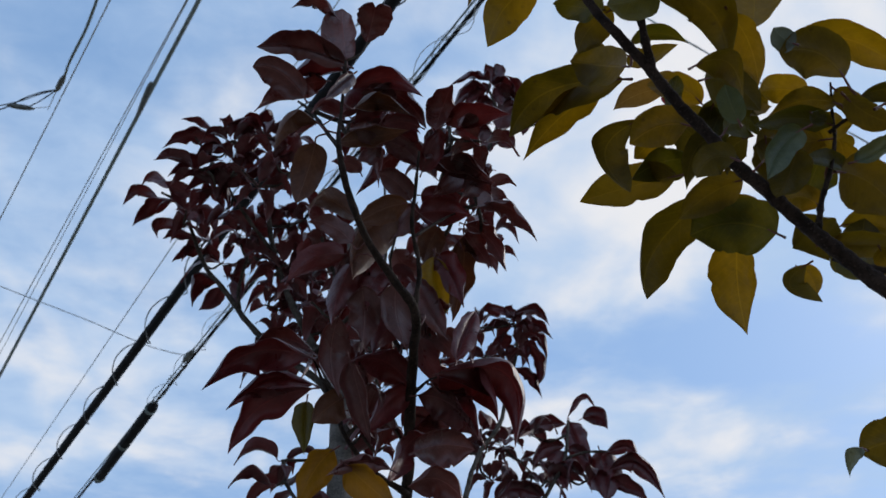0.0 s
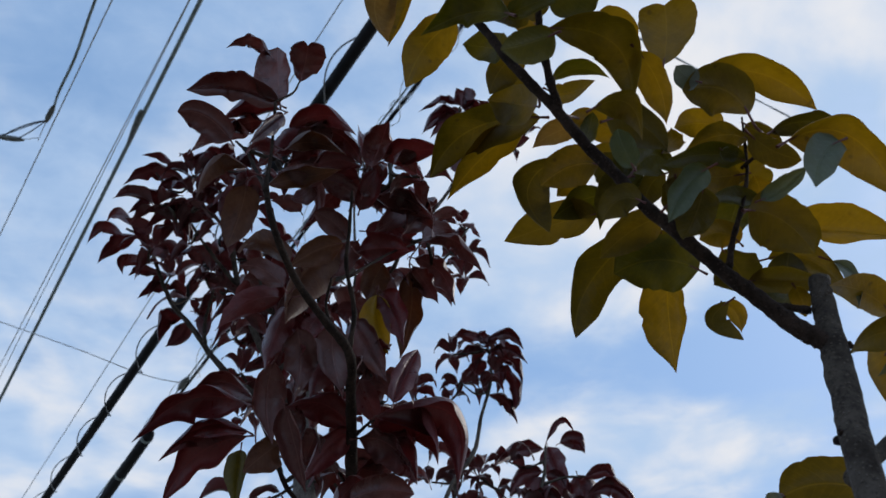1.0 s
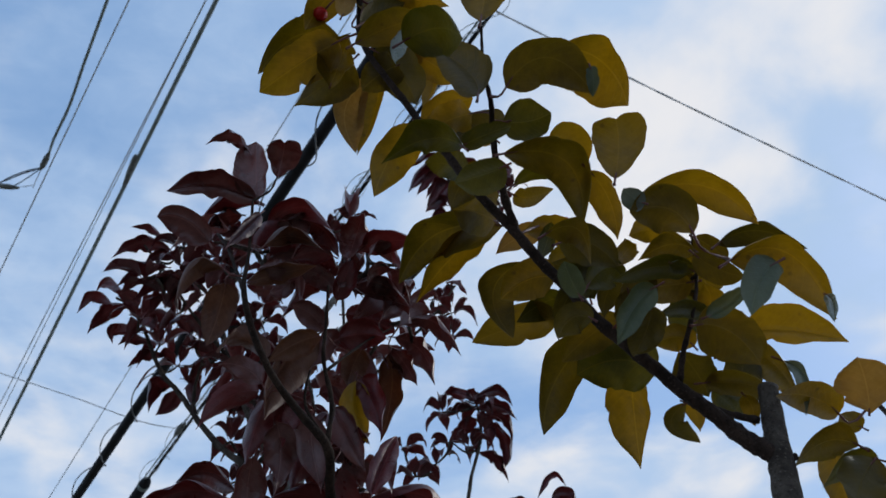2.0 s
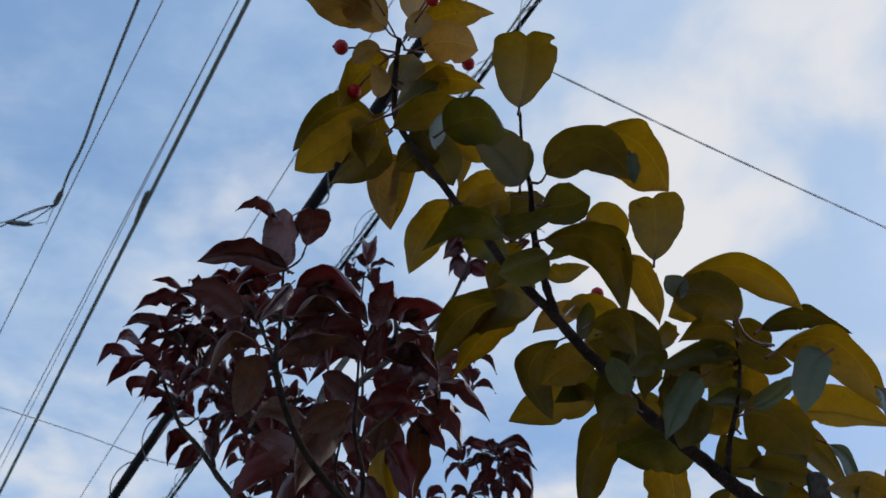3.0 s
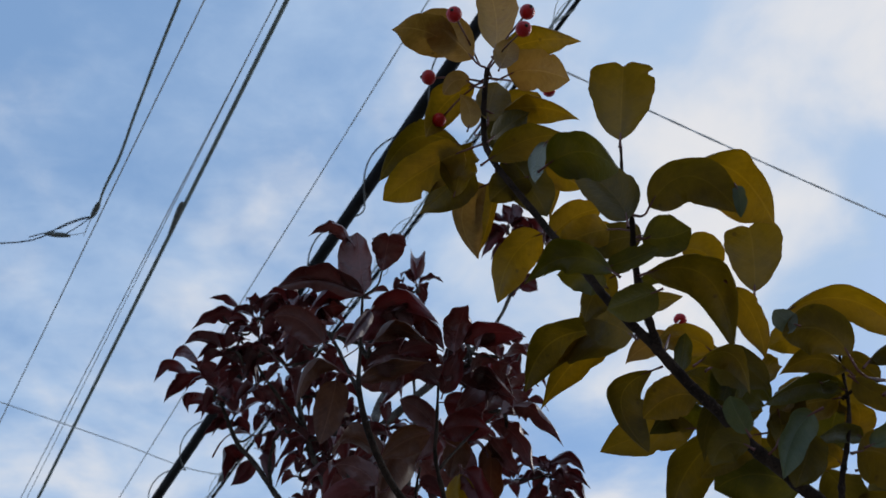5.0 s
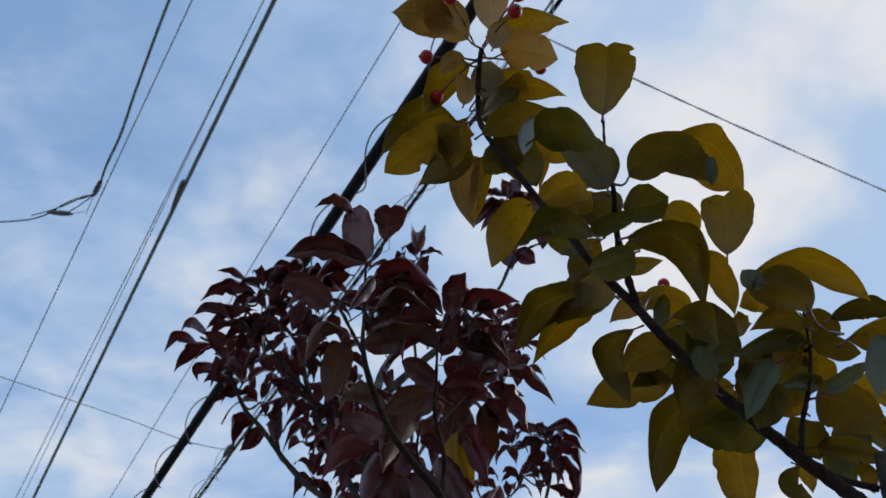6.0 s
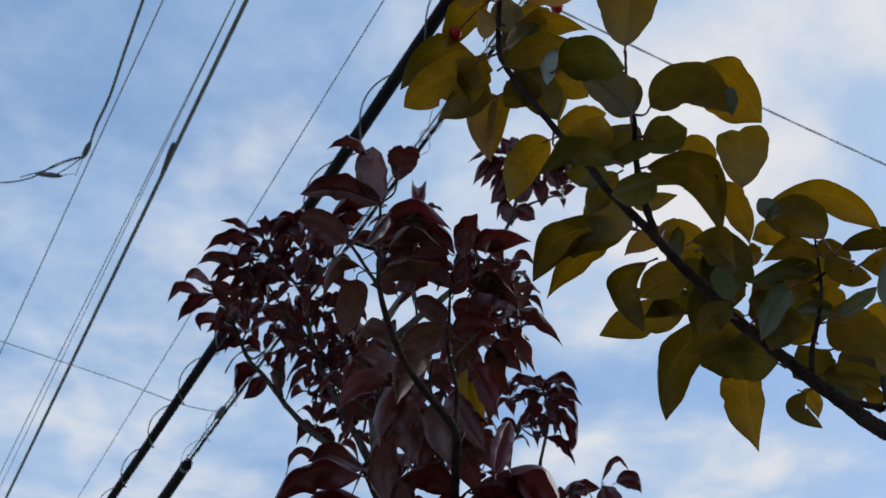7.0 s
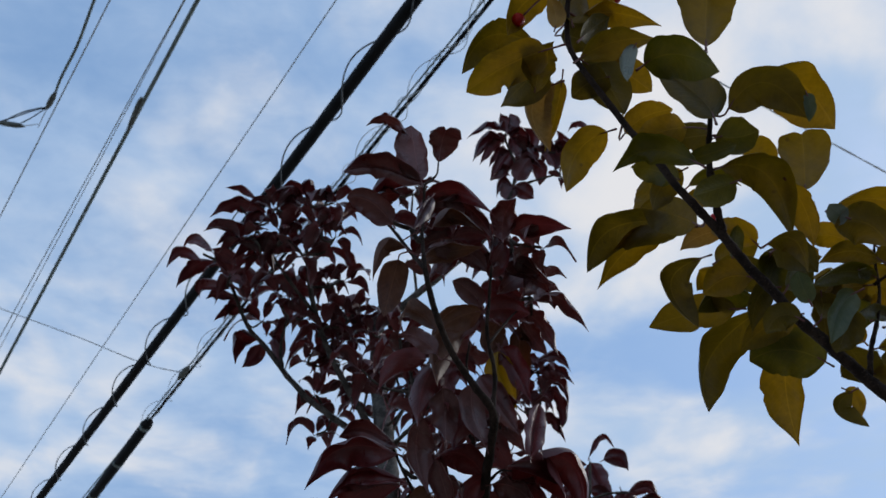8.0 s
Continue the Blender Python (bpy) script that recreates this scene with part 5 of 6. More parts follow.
blade(red_tree, bronze_red, (-0.0872, 0.3867, 2.0273), (-0.0600, 0.3967, 2.0492), (-0.0276, 0.3839, 2.0413), (0.0127, -2), (0.0127, -98), "drip")
blade(red_tree, wine, (-0.0567, 0.4148, 2.0652), (-0.0651, 0.4222, 2.0582), (-0.0730, 0.4105, 2.0379), (0.0071, 148), (0.0088, -58), "round")
blade(red_tree, wine, (-0.0060, 0.4086, 2.0780), (-0.0009, 0.4154, 2.1192), (0.0093, 0.3871, 2.1161), (0.0152, 30), (0.0136, -120))
blade(red_tree, crimson, (0.0027, 0.4195, 2.1001), (0.0305, 0.4115, 2.1031), (0.0588, 0.3870, 2.0685), (0.0156, 18), (0.0153, -113), "drip")
blade(red_tree, wine, (-0.0158, 0.4284, 2.0605), (-0.0127, 0.4324, 2.0880), (-0.0102, 0.4291, 2.1071), (0.0081, 70), (0.0090, -69))
blade(red_tree, wine, (-0.0324, 0.4766, 2.1478), (-0.0620, 0.5025, 2.1479), (-0.0875, 0.5073, 2.1033), (0.0144, -158), (0.0181, -63), "drip")
blade(red_tree, bronze_red, (-0.0988, 0.3599, 2.0168), (-0.1208, 0.3480, 2.0136), (-0.1256, 0.3523, 1.9683), (0.0074, -139), (0.0145, -49), "drip")
blade(red_tree, bronze_red, (-0.1073, 0.3934, 2.0359), (-0.1132, 0.4099, 2.0218), (-0.1208, 0.4202, 1.9896), (0.0139, 179), (0.0128, -1))
blade(red_tree, wine, (-0.0063, 0.4419, 2.0761), (0.0185, 0.4645, 2.1021), (0.0487, 0.4557, 2.0558), (0.0149, -10), (0.0180, -101), "drip")
blade(red_tree, crimson, (-0.0227, 0.4852, 2.0504), (-0.0016, 0.4919, 2.0619), (0.0238, 0.4802, 2.0439), (0.0128, 44), (0.0141, -136))
blade(red_tree, wine, (0.0362, 0.5167, 2.0960), (0.0686, 0.5328, 2.1131), (0.0941, 0.5359, 2.0652), (0.0122, -26), (0.0173, -99), "drip")
blade(red_tree, wine, (0.0243, 0.5718, 2.1308), (0.0516, 0.5902, 2.1256), (0.0657, 0.5796, 2.0668), (0.0163, 4), (0.0186, -100), "drip")
blade(red_tree, wine, (0.0238, 0.5411, 2.0872), (0.0353, 0.5599, 2.0813), (0.0487, 0.5498, 2.0422), (0.0127, 2), (0.0130, -117), "drip")
blade(red_tree, bronze_red, (0.0213, 0.5449, 2.0839), (0.0201, 0.5822, 2.0618), (0.0090, 0.5899, 2.0071), (0.0181, -45), (0.0199, -157), "drip")
blade(red_tree, crimson, (-0.0035, 0.5235, 2.0343), (0.0092, 0.5224, 2.0086), (0.0181, 0.5092, 1.9538), (0.0129, 71), (0.0148, -50), "drip")
blade(red_tree, gold, (-0.0081, 0.5192, 2.0270), (-0.0065, 0.5273, 1.9967), (0.0043, 0.5166, 1.9529), (0.0143, -78), (0.0150, 50), "drip")
blade(red_tree, bronze_red, (-0.0037, 0.5175, 2.0675), (-0.0132, 0.5295, 2.0559), (-0.0188, 0.5356, 2.0345), (0.0121, 158), (0.0132, -22))
blade(red_tree, wine, (-0.0288, 0.5249, 2.0001), (-0.0121, 0.5181, 1.9637), (0.0043, 0.5173, 1.9240), (0.0133, 60), (0.0145, -58), "drip")
blade(red_tree, bronze_red, (-0.0428, 0.4870, 2.0603), (-0.0729, 0.4839, 2.0170), (-0.0729, 0.4558, 1.9370), (0.0188, 136), (0.0236, -113), "drip")
blade(red_tree, crimson, (-0.1105, 0.5146, 1.9051), (-0.1636, 0.5280, 1.9205), (-0.1906, 0.5085, 1.8673), (0.0177, -176), (0.0239, -81), "drip")
blade(red_tree, wine, (-0.1129, 0.5424, 1.9306), (-0.1489, 0.5639, 1.9662), (-0.1701, 0.5487, 1.9459), (0.0137, 157), (0.0145, -95))
blade(red_tree, crimson, (-0.1066, 0.5228, 1.8836), (-0.1495, 0.5448, 1.9057), (-0.1745, 0.5287, 1.8626), (0.0134, -170), (0.0175, -92), "drip")
blade(red_tree, crimson, (-0.1062, 0.5211, 1.8779), (-0.1538, 0.5516, 1.8816), (-0.1717, 0.5507, 1.8360), (0.0176, -179), (0.0187, -80), "drip")
blade(red_tree, bronze, (-0.1087, 0.5210, 1.8653), (-0.1071, 0.5193, 1.8437), (-0.1031, 0.5121, 1.8120), (0.0098, 4), (0.0072, 113), "drip")
blade(red_tree, bronze_red, (-0.0804, 0.5226, 1.8696), (-0.0898, 0.5231, 1.8629), (-0.1005, 0.5092, 1.8385), (0.0103, 103), (0.0149, -77))
blade(red_tree, wine, (-0.0863, 0.4919, 1.9285), (-0.0930, 0.5128, 1.9048), (-0.0817, 0.5096, 1.8620), (0.0144, -136), (0.0154, 6), "drip")
blade(red_tree, wine, (-0.0748, 0.5034, 1.8916), (-0.0667, 0.5167, 1.8681), (-0.0568, 0.5360, 1.8349), (0.0112, -17), (0.0136, -134), "drip")
blade(red_tree, crimson, (-0.0296, 0.5575, 1.9076), (-0.0508, 0.5394, 1.9195), (-0.0765, 0.5092, 1.8955), (0.0145, 168), (0.0155, -45), "drip")
blade(red_tree, crimson, (-0.0295, 0.5585, 1.9042), (-0.0476, 0.5549, 1.8883), (-0.0637, 0.5452, 1.8479), (0.0106, 143), (0.0145, -76), "drip")
blade(red_tree, wine, (-0.0216, 0.5587, 1.8979), (0.0066, 0.5628, 1.8914), (0.0286, 0.5361, 1.8389), (0.0128, 20), (0.0182, -96), "drip")
blade(red_tree, crimson, (0.0018, 0.5570, 1.8995), (0.0221, 0.5607, 1.8934), (0.0286, 0.5351, 1.8398), (0.0094, 26), (0.0169, -99), "drip")
blade(red_tree, crimson, (-0.0119, 0.5551, 1.9071), (0.0341, 0.5658, 1.9247), (0.0448, 0.5434, 1.8603), (0.0160, -8), (0.0243, -126), "drip")
blade(red_tree, crimson, (-0.0059, 0.5376, 1.9048), (0.0571, 0.5640, 1.9233), (0.0595, 0.5676, 1.8522), (0.0197, -12), (0.0282, -105), "drip")
blade(red_tree, crimson, (0.0109, 0.5061, 1.8947), (0.0182, 0.5178, 1.9298), (0.0290, 0.5315, 1.9700), (0.0104, 99), (0.0110, -20))
blade(red_tree, wine, (-0.0228, 0.5405, 1.8311), (0.0002, 0.5503, 1.8437), (0.0253, 0.5547, 1.8422), (0.0122, 62), (0.0174, -118))
blade(red_tree, gold_red, (-0.0811, 0.5103, 1.8151), (-0.0963, 0.5227, 1.8042), (-0.1053, 0.5203, 1.7707), (0.0114, 156), (0.0135, -42), "drip")
blade(red_tree, gold_red, (-0.0707, 0.5137, 1.8035), (-0.0533, 0.5206, 1.7905), (-0.0308, 0.5077, 1.7640), (0.0117, 43), (0.0136, -108))
blade(red_tree, wine, (-0.0394, 0.5285, 1.8093), (-0.0637, 0.5249, 1.8149), (-0.0833, 0.4995, 1.7872), (0.0086, 178), (0.0106, -106), "drip")
blade(red_tree, maroon, (-0.3762, 0.7530, 2.5569), (-0.4069, 0.7551, 2.5894), (-0.4318, 0.7434, 2.5789), (0.0101, 173), (0.0107, -90), "drip")
blade(red_tree, maroon, (-0.3552, 0.7556, 2.5263), (-0.4103, 0.7568, 2.5523), (-0.4488, 0.7545, 2.5143), (0.0191, -177), (0.0198, -78), "drip")
blade(red_tree, maroon, (-0.3030, 0.7469, 2.5396), (-0.3409, 0.7578, 2.5727), (-0.3666, 0.7483, 2.5443), (0.0155, 172), (0.0151, -77), "drip")
blade(red_tree, maroon, (-0.3542, 0.7608, 2.4914), (-0.4085, 0.7793, 2.5127), (-0.4297, 0.7684, 2.4591), (0.0195, -171), (0.0200, -76), "drip")
blade(red_tree, maroon, (-0.3507, 0.7660, 2.4780), (-0.3839, 0.7903, 2.4889), (-0.4055, 0.7856, 2.4411), (0.0166, -165), (0.0171, -64), "drip")
blade(red_tree, maroon, (-0.4718, 0.8637, 2.5456), (-0.5144, 0.8807, 2.5987), (-0.5465, 0.9036, 2.5975), (0.0106, 146), (0.0117, -93), "drip")
blade(red_tree, maroon, (-0.4999, 0.8891, 2.5519), (-0.5475, 0.9038, 2.5902), (-0.5661, 0.9070, 2.5492), (0.0141, 177), (0.0158, -78), "drip")
blade(red_tree, maroon, (-0.4810, 0.9062, 2.5660), (-0.5311, 0.9330, 2.5755), (-0.5474, 0.9305, 2.5209), (0.0219, -171), (0.0224, -59), "drip")
blade(red_tree, maroon, (-0.4414, 0.9092, 2.4971), (-0.4984, 0.9335, 2.5334), (-0.5051, 0.9493, 2.5116), (0.0139, 166), (0.0149, -70), "drip")
blade(red_tree, maroon, (-0.4258, 0.9324, 2.4902), (-0.4693, 0.9443, 2.5170), (-0.4928, 0.9450, 2.5040), (0.0127, 163), (0.0131, -82), "drip")
blade(red_tree, maroon, (-0.3989, 1.0048, 2.4565), (-0.4392, 1.0218, 2.4737), (-0.4331, 1.0111, 2.4029), (0.0221, -176), (0.0233, -72), "drip")
blade(red_tree, maroon, (-0.3938, 1.0054, 2.4463), (-0.4034, 1.0191, 2.4290), (-0.4209, 1.0133, 2.3979), (0.0152, 152), (0.0149, -28), "drip")
blade(red_tree, maroon, (-0.3770, 0.9913, 2.4577), (-0.3550, 0.9976, 2.4436), (-0.3417, 0.9727, 2.3687), (0.0190, -58), (0.0175, 69), "drip")
blade(red_tree, maroon, (-0.4149, 0.9700, 2.4927), (-0.4537, 0.9762, 2.5064), (-0.4796, 0.9784, 2.4802), (0.0139, 174), (0.0145, -79), "drip")
blade(red_tree, maroon, (-0.4106, 0.8205, 2.4710), (-0.4263, 0.8118, 2.4816), (-0.4489, 0.7974, 2.4835), (0.0118, 133), (0.0117, -47), "drip")
blade(red_tree, maroon, (-0.4059, 0.8885, 2.4849), (-0.4357, 0.8987, 2.5249), (-0.4618, 0.8892, 2.5195), (0.0153, 126), (0.0154, -79), "drip")
blade(red_tree, maroon, (-0.3460, 0.7570, 2.5073), (-0.3757, 0.7601, 2.5231), (-0.3886, 0.7490, 2.4853), (0.0132, -177), (0.0130, -82), "drip")
blade(red_tree, maroon, (-0.2922, 0.7520, 2.5694), (-0.3171, 0.7583, 2.5996), (-0.3446, 0.7521, 2.5748), (0.0145, 165), (0.0148, -68), "drip")
blade(red_tree, maroon, (-0.2615, 0.8728, 2.5637), (-0.2220, 0.8975, 2.5455), (-0.2218, 0.9024, 2.4995), (0.0166, -95), (0.0163, 2), "drip")
blade(red_tree, maroon, (-0.2774, 1.0107, 2.4082), (-0.2602, 1.0052, 2.4303), (-0.2207, 0.9728, 2.3747), (0.0172, -104), (0.0158, 7), "drip")
blade(red_tree, maroon, (-0.2824, 1.0109, 2.4025), (-0.2595, 1.0034, 2.3888), (-0.2294, 0.9832, 2.3564), (0.0123, -82), (0.0122, 44), "drip")
blade(red_tree, maroon, (0.1366, 1.1600, 2.5170), (0.1844, 1.1881, 2.5567), (0.2114, 1.1922, 2.5139), (0.0162, -85), (0.0161, 3), "drip")
blade(red_tree, maroon, (0.1348, 1.1922, 2.5111), (0.1846, 1.2112, 2.5375), (0.2185, 1.2075, 2.4917), (0.0198, -90), (0.0181, 1), "drip")
blade(red_tree, maroon, (0.1482, 1.2189, 2.5173), (0.1991, 1.2438, 2.5275), (0.2064, 1.2490, 2.4664), (0.0205, -97), (0.0185, -9), "drip")
blade(red_tree, maroon, (0.1638, 1.2346, 2.5126), (0.1969, 1.2652, 2.4704), (0.1759, 1.2570, 2.4053), (0.0215, -110), (0.0217, -19), "drip")
blade(red_tree, maroon, (0.1330, 1.1616, 2.5111), (0.1130, 1.1724, 2.5414), (0.0869, 1.1845, 2.5537), (0.0093, 154), (0.0104, -105), "drip")
blade(red_tree, maroon, (0.1341, 1.1835, 2.5080), (0.1082, 1.2031, 2.5293), (0.0717, 1.1976, 2.4968), (0.0152, 173), (0.0166, -87), "drip")
blade(red_tree, maroon, (0.1421, 1.1665, 2.5095), (0.1323, 1.1656, 2.5308), (0.1373, 1.1530, 2.5345), (0.0114, 150), (0.0117, -30), "drip")
blade(red_tree, maroon, (0.1496, 1.2242, 2.5158), (0.1671, 1.2321, 2.4844), (0.1525, 1.2225, 2.4323), (0.0156, -85), (0.0144, 20), "drip")
blade(red_tree, maroon, (0.1369, 1.2305, 2.4384), (0.1737, 1.2613, 2.4410), (0.1903, 1.2549, 2.3839), (0.0177, -95), (0.0171, -9), "drip")
blade(red_tree, maroon, (0.1379, 1.2224, 2.5129), (0.1153, 1.2360, 2.5036), (0.0764, 1.2397, 2.4665), (0.0163, 152), (0.0163, -69), "drip")
blade(red_tree, maroon, (0.1418, 1.2301, 2.4959), (0.1325, 1.2346, 2.4694), (0.1333, 1.2185, 2.4280), (0.0135, 95), (0.0131, -140), "drip")
blade(red_tree, maroon, (0.2554, 1.3603, 2.4135), (0.2904, 1.3715, 2.4686), (0.3212, 1.3851, 2.4468), (0.0111, -48), (0.0112, 21), "drip")
blade(red_tree, maroon, (0.2752, 1.3142, 2.3787), (0.3075, 1.3062, 2.3785), (0.3143, 1.2889, 2.3375), (0.0189, -116), (0.0172, 64), "drip")
blade(red_tree, maroon, (0.3105, 1.3193, 2.3046), (0.3562, 1.3220, 2.3235), (0.3686, 1.3180, 2.2808), (0.0175, -84), (0.0174, 18), "drip")
blade(red_tree, maroon, (0.3134, 1.3178, 2.2689), (0.3690, 1.3142, 2.2809), (0.3991, 1.2997, 2.1983), (0.0251, -76), (0.0232, 11), "drip")
blade(red_tree, maroon, (0.3064, 1.3154, 2.2396), (0.3401, 1.3140, 2.2365), (0.3715, 1.3033, 2.1937), (0.0176, -102), (0.0176, 34), "drip")
blade(red_tree, maroon, (0.3004, 1.3229, 2.3130), (0.3056, 1.3322, 2.2666), (0.2863, 1.2744, 2.1806), (0.0303, 9), (0.0309, 180), "drip")
blade(red_tree, maroon, (0.2571, 1.3585, 2.4002), (0.2663, 1.3580, 2.3551), (0.2745, 1.3173, 2.2793), (0.0232, -23), (0.0238, 98), "drip")
blade(red_tree, maroon, (0.2473, 1.3586, 2.3949), (0.1903, 1.3513, 2.3915), (0.1413, 1.2710, 2.3066), (0.0221, 156), (0.0220, -113), "drip")
blade(red_tree, maroon, (0.2377, 1.3434, 2.3345), (0.1891, 1.3317, 2.3224), (0.1666, 1.3147, 2.2650), (0.0174, 145), (0.0195, -108), "drip")
blade(red_tree, maroon, (0.2421, 1.3381, 2.3199), (0.2667, 1.3383, 2.3064), (0.2793, 1.3257, 2.2524), (0.0171, -110), (0.0180, 70), "drip")
blade(red_tree, maroon, (0.2354, 1.3386, 2.3190), (0.2205, 1.3309, 2.2791), (0.2232, 1.2853, 2.2073), (0.0240, 37), (0.0238, -178), "drip")
blade(red_tree, maroon, (0.1774, 1.2990, 2.2027), (0.1263, 1.2835, 2.2120), (0.0912, 1.2385, 2.1597), (0.0196, 157), (0.0211, -100), "drip")
blade(red_tree, maroon, (0.1098, 0.9951, 3.0975), (0.0679, 0.9995, 3.1336), (0.0132, 0.9801, 3.0476), (0.0214, -154), (0.0228, -90), "drip")
blade(red_tree, maroon, (0.1020, 0.9944, 3.0683), (0.0557, 0.9997, 3.0696), (0.0220, 0.9616, 2.9342), (0.0229, 171), (0.0225, -98), "drip")
blade(red_tree, maroon, (0.1040, 0.9944, 3.0590), (0.0709, 1.0061, 3.0458), (0.0392, 0.9859, 2.9531), (0.0210, 164), (0.0199, -90), "drip")
blade(red_tree, maroon, (0.1169, 0.9945, 3.0177), (0.0919, 1.0027, 2.9828), (0.0585, 0.9824, 2.8900), (0.0254, 139), (0.0258, -93), "drip")
blade(red_tree, maroon, (0.1115, 0.9953, 3.0167), (0.0832, 0.9988, 3.0130), (0.0601, 0.9917, 2.9496), (0.0159, 167), (0.0161, -83), "drip")
blade(red_tree, maroon, (0.1094, 0.9929, 2.8840), (0.0810, 0.9907, 2.8980), (0.0684, 0.9753, 2.8201), (0.0131, -180), (0.0151, -92), "drip")
blade(red_tree, maroon, (0.1132, 0.9937, 2.8828), (0.0986, 0.9964, 2.8586), (0.1016, 1.0017, 2.8297), (0.0196, 123), (0.0193, -57), "drip")
blade(red_tree, maroon, (0.1157, 0.9926, 2.8835), (0.1359, 0.9967, 2.8661), (0.1552, 1.0040, 2.8508), (0.0181, -143), (0.0198, 37), "drip")
blade(red_tree, maroon, (0.1110, 0.9939, 2.9472), (0.0911, 0.9985, 2.9409), (0.0583, 0.9720, 2.8750), (0.0166, 152), (0.0173, -85), "drip")
blade(red_tree, maroon, (0.1273, 0.9952, 2.9679), (0.1573, 1.0036, 3.0114), (0.1812, 0.9829, 2.9295), (0.0264, -103), (0.0263, -3), "drip")
blade(red_tree, maroon, (0.1239, 1.0123, 3.1048), (0.1157, 1.0151, 3.1578), (0.1040, 0.9990, 3.1845), (0.0157, -73), (0.0168, 148), "drip")
blade(red_tree, maroon, (0.2177, 0.9989, 2.9495), (0.2442, 1.0052, 3.0458), (0.2297, 0.9717, 3.0664), (0.0216, -86), (0.0234, 34), "drip")
blade(red_tree, maroon, (0.2231, 0.9997, 2.9504), (0.2120, 1.0011, 3.0204), (0.1989, 1.0089, 3.0774), (0.0201, 130), (0.0198, -108), "drip")
blade(red_tree, maroon, (0.3163, 0.9903, 3.1082), (0.2986, 1.0156, 3.1575), (0.2733, 1.0332, 3.1463), (0.0097, 174), (0.0125, -87), "drip")
blade(red_tree, maroon, (0.1240, 0.9941, 2.9472), (0.1708, 1.0079, 3.0741), (0.1469, 0.9651, 3.0726), (0.0202, -66), (0.0203, 25), "drip")
blade(red_tree, maroon, (0.1156, 0.9952, 3.0833), (0.1507, 0.9990, 3.0880), (0.1666, 0.9945, 3.0304), (0.0202, -144), (0.0190, 19), "drip")
blade(red_tree, maroon, (0.1219, 0.9965, 2.9066), (0.1350, 0.9822, 2.9337), (0.1534, 0.9713, 2.9574), (0.0218, 36), (0.0219, -144))
blade(red_tree, maroon, (0.1623, 1.0051, 2.9803), (0.1833, 1.0086, 2.9627), (0.1787, 1.0300, 2.9286), (0.0189, -156), (0.0155, 24))
blade(red_tree, maroon, (0.1811, 1.0105, 3.0023), (0.1625, 1.0059, 3.0347), (0.1407, 1.0020, 3.0665), (0.0152, -47), (0.0160, 139))
blade(red_tree, maroon, (0.1449, 1.0096, 3.0040), (0.1339, 1.0080, 3.0472), (0.1223, 1.0078, 3.0890), (0.0166, -76), (0.0166, 142))
blade(red_tree, maroon, (0.1203, 0.9951, 3.0736), (0.1349, 0.9914, 3.1181), (0.1259, 0.9882, 3.1628), (0.0175, 44), (0.0161, -94))
blade(red_tree, maroon, (0.2386, 1.0416, 3.0267), (0.2256, 1.0388, 3.0573), (0.2050, 1.0418, 3.0687), (0.0108, 166), (0.0114, -45), "drip")
blade(red_tree, maroon, (0.1300, 0.9571, 3.0267), (0.1455, 0.9784, 3.0336), (0.1518, 1.0028, 3.0104), (0.0145, -169), (0.0121, -7), "drip")
blade(red_tree, wine, (-0.0444, 0.4327, 2.1051), (-0.0693, 0.4290, 2.1018), (-0.0944, 0.4335, 2.0835), (0.0114, 151), (0.0124, -36), "drip")
blade(red_tree, crimson, (-0.0224, 0.4448, 2.1073), (-0.0364, 0.4386, 2.1133), (-0.0500, 0.4464, 2.0989), (0.0076, -179), (0.0108, -36), "drip")
blade(red_tree, wine, (-0.0174, 0.4632, 2.1104), (0.0155, 0.4672, 2.1065), (0.0483, 0.4782, 2.0820), (0.0133, -6), (0.0154, -143), "drip")
blade(red_tree, crimson, (-0.0224, 0.5166, 2.1144), (0.0024, 0.5208, 2.1103), (0.0278, 0.5316, 2.0999), (0.0126, 39), (0.0171, -141))
blade(red_tree, wine, (-0.0285, 0.4468, 2.0250), (-0.0403, 0.4357, 2.0358), (-0.0566, 0.4294, 2.0422), (0.0109, -35), (0.0099, 145))
blade(red_tree, bronze_red, (-0.0298, 0.4359, 2.0078), (-0.0523, 0.4398, 2.0046), (-0.0750, 0.4437, 1.9875), (0.0103, 154), (0.0136, -49), "drip")
blade(red_tree, crimson, (-0.0189, 0.4413, 2.0576), (-0.0108, 0.4266, 2.0714), (-0.0028, 0.4203, 2.0910), (0.0087, 0), (0.0117, -152), "drip")
blade(red_tree, crimson, (-0.0206, 0.4119, 2.0856), (-0.0408, 0.4086, 2.0891), (-0.0581, 0.4084, 2.0760), (0.0085, 162), (0.0114, -43), "drip")
blade(red_tree, wine, (-0.0551, 0.4339, 2.0931), (-0.0356, 0.4380, 2.0887), (-0.0204, 0.4443, 2.0686), (0.0093, 33), (0.0115, -139))
blade(red_tree, crimson, (-0.0850, 0.4305, 2.1245), (-0.0686, 0.4408, 2.1144), (-0.0653, 0.4536, 2.1021), (0.0081, -151), (0.0104, 29), "drip")
blade(red_tree, maroon, (-0.0174, 0.5141, 2.0712), (-0.0040, 0.5088, 2.0759), (0.0086, 0.5149, 2.0698), (0.0070, 48), (0.0087, -132))
blade(red_tree, wine, (-0.0786, 0.4674, 2.0893), (-0.0891, 0.4605, 2.0961), (-0.1068, 0.4597, 2.0973), (0.0067, 138), (0.0086, -42), "drip")
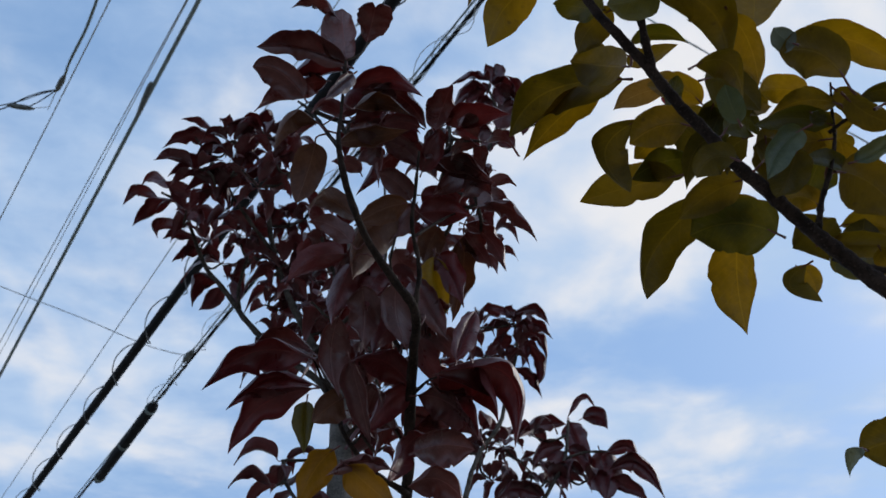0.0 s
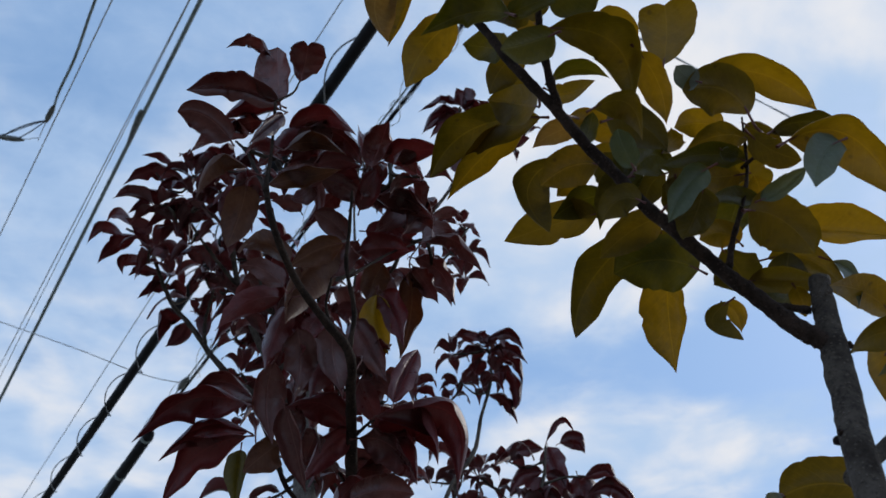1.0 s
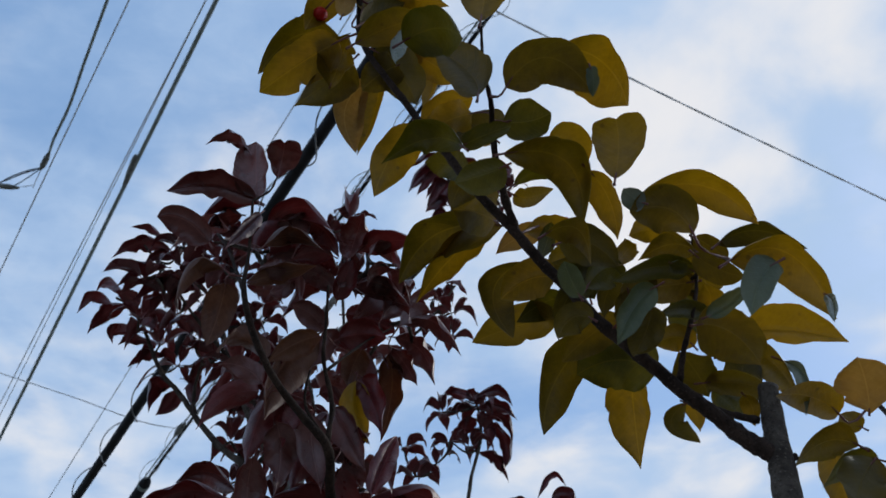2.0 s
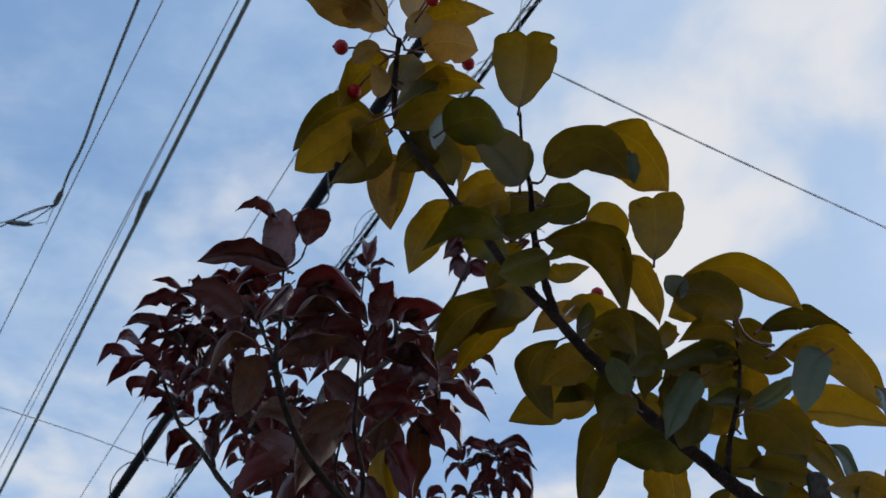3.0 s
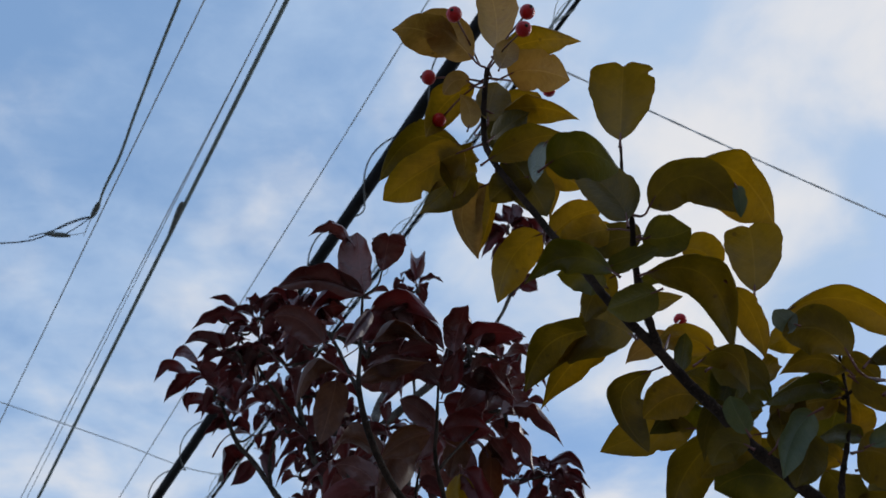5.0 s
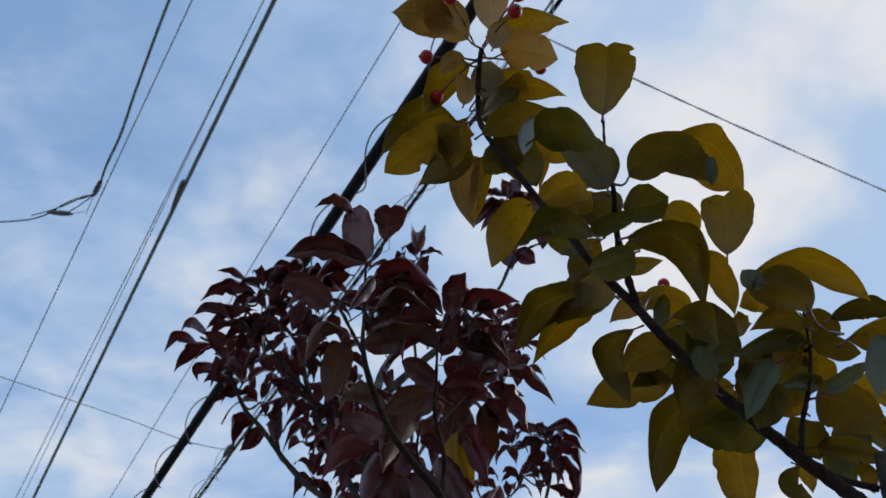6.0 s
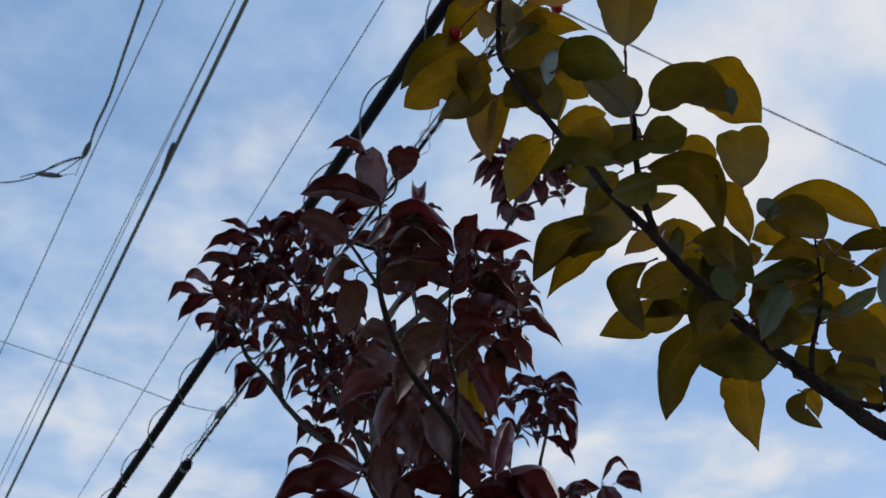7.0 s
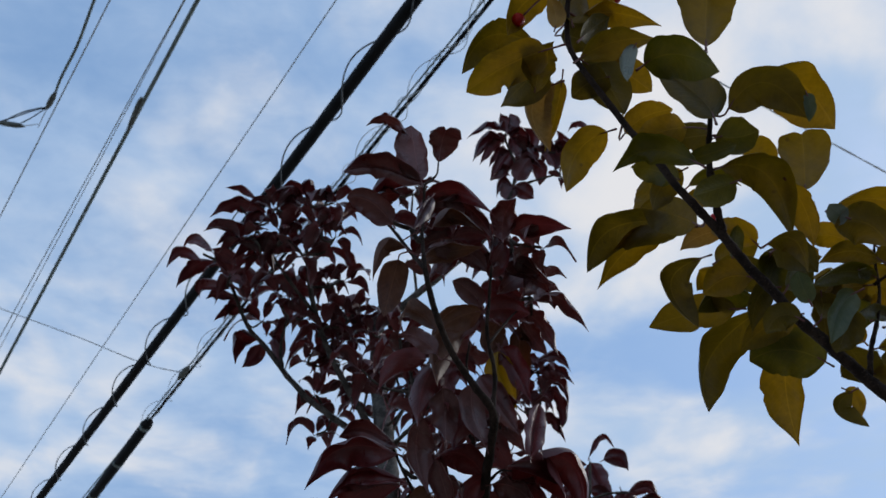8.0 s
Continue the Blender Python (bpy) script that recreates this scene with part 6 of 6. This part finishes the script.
blade(red_tree, crimson, (-0.0567, 0.5175, 2.0136), (-0.0650, 0.5309, 2.0010), (-0.0710, 0.5443, 1.9884), (0.0105, 156), (0.0116, -24), "drip")
blade(red_tree, maroon, (-0.0514, 0.5651, 2.0510), (-0.0390, 0.5651, 2.0507), (-0.0293, 0.5759, 2.0403), (0.0077, 47), (0.0086, -133), "drip")
rosette(red_tree, wine, (-0.0731, 0.4382, 2.1324), 4, 0.045)
rosette(red_tree, wine, (-0.0022, 0.5180, 2.1397), 4, 0.045)
rosette(red_tree, crimson, (0.0311, 0.5361, 2.1523), 4, 0.045)
rosette(red_tree, crimson, (-0.0739, 0.5303, 1.9767), 4, 0.045)
rosette(red_tree, wine, (-0.0468, 0.5298, 1.9462), 4, 0.045)
rosette(red_tree, wine, (-0.0121, 0.5346, 1.9470), 4, 0.045)
rosette(red_tree, wine, (-0.0546, 0.5829, 1.9467), 4, 0.045)
rosette(red_tree, wine, (-0.0832, 0.5672, 1.9284), 4, 0.045)
rosette(red_tree, wine, (-0.0022, 0.5624, 1.9372), 4, 0.045)
rosette(red_tree, wine, (-0.0425, 0.6009, 1.8914), 4, 0.045)
rosette(red_tree, wine, (-0.0709, 0.5802, 1.8866), 4, 0.045)
rosette(red_tree, crimson, (0.0078, 0.5941, 1.8869), 4, 0.045)
rosette(red_tree, wine, (-0.1002, 0.5117, 2.0016), 4, 0.045)
rosette(red_tree, wine, (0.0361, 0.6195, 2.1426), 4, 0.045)
rosette(red_tree, crimson, (-0.0140, 0.5655, 2.0868), 4, 0.045)
rosette(red_tree, crimson, (-0.1089, 0.4826, 2.0158), 4, 0.045)
rosette(red_tree, crimson, (0.0053, 0.4556, 2.1475), 4, 0.042)
rosette(red_tree, wine, (0.0354, 0.4311, 2.0900), 4, 0.042)
rosette(red_tree, wine, (-0.0078, 0.4587, 2.1063), 4, 0.042)
rosette(red_tree, wine, (0.0406, 0.5196, 2.1335), 4, 0.042)
rosette(red_tree, crimson, (-0.0860, 0.4187, 2.1005), 4, 0.042)
# the taller red-leaved tree behind it
stem(red_tree, "trunk", bark_pale, [(-0.1500, 0.9500, -0.0200, 0.0260), (-0.1480, 0.9500, 1.2000, 0.0210), (-0.1422, 0.9500, 2.1012, 0.0163), (-0.1497, 0.9500, 2.1796, 0.0155), (-0.1615, 0.9500, 2.2640, 0.0142), (-0.1707, 0.9500, 2.3572, 0.0133), (-0.1650, 0.9550, 2.5000, 0.0080), (-0.1200, 0.9700, 2.6200, 0.0060)])
stem(red_tree, "branch", bark_grey, [(-0.1473, 0.9500, 2.1598, 0.0068), (-0.1912, 0.9400, 2.2467, 0.0061), (-0.2425, 0.9250, 2.3389, 0.0048), (-0.2757, 0.9000, 2.4184, 0.0045), (-0.2929, 0.8600, 2.4891, 0.0040), (-0.2986, 0.8300, 2.5299, 0.0030), (-0.3196, 0.8000, 2.5719, 0.0026)])
stem(red_tree, "branch", bark_grey, [(-0.1450, 0.9500, 2.1404, 0.0058), (-0.1812, 0.9600, 2.2018, 0.0056), (-0.2402, 0.9700, 2.2574, 0.0053), (-0.2923, 0.9750, 2.3071, 0.0049), (-0.3386, 0.9800, 2.3656, 0.0046), (-0.3741, 0.9750, 2.4129, 0.0042), (-0.4071, 0.9600, 2.4471, 0.0037), (-0.4367, 0.9300, 2.5033, 0.0032), (-0.4595, 0.9000, 2.5469, 0.0027), (-0.5019, 0.9000, 2.5778, 0.0022)])
stem(red_tree, "twig", bark_grey, [(-0.3386, 0.9800, 2.3656, 0.0031), (-0.3464, 0.9700, 2.4147, 0.0026), (-0.3367, 0.9500, 2.4639, 0.0021)])
stem(red_tree, "twig", bark_grey, [(-0.2757, 0.9000, 2.4184, 0.0030), (-0.3323, 0.8400, 2.4700, 0.0025), (-0.3787, 0.7800, 2.5206, 0.0020), (-0.4004, 0.7500, 2.5380, 0.0015)])
stem(red_tree, "branch", bark_grey, [(-0.1500, 0.9500, 1.7500, 0.0080), (0.0000, 1.0500, 1.9500, 0.0070), (0.0619, 1.1500, 2.2040, 0.0034), (0.1004, 1.1800, 2.2788, 0.0036), (0.1187, 1.2000, 2.3656, 0.0032), (0.1445, 1.2000, 2.4659, 0.0028), (0.1407, 1.1900, 2.5343, 0.0023)])
stem(red_tree, "branch", bark_grey, [(-0.1500, 0.9500, 1.5500, 0.0090), (0.0500, 1.1500, 1.8000, 0.0080), (0.1776, 1.3000, 2.1923, 0.0037), (0.2301, 1.3100, 2.2895, 0.0033), (0.2467, 1.3200, 2.3773, 0.0023)])
stem(red_tree, "twig", bark_grey, [(0.2298, 1.3100, 2.2871, 0.0028), (0.2744, 1.3100, 2.3015, 0.0023), (0.3095, 1.3000, 2.2953, 0.0017)])
stem(red_tree, "branch", bark_grey, [(-0.1650, 0.9550, 2.4500, 0.0070), (-0.0500, 0.9800, 2.6000, 0.0065), (0.0424, 1.0000, 2.7224, 0.0036), (0.1117, 1.0000, 2.8907, 0.0039), (0.1249, 1.0000, 2.9527, 0.0033), (0.1071, 0.9900, 3.0504, 0.0027)])
stem(red_tree, "twig", bark_grey, [(0.1108, 1.0000, 2.8806, 0.0032), (0.1611, 1.0000, 2.9101, 0.0026), (0.2223, 1.0000, 2.9339, 0.0020)])
stem(red_tree, "twig", bark_grey, [(-0.1563, 0.9500, 2.1759, 0.0030), (-0.1150, 1.0000, 2.3233, 0.0028), (-0.0251, 1.0500, 2.5277, 0.0026), (0.0747, 1.0500, 2.6532, 0.0023), (0.1119, 1.0500, 2.7220, 0.0017)])
rosette(red_tree, maroon, (-0.3414, 0.7549, 2.5338), 5, 0.063)
rosette(red_tree, maroon, (-0.2843, 0.7458, 2.5288), 5, 0.063)
rosette(red_tree, maroon, (-0.3845, 0.7642, 2.4722), 5, 0.063)
rosette(red_tree, maroon, (-0.3268, 0.7546, 2.4812), 5, 0.063)
rosette(red_tree, maroon, (-0.4318, 0.8695, 2.4957), 5, 0.063)
rosette(red_tree, maroon, (-0.3550, 0.8439, 2.4691), 5, 0.063)
rosette(red_tree, maroon, (-0.2848, 0.7657, 2.4320), 5, 0.063)
rosette(red_tree, maroon, (-0.2350, 0.7683, 2.4771), 5, 0.063)
rosette(red_tree, maroon, (-0.4111, 0.9342, 2.4907), 5, 0.063)
rosette(red_tree, maroon, (-0.3479, 0.9160, 2.4854), 5, 0.063)
rosette(red_tree, maroon, (-0.2923, 0.8988, 2.4880), 5, 0.063)
rosette(red_tree, maroon, (-0.2372, 0.9021, 2.5060), 5, 0.063)
rosette(red_tree, maroon, (-0.3885, 0.9797, 2.4806), 5, 0.063)
rosette(red_tree, maroon, (-0.3222, 0.9394, 2.4539), 5, 0.063)
rosette(red_tree, maroon, (-0.2590, 0.8982, 2.3925), 5, 0.063)
rosette(red_tree, maroon, (-0.2146, 0.9096, 2.4301), 5, 0.063)
rosette(red_tree, maroon, (-0.2559, 0.9961, 2.4076), 5, 0.063)
rosette(red_tree, maroon, (-0.1898, 0.9848, 2.4368), 5, 0.063)
rosette(red_tree, maroon, (-0.3612, 0.7905, 2.4623), 5, 0.063)
rosette(red_tree, maroon, (0.0940, 1.0500, 2.7353), 5, 0.055)
rosette(red_tree, maroon, (0.1014, 1.0500, 2.6423), 5, 0.055)
rosette(red_tree, maroon, (0.0633, 1.0500, 2.6858), 5, 0.055)
rosette(red_tree, maroon, (0.0985, 1.0500, 2.5800), 5, 0.055)
rosette(red_tree, maroon, (0.0558, 1.0500, 2.6135), 5, 0.055)
rosette(red_tree, maroon, (0.0783, 1.2618, 2.2723), 5, 0.058)
rosette(red_tree, maroon, (0.1431, 1.2989, 2.2770), 5, 0.058)
rosette(red_tree, maroon, (0.2073, 1.3201, 2.2657), 5, 0.058)
rosette(red_tree, maroon, (0.0259, 1.2242, 2.2495), 5, 0.058)
rosette(red_tree, maroon, (0.1716, 1.3210, 2.3459), 5, 0.058)
rosette(red_tree, maroon, (0.0862, 1.2636, 2.2164), 5, 0.058)
rosette(red_tree, maroon, (0.2686, 1.3204, 2.2483), 5, 0.058)
rosette(red_tree, maroon, (0.1814, 1.3054, 2.2285), 5, 0.058)
rosette(red_tree, maroon, (0.1116, 1.2803, 2.2956), 5, 0.058)
rosette(red_tree, maroon, (0.1384, 1.2891, 2.2195), 5, 0.058)
rosette(red_tree, maroon, (0.0692, 1.2532, 2.3148), 5, 0.058)
rosette(red_tree, maroon, (-0.2146, 0.9300, 2.0572), 4, 0.060)
rosette(red_tree, maroon, (-0.2166, 0.9300, 2.0200), 4, 0.060)
rosette(red_tree, maroon, (-0.1986, 0.9300, 2.3115), 4, 0.060)
rosette(red_tree, maroon, (-0.1118, 0.9300, 2.0962), 4, 0.060)
rosette(red_tree, maroon, (-0.0799, 0.9300, 2.0785), 4, 0.060)
rosette(red_tree, maroon, (-0.1850, 0.9300, 2.0040), 4, 0.060)
rosette(red_tree, maroon, (-0.2425, 0.9890, 2.3895), 5, 0.055)
rosette(red_tree, maroon, (-0.2785, 1.0044, 2.3281), 5, 0.055)
rosette(red_tree, maroon, (-0.2502, 1.0370, 2.3033), 5, 0.055)
rosette(red_tree, maroon, (-0.2007, 0.9265, 2.4404), 5, 0.055)
rosette(red_tree, maroon, (-0.2206, 0.9506, 2.4090), 5, 0.055)
rosette(red_tree, maroon, (-0.2617, 0.8920, 2.4918), 5, 0.055)
rosette(red_tree, maroon, (-0.1995, 0.9934, 2.3304), 5, 0.055)
rosette(red_tree, maroon, (-0.2782, 1.0471, 2.2762), 5, 0.055)
rosette(red_tree, maroon, (-0.3001, 0.9227, 2.4390), 5, 0.055)
rosette(red_tree, maroon, (-0.3197, 0.7616, 2.4572), 5, 0.055)
rosette(red_tree, maroon, (-0.2643, 0.7440, 2.4781), 5, 0.055)
rosette(red_tree, maroon, (-0.2449, 0.7647, 2.5598), 5, 0.055)
rosette(red_tree, maroon, (-0.2928, 0.7529, 2.5619), 5, 0.055)
rosette(red_tree, maroon, (0.1116, 1.0000, 3.0996), 4, 0.045)
rosette(red_tree, maroon, (0.1281, 1.0000, 2.9742), 4, 0.045)
rosette(red_tree, maroon, (0.2195, 1.0000, 3.0165), 4, 0.045)
rosette(red_tree, maroon, (0.1409, 1.1833, 2.5094), 5, 0.045)
rosette(red_tree, maroon, (0.2038, 1.0000, 3.0148), 4, 0.046)
rosette(red_tree, maroon, (0.2564, 1.0000, 2.9821), 4, 0.046)
rosette(red_tree, maroon, (0.2245, 1.0000, 2.9195), 3, 0.046)
rosette(red_tree, maroon, (0.0716, 1.2000, 2.5160), 5, 0.055)
rosette(red_tree, maroon, (0.0833, 1.2000, 2.4455), 5, 0.055)
rosette(red_tree, maroon, (0.1206, 1.2000, 2.5418), 4, 0.055)
rosette(red_tree, maroon, (0.0517, 1.2000, 2.3950), 5, 0.055)
rosette(red_tree, maroon, (0.1210, 1.2000, 2.4297), 4, 0.055)
rosette(red_tree, maroon, (0.0176, 1.2000, 2.3719), 5, 0.055)
rosette(red_tree, maroon, (-0.0071, 1.2000, 2.4380), 4, 0.055)
rosette(red_tree, maroon, (0.1476, 1.2000, 2.4685), 4, 0.055)
rosette(red_tree, maroon, (-0.1385, 0.8920, 2.4086), 5, 0.055)
rosette(red_tree, maroon, (-0.1462, 0.8935, 2.3357), 5, 0.055)
rosette(red_tree, maroon, (-0.1109, 0.8359, 2.2234), 5, 0.055)
rosette(red_tree, maroon, (-0.0933, 0.7923, 2.1333), 5, 0.055)
rosette(red_tree, maroon, (-0.1509, 0.8722, 2.2299), 5, 0.055)
rosette(red_tree, maroon, (-0.1794, 0.7938, 2.2186), 5, 0.055)
rosette(red_tree, maroon, (-0.0824, 0.8445, 2.1125), 5, 0.055)
rosette(red_tree, maroon, (-0.1143, 0.7900, 2.2671), 5, 0.055)
rosette(red_tree, maroon, (-0.1762, 0.8985, 2.3769), 5, 0.055)
rosette(red_tree, maroon, (-0.1330, 0.8451, 2.2519), 5, 0.055)
rosette(red_tree, maroon, (-0.0649, 0.8325, 2.1995), 5, 0.055)
rosette(red_tree, maroon, (-0.0471, 0.8127, 2.2463), 5, 0.055)
rosette(red_tree, maroon, (-0.2268, 0.8996, 2.4171), 4, 0.055)
rosette(red_tree, maroon, (-0.3080, 1.0143, 2.4108), 4, 0.055)
rosette(red_tree, maroon, (-0.2470, 0.9288, 2.3913), 4, 0.055)
rosette(red_tree, maroon, (-0.2194, 0.9960, 2.3327), 4, 0.055)
rosette(red_tree, maroon, (-0.2897, 1.0127, 2.4354), 4, 0.055)
rosette(red_tree, maroon, (-0.1787, 1.0085, 2.2824), 4, 0.055)
stem(red_tree, "twig", bark_grey, [(-0.1150, 1.0000, 2.3233, 0.0030), (-0.1050, 1.0100, 2.5500, 0.0026), (-0.1180, 1.0000, 2.7600, 0.0022), (-0.1150, 0.9990, 2.8650, 0.0018)])
rosette(red_tree, maroon, (-0.1080, 0.9980, 2.8900), 6, 0.078)
rosette(red_tree, maroon, (-0.1560, 1.0000, 2.8650), 5, 0.062)

# the far leaves of the red tree as one mass
crown = part("foliage", CROWN, [maroon, stalk_red], red_tree)
crown.matrix_parent_inverse = red_tree.matrix_world.inverted()
tagged(crown, "small dark maroon leaves further back", kind="stuff")
